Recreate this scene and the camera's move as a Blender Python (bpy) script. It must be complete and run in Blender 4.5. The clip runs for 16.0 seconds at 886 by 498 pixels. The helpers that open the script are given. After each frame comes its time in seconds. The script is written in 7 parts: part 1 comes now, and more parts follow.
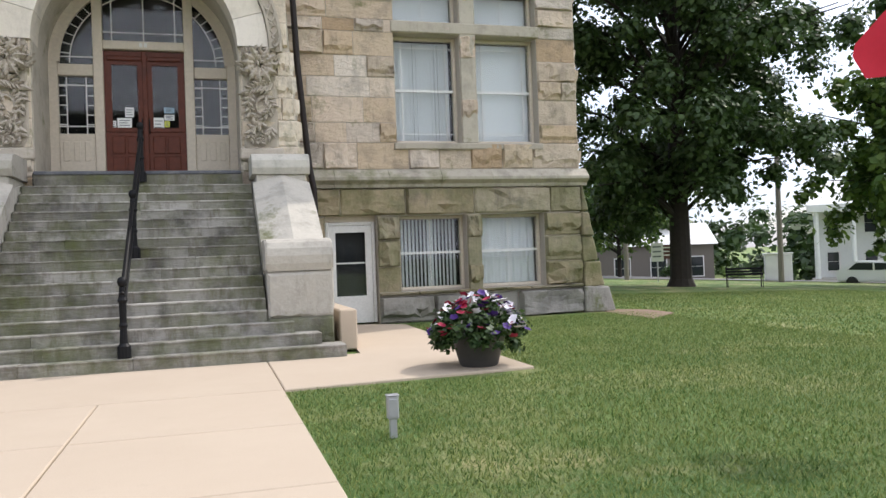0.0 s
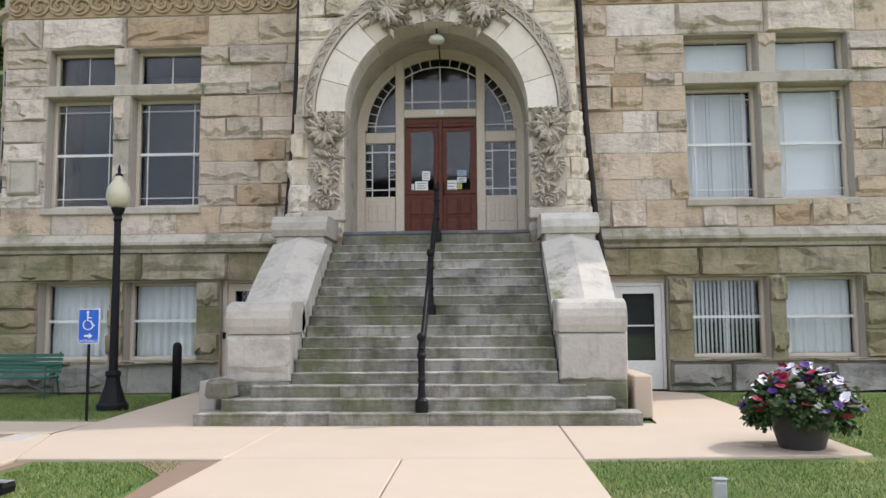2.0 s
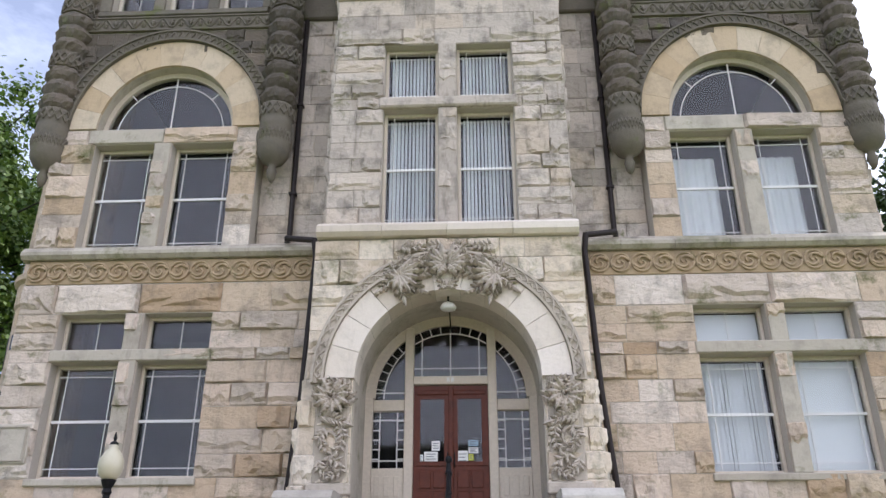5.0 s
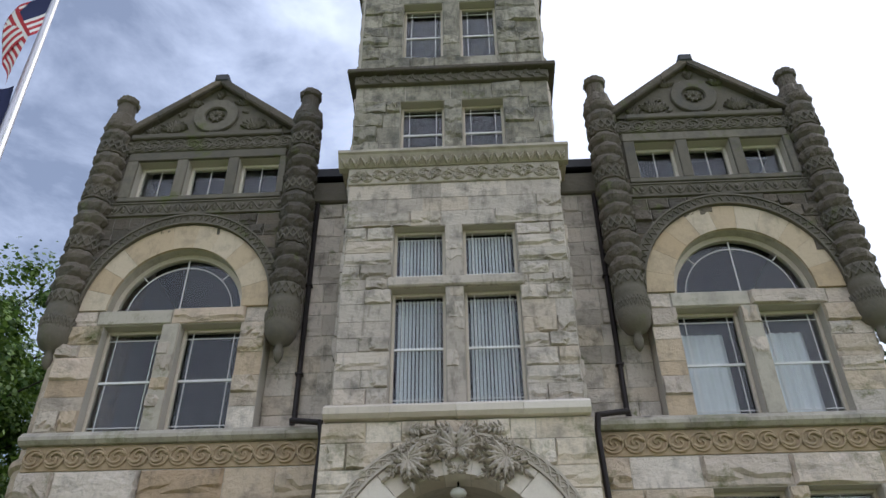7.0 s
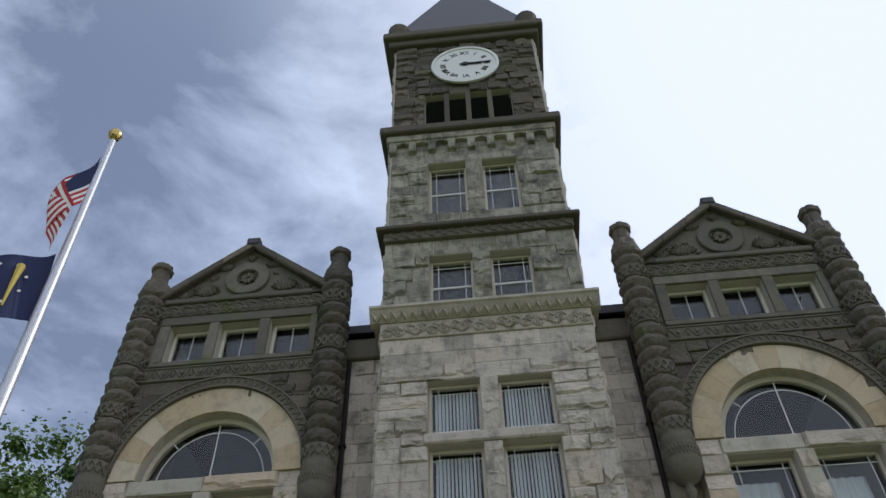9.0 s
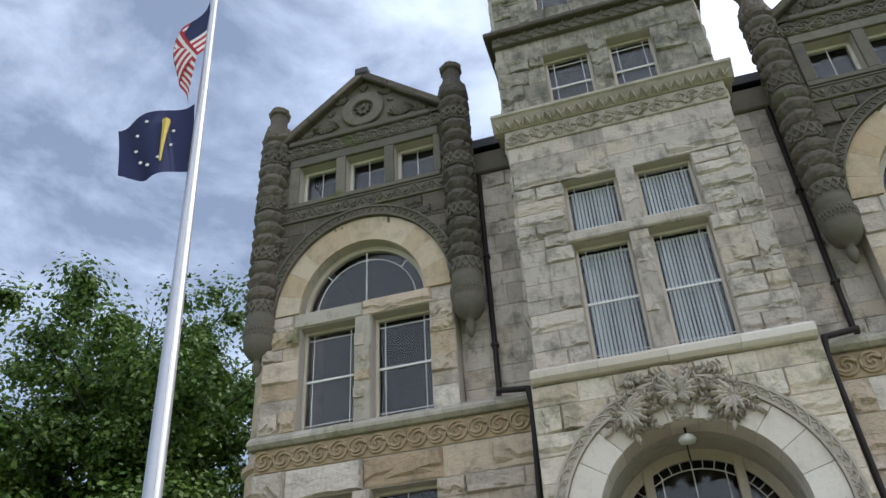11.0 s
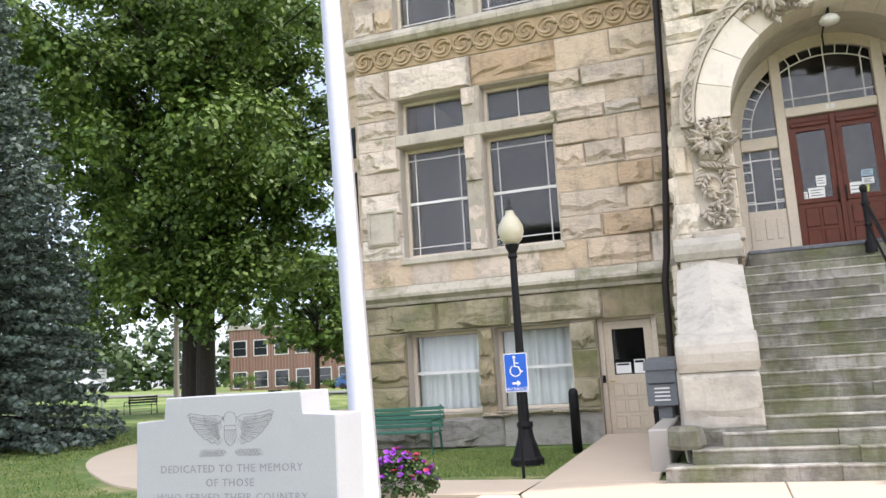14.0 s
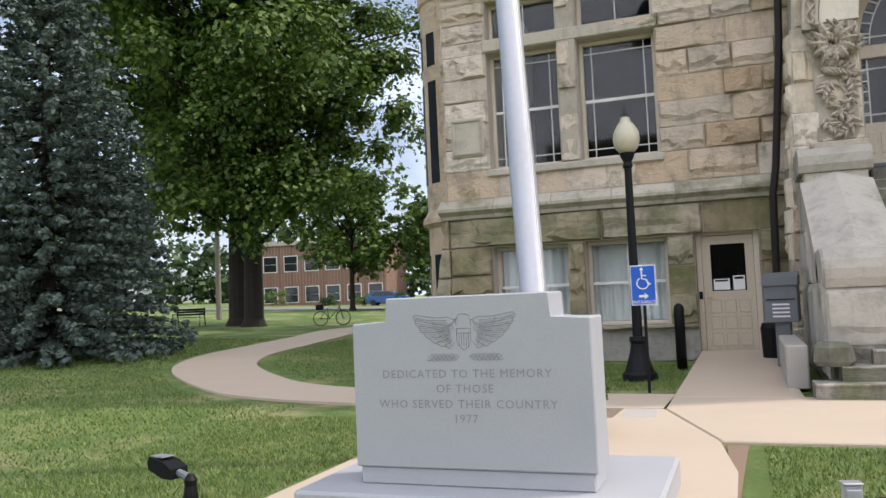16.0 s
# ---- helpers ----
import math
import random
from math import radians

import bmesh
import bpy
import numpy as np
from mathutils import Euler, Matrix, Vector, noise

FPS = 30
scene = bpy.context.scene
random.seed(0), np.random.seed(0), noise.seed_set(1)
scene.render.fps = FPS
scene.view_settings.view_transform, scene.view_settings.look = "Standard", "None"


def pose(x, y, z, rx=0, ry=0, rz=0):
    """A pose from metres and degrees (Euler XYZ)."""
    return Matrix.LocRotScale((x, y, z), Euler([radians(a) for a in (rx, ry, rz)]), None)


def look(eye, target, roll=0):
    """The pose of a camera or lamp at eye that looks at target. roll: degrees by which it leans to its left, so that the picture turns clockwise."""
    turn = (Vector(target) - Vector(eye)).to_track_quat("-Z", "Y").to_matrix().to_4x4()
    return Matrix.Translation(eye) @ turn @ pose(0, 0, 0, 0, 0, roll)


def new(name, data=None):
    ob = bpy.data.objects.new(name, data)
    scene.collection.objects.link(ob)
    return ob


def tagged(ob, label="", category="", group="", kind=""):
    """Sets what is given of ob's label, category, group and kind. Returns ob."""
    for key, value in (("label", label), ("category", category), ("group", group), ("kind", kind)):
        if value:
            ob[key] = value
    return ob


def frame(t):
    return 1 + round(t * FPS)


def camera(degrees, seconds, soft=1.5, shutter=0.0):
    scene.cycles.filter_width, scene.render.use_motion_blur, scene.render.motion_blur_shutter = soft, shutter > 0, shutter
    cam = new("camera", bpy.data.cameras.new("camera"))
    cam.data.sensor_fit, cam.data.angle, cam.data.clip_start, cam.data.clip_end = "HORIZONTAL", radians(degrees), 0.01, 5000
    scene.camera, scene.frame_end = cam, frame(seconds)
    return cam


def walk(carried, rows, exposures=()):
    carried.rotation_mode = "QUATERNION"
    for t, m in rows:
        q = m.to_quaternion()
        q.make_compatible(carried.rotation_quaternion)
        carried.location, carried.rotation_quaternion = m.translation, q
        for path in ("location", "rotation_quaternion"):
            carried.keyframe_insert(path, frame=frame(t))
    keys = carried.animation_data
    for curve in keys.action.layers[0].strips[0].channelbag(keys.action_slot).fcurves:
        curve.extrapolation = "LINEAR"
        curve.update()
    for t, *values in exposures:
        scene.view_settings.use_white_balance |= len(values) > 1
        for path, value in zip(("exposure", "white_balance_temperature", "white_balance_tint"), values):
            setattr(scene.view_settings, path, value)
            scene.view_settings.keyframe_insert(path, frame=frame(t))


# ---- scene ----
cam = camera(57.8, 16.0)
# seconds, place, then yaw, pitch and lean in degrees
ROWS = [
    (0.0, 0.607, 0.574, 1.373, -16.27, 0.57, -2.12),
    (0.5, 0.451, 0.662, 1.376, -10.97, 0.31, -2.33),
    (1.0, 0.358, 0.725, 1.375, -5.35, 0.10, -1.76),
    (1.5, 0.329, 0.837, 1.383, 0.04, 1.73, -1.41),
    (2.0, 0.321, 0.972, 1.395, 2.76, 5.27, -0.42),
    (2.5, 0.238, 1.083, 1.410, 3.44, 8.45, -0.78),
    (3.0, 0.084, 1.215, 1.429, 2.27, 10.83, -1.39),
    (3.5, -0.022, 1.278, 1.433, 1.66, 12.36, -0.88),
    (4.0, -0.089, 1.314, 1.455, 0.60, 14.69, -1.13),
    (4.5, -0.037, 1.315, 1.484, 0.68, 18.88, -0.94),
    (5.0, 0.003, 1.364, 1.524, 2.42, 24.09, -0.11),
    (7.5, -0.132, 1.319, 1.726, 2.56, 37.44, -0.53),
    (8.0, -0.150, 1.356, 1.742, 2.72, 38.81, -0.22),
    (8.2, -0.163, 1.372, 1.744, 2.15, 40.1, -0.20),
    (9.6, -0.450, 1.620, 1.705, 7.3, 50.4, -3.1),
    (10.3, -0.655, 1.705, 1.682, 9.75, 47.7, -4.0),
    (10.5, -0.740, 1.722, 1.680, 11.28, 44.94, -4.19),
    (11.0, -0.968, 1.715, 1.705, 15.11, 34.88, -3.42),
    (11.5, -1.265, 1.741, 1.702, 17.39, 26.54, -4.83),
    (12.0, -1.580, 1.803, 1.649, 19.29, 23.17, -5.03),
    (12.5, -1.878, 1.808, 1.570, 18.59, 20.51, -5.10),
    (13.0, -2.254, 1.854, 1.483, 17.09, 15.95, -4.43),
    (13.5, -2.571, 1.932, 1.399, 17.38, 11.67, -3.48),
    (14.0, -2.860, 2.032, 1.371, 18.92, 9.11, -3.38),
    (14.5, -3.200, 2.045, 1.363, 20.40, 5.85, -4.11),
    (15.0, -3.561, 2.042, 1.338, 19.46, 3.95, -2.89),
    (15.5, -3.975, 2.107, 1.354, 19.42, 3.90, -2.26),
    (16.0, -4.371, 2.031, 1.334, 20.48, 3.48, -2.52),
]


def aim(x, y, z, yaw, pitch, lean):
    a, p = radians(yaw), radians(pitch)
    ahead = Vector((-math.sin(a) * math.cos(p), math.cos(a) * math.cos(p), math.sin(p)))
    return look((x, y, z), Vector((x, y, z)) + ahead, lean)


walk(cam, [(t, aim(*row)) for t, *row in ROWS],
     exposures=[(0.0, -0.02, 6400, 14), (1.5, 0.04, 6350, 14), (3.0, 0.05, 6050, 18), (4.6, 0.2, 6100, 21), (5.2, 0.22, 6100, 21), (7.4, -0.6, 6000, 14), (8.2, -0.66, 6000, 14), (9.4, -1.1, 5800, 12), (10.5, -1.3, 5700, 10), (11.0, -0.4, 6000, 11), (11.6, 0.25, 6250, 11), (12.2, 0.55, 6350, 11), (13.0, 0.6, 6450, 13), (14.0, 0.7, 6550, 16), (14.5, 0.64, 6600, 16), (15.0, 0.36, 6550, 15), (16.0, 0.0, 6500, 15)])

# ---------------- light ----------------
SUN_FROM = Vector((0.97, 0.38, 1.22)).normalized()
world = bpy.data.worlds.new("sky")
scene.world = world
world.use_nodes = True
wn, wl = world.node_tree.nodes, world.node_tree.links
bg = wn["Background"]
bg.inputs["Strength"].default_value = 0.13
sky = wn.new("ShaderNodeTexSky")
sky.sky_type, sky.sun_disc = "NISHITA", False
sky.sun_elevation = math.asin(SUN_FROM.z)
sky.sun_rotation = math.atan2(SUN_FROM.x, SUN_FROM.y)
sky.air_density, sky.dust_density = 1.0, 1.6
coord = wn.new("ShaderNodeTexCoord")
warp = wn.new("ShaderNodeMapping")
warp.inputs["Scale"].default_value = (1.0, 1.0, 2.2)
puff = wn.new("ShaderNodeTexNoise")
puff.inputs["Scale"].default_value, puff.inputs["Detail"].default_value, puff.inputs["Roughness"].default_value = 3.8, 10, 0.58
puff.inputs["Distortion"].default_value = 0.25
veil = wn.new("ShaderNodeMapRange")
veil.inputs["From Min"].default_value, veil.inputs["From Max"].default_value = 0.44, 0.68
veil.inputs["To Min"].default_value, veil.inputs["To Max"].default_value = 0.26, 0.88
# cloud thickens sunward; an unseen bright southern bank is added to light the facade
glow = wn.new("ShaderNodeVectorMath")
glow.operation = "DOT_PRODUCT"
glow.inputs[1].default_value = Vector((0.62, -0.62, 0.48)).normalized()
lift = wn.new("ShaderNodeMapRange")
lift.interpolation_type = "SMOOTHSTEP"
lift.inputs["From Min"].default_value, lift.inputs["From Max"].default_value = -0.15, 0.75
lift.inputs["To Min"].default_value, lift.inputs["To Max"].default_value = 0.0, 0.75
halo = wn.new("ShaderNodeVectorMath")
halo.operation = "DOT_PRODUCT"
halo.inputs[1].default_value = SUN_FROM
haze = wn.new("ShaderNodeMapRange")
haze.interpolation_type = "SMOOTHSTEP"
haze.inputs["From Min"].default_value, haze.inputs["From Max"].default_value = 0.52, 0.92
haze.inputs["To Min"].default_value, haze.inputs["To Max"].default_value = 0.0, 0.8
most = wn.new("ShaderNodeMath")
most.operation = "MAXIMUM"
wl.new(coord.outputs["Generated"], halo.inputs[0])
wl.new(halo.outputs["Value"], haze.inputs["Value"])
wl.new(lift.outputs["Result"], most.inputs[0])
wl.new(haze.outputs["Result"], most.inputs[1])
cover = wn.new("ShaderNodeMath")
cover.operation, cover.use_clamp = "ADD", True
tone = wn.new("ShaderNodeMixRGB")
tone.inputs["Color1"].default_value, tone.inputs["Color2"].default_value = (8.6, 9.7, 11.7, 1), (14.6, 15.1, 16.0, 1)
cloud = wn.new("ShaderNodeMixRGB")
wl.new(coord.outputs["Generated"], glow.inputs[0])
wl.new(glow.outputs["Value"], lift.inputs["Value"])
wl.new(most.outputs["Value"], tone.inputs["Fac"])
wl.new(tone.outputs["Color"], cloud.inputs["Color2"])
wl.new(coord.outputs["Generated"], warp.inputs["Vector"])
wl.new(warp.outputs["Vector"], puff.inputs["Vector"])
wl.new(puff.outputs["Fac"], veil.inputs["Value"])
wl.new(veil.outputs["Result"], cover.inputs[0])
wl.new(most.outputs["Value"], cover.inputs[1])
wl.new(cover.outputs["Value"], cloud.inputs["Fac"])
wl.new(sky.outputs["Color"], cloud.inputs["Color1"])
wl.new(cloud.outputs["Color"], bg.inputs["Color"])
sun = new("sun", bpy.data.lights.new("sun", "SUN"))
sun.data.energy, sun.data.angle, sun.data.color = 2.9, radians(0.8), (1.0, 0.95, 0.86)
sun.matrix_world = look((30, 5, 60), Vector((30, 5, 60)) - SUN_FROM)


# ---------------- materials ----------------
def node_material(name, rough=0.8, metal=0.0):
    m = bpy.data.materials.new(name)
    m.use_nodes = True
    b = m.node_tree.nodes["Principled BSDF"]
    b.inputs["Roughness"].default_value, b.inputs["Metallic"].default_value = rough, metal
    return m, m.node_tree.nodes, m.node_tree.links, b


def ramp_of(nodes, stops, mode="LINEAR"):
    r = nodes.new("ShaderNodeValToRGB")
    r.color_ramp.interpolation = mode
    while len(r.color_ramp.elements) < len(stops):
        r.color_ramp.elements.new(0.5)
    for e, (at, c) in zip(r.color_ramp.elements, stops):
        e.position, e.color = at, (*c, 1)
    return r


def mixer(nodes, links, kind, fac, a, b):
    x = nodes.new("ShaderNodeMixRGB")
    x.blend_type = kind
    for socket, value in (("Fac", fac), ("Color1", a), ("Color2", b)):
        if isinstance(value, bpy.types.NodeSocket):
            links.new(value, x.inputs[socket])
        elif isinstance(value, tuple):
            x.inputs[socket].default_value = (*value, 1)
        else:
            x.inputs[socket].default_value = value
    return x.outputs["Color"]


def noise_of(nodes, links, vector, scale, detail=4, rough=0.6):
    n = nodes.new("ShaderNodeTexNoise")
    n.inputs["Scale"].default_value, n.inputs["Detail"].default_value, n.inputs["Roughness"].default_value = scale, detail, rough
    links.new(vector, n.inputs["Vector"])
    return n.outputs["Fac"]


def place_of(nodes):
    """World position, so that grain keeps its real size."""
    return nodes.new("ShaderNodeNewGeometry").outputs["Position"]


def range_of(nodes, links, value, lo, hi, a=0.0, b=1.0):
    r = nodes.new("ShaderNodeMapRange")
    links.new(value, r.inputs["Value"])
    for k, v in (("From Min", lo), ("From Max", hi), ("To Min", a), ("To Max", b)):
        r.inputs[k].default_value = v
    return r.outputs["Result"]


def bumped(nodes, links, bsdf, height, strength, distance=0.02):
    b = nodes.new("ShaderNodeBump")
    b.inputs["Strength"].default_value, b.inputs["Distance"].default_value = strength, distance
    links.new(height, b.inputs["Height"])
    links.new(b.outputs["Normal"], bsdf.inputs["Normal"])


def stone(name, stops, moss=0.0, grime=0.35, relief=0.6, spread=True, rough=0.88, reach=0.0, iron=0.0):
    """Sandstone: each piece takes its own tint, with grain, dark weathering and green growth in patches."""
    m, n, l, b = node_material(name, rough)
    pos = place_of(n)
    r = ramp_of(n, [(f, (c[0] * (1 + 0.04 * iron), c[1] * (1 - 0.035 * iron), c[2] * (1 - 0.04 * iron))) for f, c in stops])     # iron in the stone
    l.new(n.new("ShaderNodeObjectInfo").outputs["Random"] if spread else noise_of(n, l, pos, 0.9, 2), r.inputs["Fac"])
    fine = noise_of(n, l, pos, 26, 6, 0.7)
    broad = noise_of(n, l, pos, 1.7, 5, 0.65)
    c = mixer(n, l, "OVERLAY", 0.35, r.outputs["Color"], mixer(n, l, "MIX", fine, (0.34, 0.33, 0.32), (0.66, 0.66, 0.66)))
    c = mixer(n, l, "MIX", range_of(n, l, broad, 0.50 - reach, 0.70 - reach, 0, grime), c, (0.085, 0.08, 0.07))
    stretch = n.new("ShaderNodeMapping")
    stretch.inputs["Scale"].default_value = (2.6, 2.6, 0.7)
    l.new(pos, stretch.inputs["Vector"])
    c = mixer(n, l, "MIX", range_of(n, l, noise_of(n, l, stretch.outputs["Vector"], 2.2, 6, 0.68), 0.54 - reach, 0.70 - reach, 0, grime * 0.8), c, (0.12, 0.105, 0.08))
    if moss:
        growth = noise_of(n, l, pos, 1.1, 7, 0.72)
        c = mixer(n, l, "MIX", range_of(n, l, growth, 0.62 - 0.3 * moss, 0.70, 0, 0.85), c, (0.105, 0.118, 0.034))
    l.new(c, b.inputs["Base Color"])
    crag = n.new("ShaderNodeTexVoronoi")
    crag.inputs["Scale"].default_value = 5.5
    swirl = mixer(n, l, "ADD", 0.35, pos, n.new("ShaderNodeTexNoise").outputs["Color"])
    l.new(swirl, crag.inputs["Vector"])
    rise = mixer(n, l, "MIX", 0.4, noise_of(n, l, pos, 11, 9, 0.72), crag.outputs["Distance"])
    bumped(n, l, b, rise, relief, 0.06)
    return m


def plain(name, colour, rough=0.6, metal=0.0, grain=0.12, scale=18, relief=0.08, wear=None, shine=0.5):
    m, n, l, b = node_material(name, rough, metal)
    b.inputs["Specular IOR Level"].default_value = shine
    pos = place_of(n)
    dark = tuple(v * (1 - 2 * grain) for v in colour)
    c = mixer(n, l, "MIX", noise_of(n, l, pos, scale, 5), dark, tuple(min(1, v * (1 + grain)) for v in colour))
    if wear:
        c = mixer(n, l, "MIX", range_of(n, l, noise_of(n, l, pos, 2.3, 7, 0.7), 0.5, 0.75, 0, 0.6), c, wear)
    l.new(c, b.inputs["Base Color"])
    if relief:
        bumped(n, l, b, noise_of(n, l, pos, scale * 2, 5), relief, 0.01)
    return m


TAN = [(0.0, (0.416, 0.303, 0.193)), (0.12, (0.554, 0.455, 0.336)), (0.3, (0.450, 0.388, 0.325)), (0.45, (0.647, 0.555, 0.462)), (0.6, (0.508, 0.393, 0.270)), (0.75, (0.485, 0.438, 0.380)), (0.88, (0.589, 0.471, 0.358)), (1.0, (0.670, 0.606, 0.528))]
PALE = [(0.0, (0.557, 0.489, 0.400)), (0.5, (0.665, 0.600, 0.510)), (1.0, (0.726, 0.664, 0.583))]
GREY = [(0.0, (0.326, 0.299, 0.252)), (0.3, (0.514, 0.478, 0.410)), (0.55, (0.410, 0.373, 0.315)), (0.8, (0.567, 0.525, 0.452)), (1.0, (0.483, 0.425, 0.336))]
DUSK = [(0.0, (0.066, 0.057, 0.043)), (0.4, (0.13, 0.112, 0.085)), (0.7, (0.09, 0.078, 0.06)), (1.0, (0.19, 0.16, 0.118))]
M_TAN = stone("tan_sandstone", TAN, moss=0.14, grime=0.5, relief=0.85, iron=0.2)
M_TAN_SMOOTH = stone("dressed_sandstone", [(0, (0.389, 0.346, 0.281)), (1, (0.475, 0.432, 0.356))], moss=0.1, relief=0.2)
M_GREY = stone("grey_sandstone", GREY, moss=0.05, grime=0.75, iron=0.7)
M_GREY_OLD = stone("weather_streaked_stone", [(0.0, (0.27, 0.245, 0.195)), (0.4, (0.39, 0.355, 0.285)), (0.7, (0.30, 0.27, 0.21)), (1.0, (0.43, 0.385, 0.305))], moss=0.05, grime=0.88, reach=0.05)
M_DUSK = stone("soot_darkened_sandstone", DUSK, moss=0.15, grime=0.7, relief=0.9, iron=0.7)
M_PALE = stone("pale_limestone", PALE, relief=0.22, grime=0.2)
M_MOSSY = stone("mossy_sandstone", [(0, (0.27, 0.22, 0.14)), (0.35, (0.39, 0.31, 0.21)), (0.6, (0.29, 0.25, 0.16)), (1, (0.42, 0.36, 0.275))], moss=0.78, grime=0.7)
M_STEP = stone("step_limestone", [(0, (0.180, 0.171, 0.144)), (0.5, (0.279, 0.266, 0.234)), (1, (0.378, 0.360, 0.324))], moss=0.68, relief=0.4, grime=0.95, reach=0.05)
M_CHEEK = stone("weathered_cheek_limestone", [(0.0, (0.372, 0.347, 0.296)), (0.5, (0.453, 0.422, 0.365)), (1.0, (0.502, 0.477, 0.419))], moss=0.16, relief=0.35, grime=0.35)
M_PORTAL = stone("stained_portal_stone", [(0.0, (0.530, 0.440, 0.332)), (0.4, (0.715, 0.630, 0.515)), (0.7, (0.616, 0.523, 0.400)), (1.0, (0.739, 0.665, 0.561))], moss=0.27, grime=0.5)
# Paler than the risers: the light on the tread tops is in the colour.
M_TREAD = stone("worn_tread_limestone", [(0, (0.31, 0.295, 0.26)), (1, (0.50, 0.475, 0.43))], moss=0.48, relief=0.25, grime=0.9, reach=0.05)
M_CARVE = stone("carved_sandstone", [(0, (0.402, 0.353, 0.288)), (1, (0.498, 0.440, 0.366))], moss=0.12, relief=0.3, spread=False)
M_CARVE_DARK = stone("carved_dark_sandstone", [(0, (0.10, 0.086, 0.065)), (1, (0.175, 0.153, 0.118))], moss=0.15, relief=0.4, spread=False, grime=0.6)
M_FRIEZE = stone("ochre_frieze_stone", [(0, (0.36, 0.255, 0.145)), (1, (0.44, 0.345, 0.225))], moss=0.1, relief=0.2, spread=False)
M_BELT = stone("weathered_belt_stone", [(0, (0.36, 0.325, 0.26)), (1, (0.46, 0.42, 0.345))], moss=0.4, relief=0.25, grime=0.5)
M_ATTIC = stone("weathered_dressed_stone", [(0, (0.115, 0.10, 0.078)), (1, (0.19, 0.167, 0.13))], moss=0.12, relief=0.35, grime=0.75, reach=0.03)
M_ARCHGOLD = stone("golden_arch_stone", [(0, (0.46, 0.345, 0.215)), (1, (0.55, 0.46, 0.34))], relief=0.2)
M_MORTAR = plain("mortar", (0.47, 0.425, 0.36), 0.95, scale=30, relief=0.3)
M_BASE = stone("grey_plinth_stone", [(0, (0.21, 0.20, 0.18)), (1, (0.31, 0.295, 0.265))], moss=0.12, grime=0.7)
M_TRIM = plain("tan_window_paint", (0.60, 0.525, 0.42), 0.55, relief=0.03)
M_SASH = plain("pale_sash_paint", (0.68, 0.62, 0.52), 0.5, relief=0.03)
M_WHITE = plain("white_paint", (0.74, 0.73, 0.70), 0.45, relief=0.03)
M_MAHOGANY = plain("red_brown_door_wood", (0.125, 0.030, 0.014), 0.45, grain=0.3, scale=9, wear=(0.05, 0.014, 0.008), shine=0.3)
M_IRON = plain("black_iron", (0.008, 0.008, 0.009), 0.5, relief=0.15, shine=0.18)
M_PIPE = plain("dark_brown_downpipe", (0.022, 0.016, 0.015), 0.5, shine=0.25)
M_STEEL = plain("brushed_aluminium", (0.50, 0.50, 0.53), 0.48, 0.8, grain=0.06, relief=0.05)
M_GRANITE = plain("pale_grey_granite", (0.40, 0.405, 0.425), 0.55, grain=0.07, scale=70, relief=0.05, wear=(0.34, 0.35, 0.375))
# Darker grey stands in for the shade inside the cut lines.
M_INCISED = plain("incised_granite_shadow", (0.27, 0.27, 0.28), 0.85)
M_SLATE = plain("dark_roof_slate", (0.045, 0.045, 0.05), 0.6, scale=8)
M_EDGE = plain("worn_dark_slate", (0.10, 0.105, 0.12), 0.7, grain=0.25, scale=7, relief=0.2, wear=(0.28, 0.27, 0.25))
# Near-black so the rooms read as unlit; the dark is in the colour.
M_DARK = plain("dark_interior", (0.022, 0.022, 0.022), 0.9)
M_BLIND = plain("white_blind_fabric", (0.78, 0.78, 0.75), 0.8, grain=0.04)
M_GREEN = plain("green_bench_paint", (0.018, 0.115, 0.075), 0.45)
M_BLUE = plain("sign_blue", (0.01, 0.10, 0.50), 0.4, grain=0.03)
M_GREYBOX = plain("grey_letterbox_paint", (0.15, 0.165, 0.18), 0.5)
M_PAPER = plain("white_paper", (0.78, 0.78, 0.76), 0.7, grain=0.02, relief=0)
M_BRASS = plain("dull_brass", (0.50, 0.36, 0.12), 0.35, 0.9)


def glass_of(name, tint, rough=0.02):
    m, n, l, b = node_material(name, rough)
    b.inputs["Base Color"].default_value = (*tint, 1)
    b.inputs["Transmission Weight"].default_value = 1.0
    b.inputs["IOR"].default_value = 1.38
    return m


M_GLASS = glass_of("window_glass", (0.86, 0.90, 0.92))


def concrete(name, lo, hi):
    m, n, l, b = node_material(name, 0.9)
    pos = place_of(n)
    c = mixer(n, l, "MIX", noise_of(n, l, pos, 0.8, 6, 0.65), lo, hi)
    c = mixer(n, l, "OVERLAY", 0.25, c, mixer(n, l, "MIX", noise_of(n, l, pos, 90, 3), (0.3, 0.3, 0.3), (0.7, 0.7, 0.7)))
    c = mixer(n, l, "MIX", range_of(n, l, noise_of(n, l, pos, 2.6, 8, 0.75), 0.6, 0.8, 0, 0.3), c, (0.30, 0.25, 0.20))
    l.new(c, b.inputs["Base Color"])
    bumped(n, l, b, noise_of(n, l, pos, 70, 4), 0.15, 0.006)
    return m


M_WALK = concrete("buff_concrete", (0.44, 0.352, 0.265), (0.52, 0.43, 0.33))
M_KERB = concrete("grey_concrete", (0.36, 0.33, 0.29), (0.45, 0.42, 0.38))
M_ROAD = concrete("sunlit_asphalt", (0.16, 0.155, 0.15), (0.20, 0.195, 0.19))
M_SOIL = concrete("bare_soil", (0.17, 0.11, 0.07), (0.27, 0.19, 0.13))


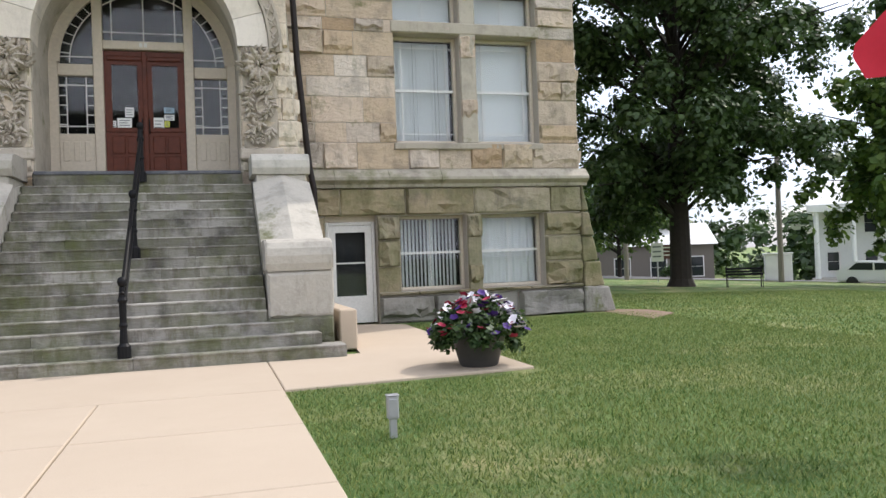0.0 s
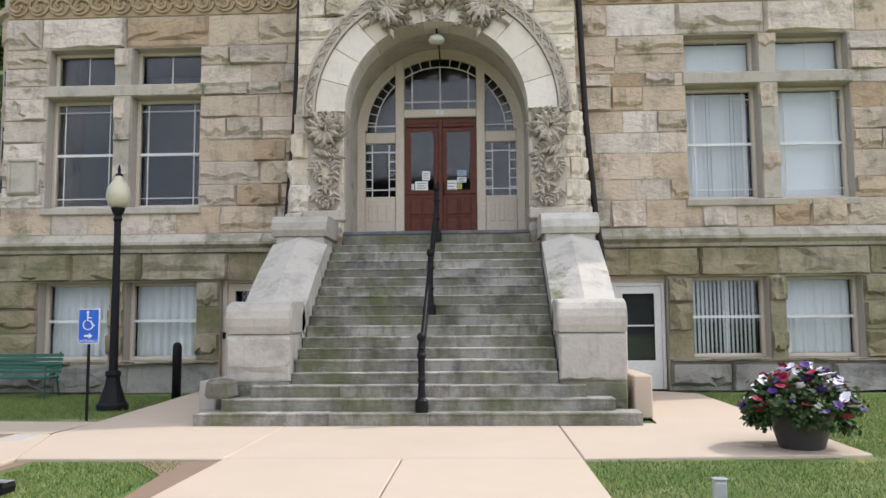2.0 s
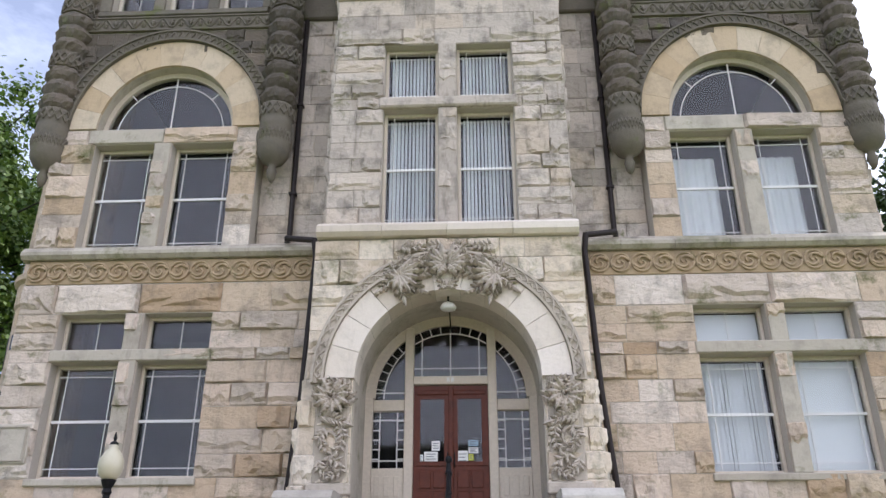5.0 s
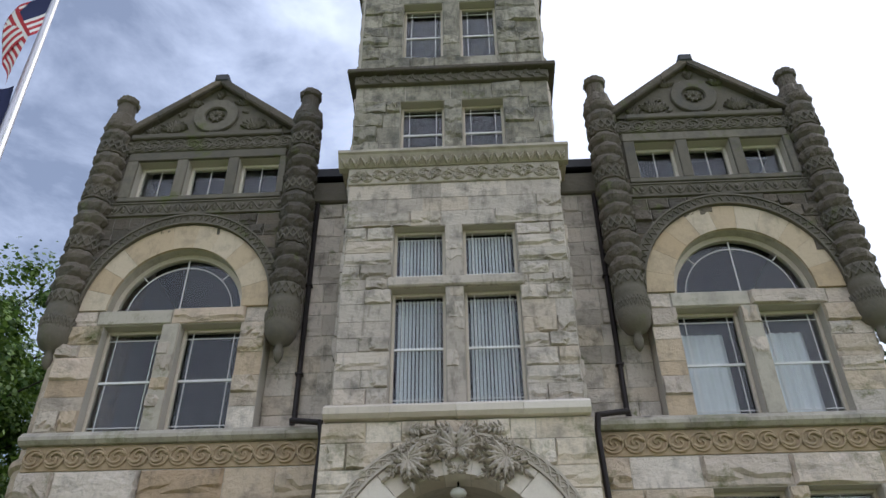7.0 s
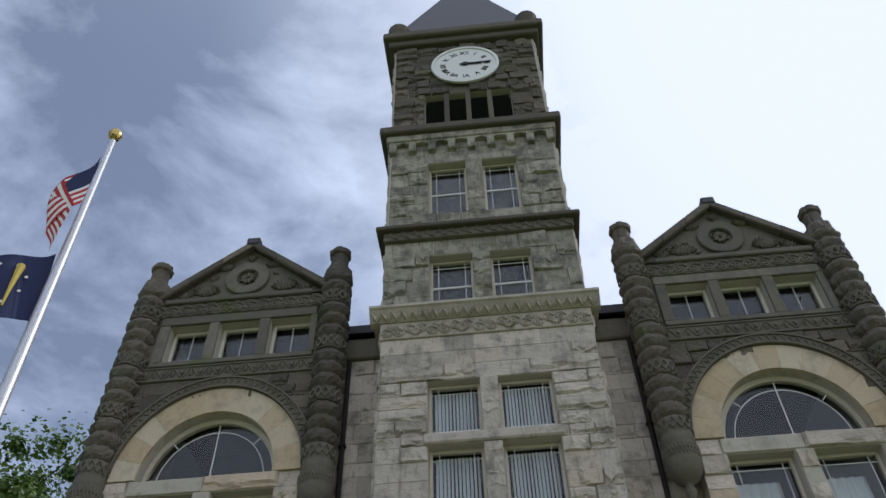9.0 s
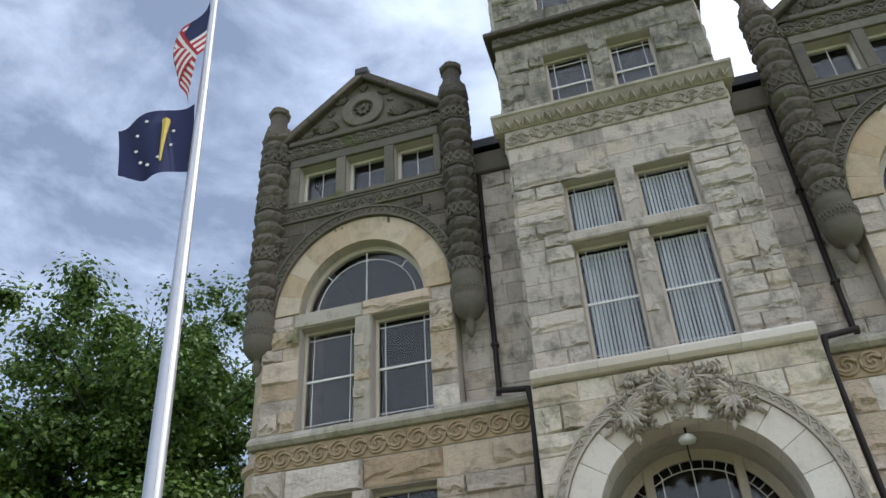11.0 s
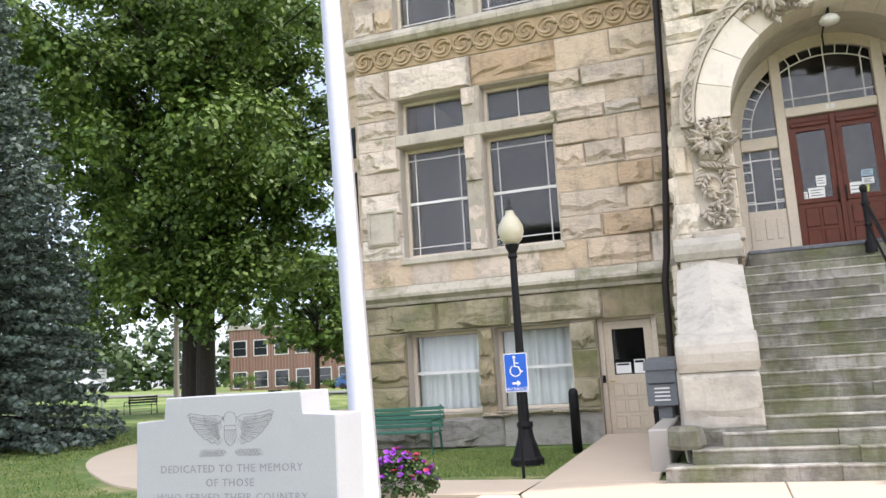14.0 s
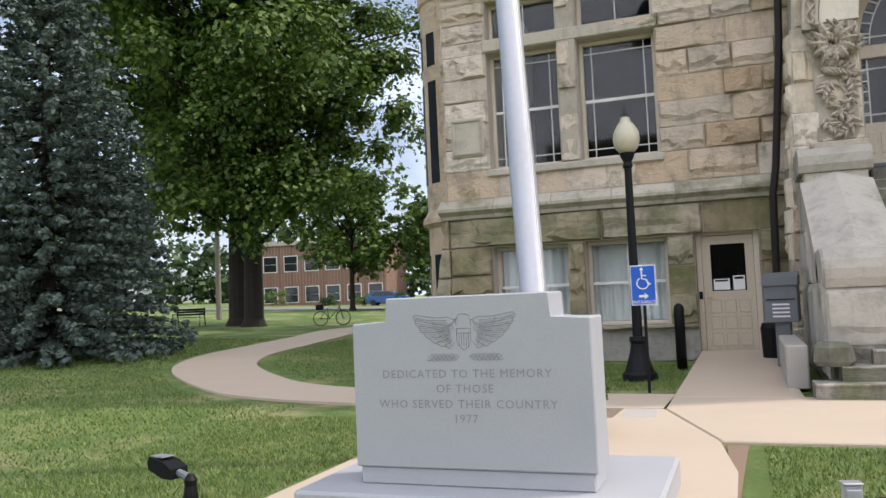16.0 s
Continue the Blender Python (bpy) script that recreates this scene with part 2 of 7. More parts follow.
def lawn_material():
    m, n, l, b = node_material("mown_grass", 0.9)
    pos = place_of(n)
    c = mixer(n, l, "MIX", range_of(n, l, noise_of(n, l, pos, 0.35, 6, 0.6), 0.35, 0.65), (0.075, 0.15, 0.026), (0.15, 0.225, 0.048))
    c = mixer(n, l, "MIX", range_of(n, l, noise_of(n, l, pos, 0.55, 8, 0.7), 0.49, 0.66, 0, 0.9), c, (0.40, 0.36, 0.165))
    c = mixer(n, l, "OVERLAY", 0.7, c, mixer(n, l, "MIX", noise_of(n, l, pos, 22, 6, 0.75), (0.18, 0.18, 0.18), (0.8, 0.8, 0.8)))
    l.new(c, b.inputs["Base Color"])
    bumped(n, l, b, noise_of(n, l, pos, 45, 5, 0.8), 0.8, 0.05)
    return m


def leaf_material(name, lo, hi, rough=0.55):
    m, n, l, b = node_material(name, rough)
    r = ramp_of(n, [(0, lo), (1, hi)])
    l.new(n.new("ShaderNodeNewGeometry").outputs["Random Per Island"], r.inputs["Fac"])
    l.new(r.outputs["Color"], b.inputs["Base Color"])
    thin = n.new("ShaderNodeBsdfTranslucent")
    l.new(r.outputs["Color"], thin.inputs["Color"])
    both = n.new("ShaderNodeMixShader")
    both.inputs["Fac"].default_value = 0.25
    l.new(b.outputs["BSDF"], both.inputs[1])
    l.new(thin.outputs["BSDF"], both.inputs[2])
    l.new(both.outputs["Shader"], n["Material Output"].inputs["Surface"])
    return m


M_LAWN = lawn_material()
M_BLADE = leaf_material("grass_blade", (0.05, 0.125, 0.017), (0.29, 0.33, 0.10))
M_LEAF = leaf_material("maple_leaf", (0.034, 0.085, 0.013), (0.155, 0.235, 0.04))
M_LEAF_DARK = leaf_material("dark_maple_leaf", (0.022, 0.055, 0.014), (0.06, 0.105, 0.024))
M_NEEDLE = leaf_material("blue_spruce_needle", (0.055, 0.09, 0.072), (0.175, 0.22, 0.185), 0.7)
M_BARK = plain("dark_bark", (0.030, 0.024, 0.019), 0.95, grain=0.35, scale=7, relief=0.9)


# ---------------- building blocks ----------------
def mesh_of(bm, name, mats, smooth=False):
    me = bpy.data.meshes.new(name)
    bmesh.ops.recalc_face_normals(bm, faces=bm.faces)
    if smooth:
        for f in bm.faces:
            f.smooth = True
    bm.to_mesh(me)
    bm.free()
    for mt in mats if isinstance(mats, (list, tuple)) else [mats]:
        me.materials.append(mt)
    return me


def part(name, bm, material, parent=None, label="", smooth=False, at=None):
    """One mesh object, under its thing where one is given."""
    ob = new(name, bm if isinstance(bm, bpy.types.Mesh) else mesh_of(bm, name, material, smooth))
    ob.parent = parent
    if at is not None:
        ob.matrix_basis = at
    if label:
        ob["label"] = label
    return ob


def thing(name, label, category, place=(0, 0, 0), group="", kind="", turn=0):
    ob = new(name)
    ob.empty_display_size = 0.1
    ob.matrix_basis = pose(*place, 0, 0, turn)
    return tagged(ob, label, category, group, kind)


def setting(name, bm, material, label="", category="", smooth=False):
    return tagged(part(name, bm, material, smooth=smooth), label, category, kind="structure")


def add_box(bm, x0, x1, y0, y1, z0, z1, bevel=0.0, seg=1):
    vs = [bm.verts.new((x, y, z)) for x in (x0, x1) for y in (y0, y1) for z in (z0, z1)]
    fs = [bm.faces.new([vs[i] for i in q]) for q in ((0, 1, 3, 2), (4, 6, 7, 5), (0, 4, 5, 1), (2, 3, 7, 6), (0, 2, 6, 4), (1, 5, 7, 3))]
    if bevel:
        edges = list({e for f in fs for e in f.edges})
        bmesh.ops.bevel(bm, geom=edges, offset=bevel, segments=seg, affect="EDGES", profile=0.6)
    return bm


def box(x0, x1, y0, y1, z0, z1, bevel=0.0, seg=1):
    return add_box(bmesh.new(), x0, x1, y0, y1, z0, z1, bevel, seg)


def lathe(profile, n=20, bm=None, at=(0, 0, 0), rough=0.0, caps=True):
    """A turned body from (radius, height) pairs."""
    bm = bm or bmesh.new()
    rings = []
    for r, z in profile:
        ring = []
        for i in range(n):
            a = 2 * math.pi * i / n
            k = r * (1 + rough * (0.6 * noise.noise((3 * math.cos(a) + at[0], 3 * math.sin(a), z * 3)) + 0.6 * noise.noise((9 * math.cos(a), 9 * math.sin(a) + at[1], z * 8))))
            ring.append(bm.verts.new((at[0] + k * math.cos(a), at[1] + k * math.sin(a), at[2] + z)))
        rings.append(ring)
    for a, b in zip(rings, rings[1:]):
        for i in range(n):
            bm.faces.new((a[i], a[(i + 1) % n], b[(i + 1) % n], b[i]))
    if caps:
        bm.faces.new(rings[0][::-1])
        bm.faces.new(rings[-1])
    return bm


def tube(points, radius, n=8, bm=None):
    """A round bar along a line of points; radius may be one number or one a point."""
    bm = bm or bmesh.new()
    pts = [Vector(p) for p in points]
    rad = radius if isinstance(radius, (list, tuple)) else [radius] * len(pts)
    rings = []
    for i, p in enumerate(pts):
        d = (pts[min(i + 1, len(pts) - 1)] - pts[max(i - 1, 0)]).normalized()
        side = d.cross(Vector((0, 0, 1)) if abs(d.z) < 0.9 else Vector((0, 1, 0))).normalized()
        up = side.cross(d)
        rings.append([bm.verts.new(p + rad[i] * (math.cos(2 * math.pi * k / n) * side + math.sin(2 * math.pi * k / n) * up)) for k in range(n)])
    for a, b in zip(rings, rings[1:]):
        for k in range(n):
            bm.faces.new((a[k], a[(k + 1) % n], b[(k + 1) % n], b[k]))
    bm.faces.new(rings[0][::-1])
    bm.faces.new(rings[-1])
    return bm


def prism(outline, axis, lo, hi, bm=None):
    """An outline in two axes, drawn out along the third."""
    bm = bm or bmesh.new()
    place = {"x": lambda a, b, c: (c, a, b), "y": lambda a, b, c: (a, c, b), "z": lambda a, b, c: (a, b, c)}[axis]
    low = [bm.verts.new(place(a, b, lo)) for a, b in outline]
    high = [bm.verts.new(place(a, b, hi)) for a, b in outline]
    bm.faces.new(low[::-1])
    bm.faces.new(high)
    for i in range(len(low)):
        j = (i + 1) % len(low)
        bm.faces.new((low[i], low[j], high[j], high[i]))
    return bm


def arc_band(bm, cx, cz, r0, r1, y0, y1, a0, a1, n, squash=1.0):
    """A curved band of stone in a wall's plane, from angle a0 to a1 in degrees."""
    rows = []
    for i in range(n + 1):
        a = radians(a0 + (a1 - a0) * i / n)
        c, s = math.cos(a), math.sin(a) * squash
        rows.append([bm.verts.new((cx + r * c, y, cz + r * s)) for r, y in ((r0, y0), (r1, y0), (r1, y1), (r0, y1))])
    for p, q in zip(rows, rows[1:]):
        for k in range(4):
            bm.faces.new((p[k], p[(k + 1) % 4], q[(k + 1) % 4], q[k]))
    bm.faces.new(rows[0])
    bm.faces.new(rows[-1][::-1])
    return bm


def solid_wall(x0, x1, z0, z1, y0, y1, holes, bm=None):
    """A wall with rectangular holes (x0, x1, z0, z1) that go through it."""
    bm = bm or bmesh.new()
    zs = sorted({z0, z1, *(min(max(v, z0), z1) for h in holes for v in h[2:])})
    for za, zb in zip(zs, zs[1:]):
        x = x0
        for h in sorted(h for h in holes if h[2] < zb - 1e-6 and h[3] > za + 1e-6 and h[1] > x0 and h[0] < x1):
            if h[0] > x + 1e-4:
                add_box(bm, x, h[0], y0, y1, za, zb)
            x = max(x, h[1])
        if x < x1 - 1e-4:
            add_box(bm, x, x1, y0, y1, za, zb)
    return bm


def block_mesh(seed, depth, quarry, mat):
    """A unit building stone, 1 x 1 in x and z, facing -y: dressed nearly flush, or split, with a proud upper face that breaks off above a ragged ledge."""
    rnd = random.Random(seed)
    bm = bmesh.new()
    nx, nz = (9, 7) if quarry else (2, 2)
    us = [0, 0.03, 0.15, 0.3, 0.44, 0.58, 0.72, 0.86, 0.97, 1] if quarry else [0, 0.5, 1]
    ws = [0, 0.05, 0.18, 0.34, 0.5, 0.68, 0.93, 1] if quarry else [0, 0.5, 1]
    flush = 0.016
    kind = rnd.choice(("ledge", "ledge", "rock", "spall"))
    break_at = [rnd.uniform(0.12, 0.45) for _ in range(nx + 1)]
    break_at = [(a + b) / 2 for a, b in zip(break_at, break_at[1:] + break_at[:1])]
    slope, twist = rnd.uniform(-0.3, 0.3), rnd.uniform(-0.25, 0.25)
    shift = Vector((rnd.uniform(0, 50), rnd.uniform(0, 50), rnd.uniform(0, 50)))
    grid = []
    for j in range(nz + 1):
        row = []
        for i in range(nx + 1):
            edge = i in (0, nx) or j in (0, nz)
            u, w = us[i], ws[j]
            lump = noise.noise(Vector((2.6 * u, 1.7 * w, 0)) + shift) + 0.5 * noise.noise(Vector((6.5 * u, 4.5 * w, 3)) + shift)
            if not quarry or edge:
                out = flush
            elif kind == "ledge":                   # proud face, undercut along its lower edge
                out = flush + depth * ((0.62 + slope * (u - 0.5) + 0.2 * lump) if w > break_at[i] else (0.12 + 0.12 * lump))
            elif kind == "spall":                   # one corner has broken away
                away = (u - 0.5) * (1 if slope > 0 else -1) + twist * (w - 0.5) > 0.12
                out = flush + depth * ((0.2 if away else 0.7) + 0.22 * lump)
            else:
                out = flush + depth * max(0.08, 0.45 + 0.55 * lump + slope * (w - 0.5))
            jag = 0 if edge or not quarry else 1
            row.append(bm.verts.new((u + jag * rnd.uniform(-0.035, 0.035) * (0.3 if i in (1, nx - 1) else 1), -out, w + jag * rnd.uniform(-0.055, 0.055) * (0.4 if j in (1, nz - 1) else 1))))
        grid.append(row)
    for j in range(nz):
        for i in range(nx):
            a, b, c, d = grid[j][i], grid[j][i + 1], grid[j + 1][i + 1], grid[j + 1][i]
            if quarry and rnd.random() < 0.5:
                bm.faces.new((a, b, c)), bm.faces.new((a, c, d))
            elif quarry:
                bm.faces.new((a, b, d)), bm.faces.new((b, c, d))
            else:
                bm.faces.new((a, b, c, d))
    rim = grid[0] + [r[-1] for r in grid[1:]] + grid[-1][-2::-1] + [r[0] for r in grid[-2:0:-1]]
    back = [bm.verts.new((v.co.x, 0.03, v.co.z)) for v in rim]
    for k in range(len(rim)):
        bm.faces.new((rim[k], rim[(k + 1) % len(rim)], back[(k + 1) % len(rim)], back[k]))
    return mesh_of(bm, "stone_block", mat)


BLOCKS = {}


def block_for(rnd, mat, rough_share, depth):
    quarry = rnd.random() < rough_share
    key = (mat.name, quarry, rnd.randrange(14 if quarry else 2), depth)
    if key not in BLOCKS:
        BLOCKS[key] = block_mesh(hash(key[1:]) % 9973 + len(BLOCKS), depth, quarry, mat)
    return BLOCKS[key]


def ashlar(parent, x0, x1, z0, z1, y, mat, holes=(), arches=(), course=0.46, lengths=(0.5, 1.25), rough=0.5, depth=0.07, seed=1, frame_at=None, gap=0.0075):
    """Courses of single stones on a wall face that looks to -y, round its holes and arches. frame_at turns the face elsewhere."""
    rnd = random.Random(seed)
    holes = list(holes)
    marks = sorted({z0, z1, *(v for h in holes for v in h[2:] if z0 < v < z1)})
    rows = []
    for za, zb in zip(marks, marks[1:]):
        n = max(1, round((zb - za) / course))
        cuts = [za + (zb - za) * (k + (rnd.uniform(-0.16, 0.16) if 0 < k < n else 0)) / n for k in range(n + 1)]
        rows += list(zip(cuts, cuts[1:]))
    count = 0
    for za, zb in rows:
        taken = [(h[0], h[1]) for h in holes if h[2] < zb - 0.01 and h[3] > za + 0.01]
        for cx, cz, r, squash in arches:
            dz = max(0.0, max(zb - cz, 0)) / squash
            if zb > cz and dz < r:
                taken.append((cx - math.sqrt(r * r - dz * dz), cx + math.sqrt(r * r - dz * dz)))
        x, spans = x0, []
        for a, b in sorted(taken):
            if a > x + 0.03:
                spans.append((x, min(a, x1)))
            x = max(x, b)
        if x < x1 - 0.03:
            spans.append((x, x1))
        for a, b in spans:
            x = a
            while x < b - 1e-3:
                w = rnd.uniform(*lengths)
                if b - x - w < 0.35:
                    w = b - x if b - x < lengths[1] * 1.25 else (b - x) / 2
                m = Matrix.LocRotScale((x + gap, y, za + gap), None, (w - 2 * gap, rnd.uniform(0.75, 1.3), zb - za - 2 * gap))
                ob = new("stone_block", block_for(rnd, mat, rough, depth))
                ob.parent = parent
                ob.matrix_basis = frame_at @ m if frame_at is not None else m
                x += w
                count += 1
    return count


CX = -0.53                     # the building's middle line
def mirrored(x0, x1, side):
    """A span given for the right wing, on that side of the middle line."""
    return (x0, x1) if side > 0 else (2 * CX - x1, 2 * CX - x0)


# ---------------- ground ----------------
def ground_z(x, y):
    """The lawn falls away to the east and climbs a little to the west."""
    if x > 9:
        return -0.02 * (x - 9) - 0.0006 * (x - 9) ** 2 if x < 60 else -0.02 * 51 - 0.0006 * 51 ** 2
    if x < -12:
        return 0.03 * min(-12 - x, 90)
    return 0.0


def ground_sheet():
    bm = bmesh.new()
    xs = [-1500, -600, -250, -120, *range(-100, -12, 8), *[-12 + 1.5 * k for k in range(15)], *range(13, 62, 4), 80, 120, 250, 600, 1500]
    ys = [-1500, -500, -150, -50, -20, -8, *[-4 + 2 * k for k in range(14)], 28, 34, 42, 52, 66, 90, 140, 300, 700, 1500]
    grid = [[bm.verts.new((x, y, ground_z(x, y) - 0.035)) for x in xs] for y in ys]
    for p, q in zip(grid, grid[1:]):
        for i in range(len(xs) - 1):
            bm.faces.new((p[i], p[i + 1], q[i + 1], q[i]))
    return bm


setting("ground", ground_sheet(), M_LAWN, "mown green lawn with dry straw-coloured patches", "lawn", smooth=True)


def slab(name, outline, mat, label, category, top=0.0, thick=0.13, parent=None):
    bm = prism(outline, "z", top - thick, top)
    edges = [e for e in bm.edges if all(abs(v.co.z - top) < 1e-6 for v in e.verts)]
    bmesh.ops.bevel(bm, geom=edges, offset=0.012, segments=1, affect="EDGES")
    ob = part(name, bm, mat, parent)
    return ob if parent else tagged(ob, label, category, kind="structure")


walkway = slab("pavement_walkway", [(CX - 1.86, -14), (CX + 1.86, -14), (CX + 1.86, -13.9), (CX - 1.86, -13.9)], M_WALK, "buff concrete entrance walk of large jointed slabs", "walkway", top=-0.004)
for k in range(12):
    for side in (0, 1):
        y1 = 9.42 - k * 1.92
        a, b = (CX - 1.87, CX - 0.006) if side == 0 else (CX + 0.006, CX + 1.87)
        slab("paving_slab", [(a, y1 - 1.91), (b, y1 - 1.91), (b, y1), (a, y1)], M_WALK, "", "", parent=walkway)
cross = slab("pavement_crosswalk", [(CX - 1.87, 9.43), (CX + 1.87, 9.43), (CX + 1.87, 12.3), (CX - 1.87, 12.3)], M_WALK, "buff concrete apron at the foot of the steps", "pavement")
slab("paving_slab", [(CX + 1.88, 9.46), (4.38, 9.72), (4.5, 16.95), (CX + 4.4, 17.5), (3.05, 17.5), (2.72, 12.3), (CX + 1.88, 12.3)], M_WALK, "", "", parent=cross)
slab("paving_slab", [(-4.64, 9.42), (CX - 1.88, 9.42), (CX - 1.88, 12.3), (-3.8, 12.3), (-5.28, 12.3), (-5.28, 11.33)], M_WALK, "", "", parent=cross)
ramp = slab("paving_slab", [(-5.28, 12.31), (-3.8, 12.31), (-3.95, 17.8), (-5.2, 17.8)], M_WALK, "", "", parent=cross)
for v in ramp.data.vertices:                        # it climbs to the door's sill
    v.co.z += 0.14 * (v.co.y - 12.3) / 5.5 if v.co.z > -0.05 else 0
slab("paving_slab", [(-4.65, 9.41), (-5.29, 11.3), (-5.75, 11.3), (-5.75, 10.6), (-7.6, 10.6), (-7.6, 6.2), (-4.5, 6.2), (-4.5, 8.2)], M_WALK, "", "", parent=cross)
slab("paving_slab", [(-5.7, 10.66), (-5.3, 10.66), (-5.36, 11.28), (-5.7, 11.28)], M_KERB, "", "", parent=cross, top=0.004)


PATH_MID = [(-5.29, 11.95), (-8.0, 12.1), (-10.9, 12.85), (-12.9, 14.2), (-15.1, 16.5), (-16.5, 19.3), (-17.3, 22.5), (-18.3, 26.5), (-19.6, 32.0), (-18.0, 38.0)]


def winding_path():
    """The side walk that bends away west round the building."""
    mid = PATH_MID
    bm, rows = bmesh.new(), []
    fine = []
    for i in range(len(mid) - 1):
        p = [Vector((*mid[max(0, min(len(mid) - 1, i + k))], 0)) for k in (-1, 0, 1, 2)]
        for s in range(5):
            t = s / 5
            fine.append(0.5 * ((2 * p[1]) + (p[2] - p[0]) * t + (2 * p[0] - 5 * p[1] + 4 * p[2] - p[3]) * t * t + (3 * p[1] - p[0] - 3 * p[2] + p[3]) * t ** 3))
    for i, p in enumerate(fine):
        d = (fine[min(i + 1, len(fine) - 1)] - fine[max(i - 1, 0)]).normalized()
        n, w = Vector((-d.y, d.x, 0)), 0.62 + 0.25 * min(1, i / 18)
        rows.append([bm.verts.new((q.x, q.y, ground_z(q.x, q.y) + h)) for q, h in ((p + n * w, -0.1), (p + n * w, 0.0), (p - n * w, 0.0), (p - n * w, -0.1))])
    for a, b in zip(rows, rows[1:]):
        for k in range(3):
            bm.faces.new((a[k], a[k + 1], b[k + 1], b[k]))
    return bm


setting("pavement_side_path", winding_path(), M_WALK, "curving buff concrete side path across the lawn", "path")
for outline in ([(-2.43, 5.9), (-2.43, 9.36), (-3.3, 9.36), (-2.75, 8.6), (-2.62, 7.2), (-2.5, 5.9)],
                [(-7.6, 10.64), (-5.76, 10.64), (-5.76, 11.25), (-7.6, 11.2)],
                [(-4.6, 9.36), (-4.42, 9.36), (-4.44, 8.9), (-4.48, 7.6), (-4.49, 6.6)],
                [(9.2, 15.0), (10.3, 16.0), (10.4, 17.2), (9.6, 18.2), (9.3, 17.0)]):
    setting("ground_bare_soil", prism(outline, "z", -0.05, -0.022), M_SOIL, "bare brown soil beside the paving", "soil")


# ---------------- windows ----------------
WINDOW_NO = [0]


def window(x0, x1, z0, z1, y, style="prairie", blind="", rail=True, arch=0.0, label="", frame_mat=None, stile=0.075):
    """A sash window in its opening: frame, meeting rail, glazing bars, panes and what hangs behind."""
    WINDOW_NO[0] += 1
    w = thing(f"window_{WINDOW_NO[0]}", label or "tan-painted sash window with leaded border panes", "window", ((x0 + x1) / 2, y, z0), kind="structure")
    hw, h, t = (x1 - x0) / 2, z1 - z0, stile
    mat = frame_mat or M_TRIM
    bm = bmesh.new()
    for a, b, c, d in ((-hw, -hw + t, 0, h), (hw - t, hw, 0, h), (-hw + t, hw - t, h - t, h), (-hw + t, hw - t, 0, t * 1.1)):
        add_box(bm, a, b, 0, 0.14, c, d, 0.012)
    part("window_frame", bm, mat, w)
    part("window_sill", box(-hw - 0.0, hw + 0.0, -0.05, 0.1, -0.05, 0.0, 0.01), mat, w)
    lo, hi = t * 1.1, h - t
    levels = [(lo, hi)] if not rail else [(lo, lo + (hi - lo) * 0.5), (lo + (hi - lo) * 0.5, hi)]
    if rail:
        zr = levels[0][1]
        part("meeting_rail", box(-hw + t, hw - t, 0.035, 0.085, zr - 0.028, zr + 0.028), M_WHITE if style != "plain" else mat, w)
    for k, (a, b) in enumerate(levels):
        pane = part("pane", box(-hw + t - 0.01, hw - t + 0.01, 0.07, 0.076, a + 0.002, b - 0.002), M_GLASS, w)
        pane.visible_shadow = False
    bars = []
    if style == "prairie":
        e = 0.16
        bars += [(-hw + t + e, lo, hi), (hw - t - e, lo, hi)]
        flat = [(lo + e), (hi - e)]
    elif style == "cross":
        bars.append((0.0, lo, hi))
        flat = []
    else:
        flat = []
    for x, a, b in bars:
        part("glazing_bar", box(x - 0.0095, x + 0.0095, 0.052, 0.072, a, b), M_WHITE, w)
    for z in flat:
        part("glazing_bar", box(-hw + t, hw - t, 0.05, 0.07, z - 0.0095, z + 0.0095), M_WHITE, w)
    if blind == "slats":
        bm = bmesh.new()
        n = int((2 * hw - 0.2) / 0.085)
        for k in range(n):
            x = -hw + 0.12 + (k + 0.5) * (2 * hw - 0.24) / n
            tw = (0.046 if 2.2 < h < 2.5 else 0.028) + 0.004 * math.sin(k * 7.3)
            vs = [bm.verts.new(p) for p in ((x - tw, 0.20, lo), (x + tw, 0.235, lo), (x + tw, 0.235, hi), (x - tw, 0.20, hi))]
            bm.faces.new(vs)
        tagged(part("vertical_blind", bm, M_BLIND, w, "white vertical blind slats"), kind="stuff")
    elif blind == "curtain":
        bm = bmesh.new()
        n = 40
        row = [[bm.verts.new((-hw + 0.06 + (2 * hw - 0.12) * i / n, 0.24 + 0.035 * math.sin(i * 1.25) * (1 + 0.3 * math.sin(i * 0.37)), z)) for z in (lo, hi)] for i in range(n + 1)]
        for p, q in zip(row, row[1:]):
            bm.faces.new((p[0], q[0], q[1], p[1]))
        part("curtain", bm, M_BLIND, w, "white pleated curtain", smooth=True)
    elif blind == "drape":
        bm = bmesh.new()
        n = 30
        row = [[bm.verts.new((-hw + 0.06 + (2 * hw - 0.36) * i / n, 0.42 + 0.03 * math.sin(i * 1.1), z)) for z in (lo, hi - 0.28)] for i in range(n + 1)]
        for p, q in zip(row, row[1:]):
            bm.faces.new((p[0], q[0], q[1], p[1]))
        part("curtain", bm, M_BLIND, w, "pale curtain set back from the glass", smooth=True)
    elif blind == "half":
        part("roller_shade", box(-hw + 0.06, hw - 0.06, 0.2, 0.21, lo, hi), M_BLIND, w, "drawn white shade")
    return w


# ---------------- the wings ----------------
YW, YT, YP = 17.42, 17.08, 16.6      # faces of wings, tower and portal
WALL_THICK = 0.45
DEEP = 0.27                          # how far the sashes stand back in the wings


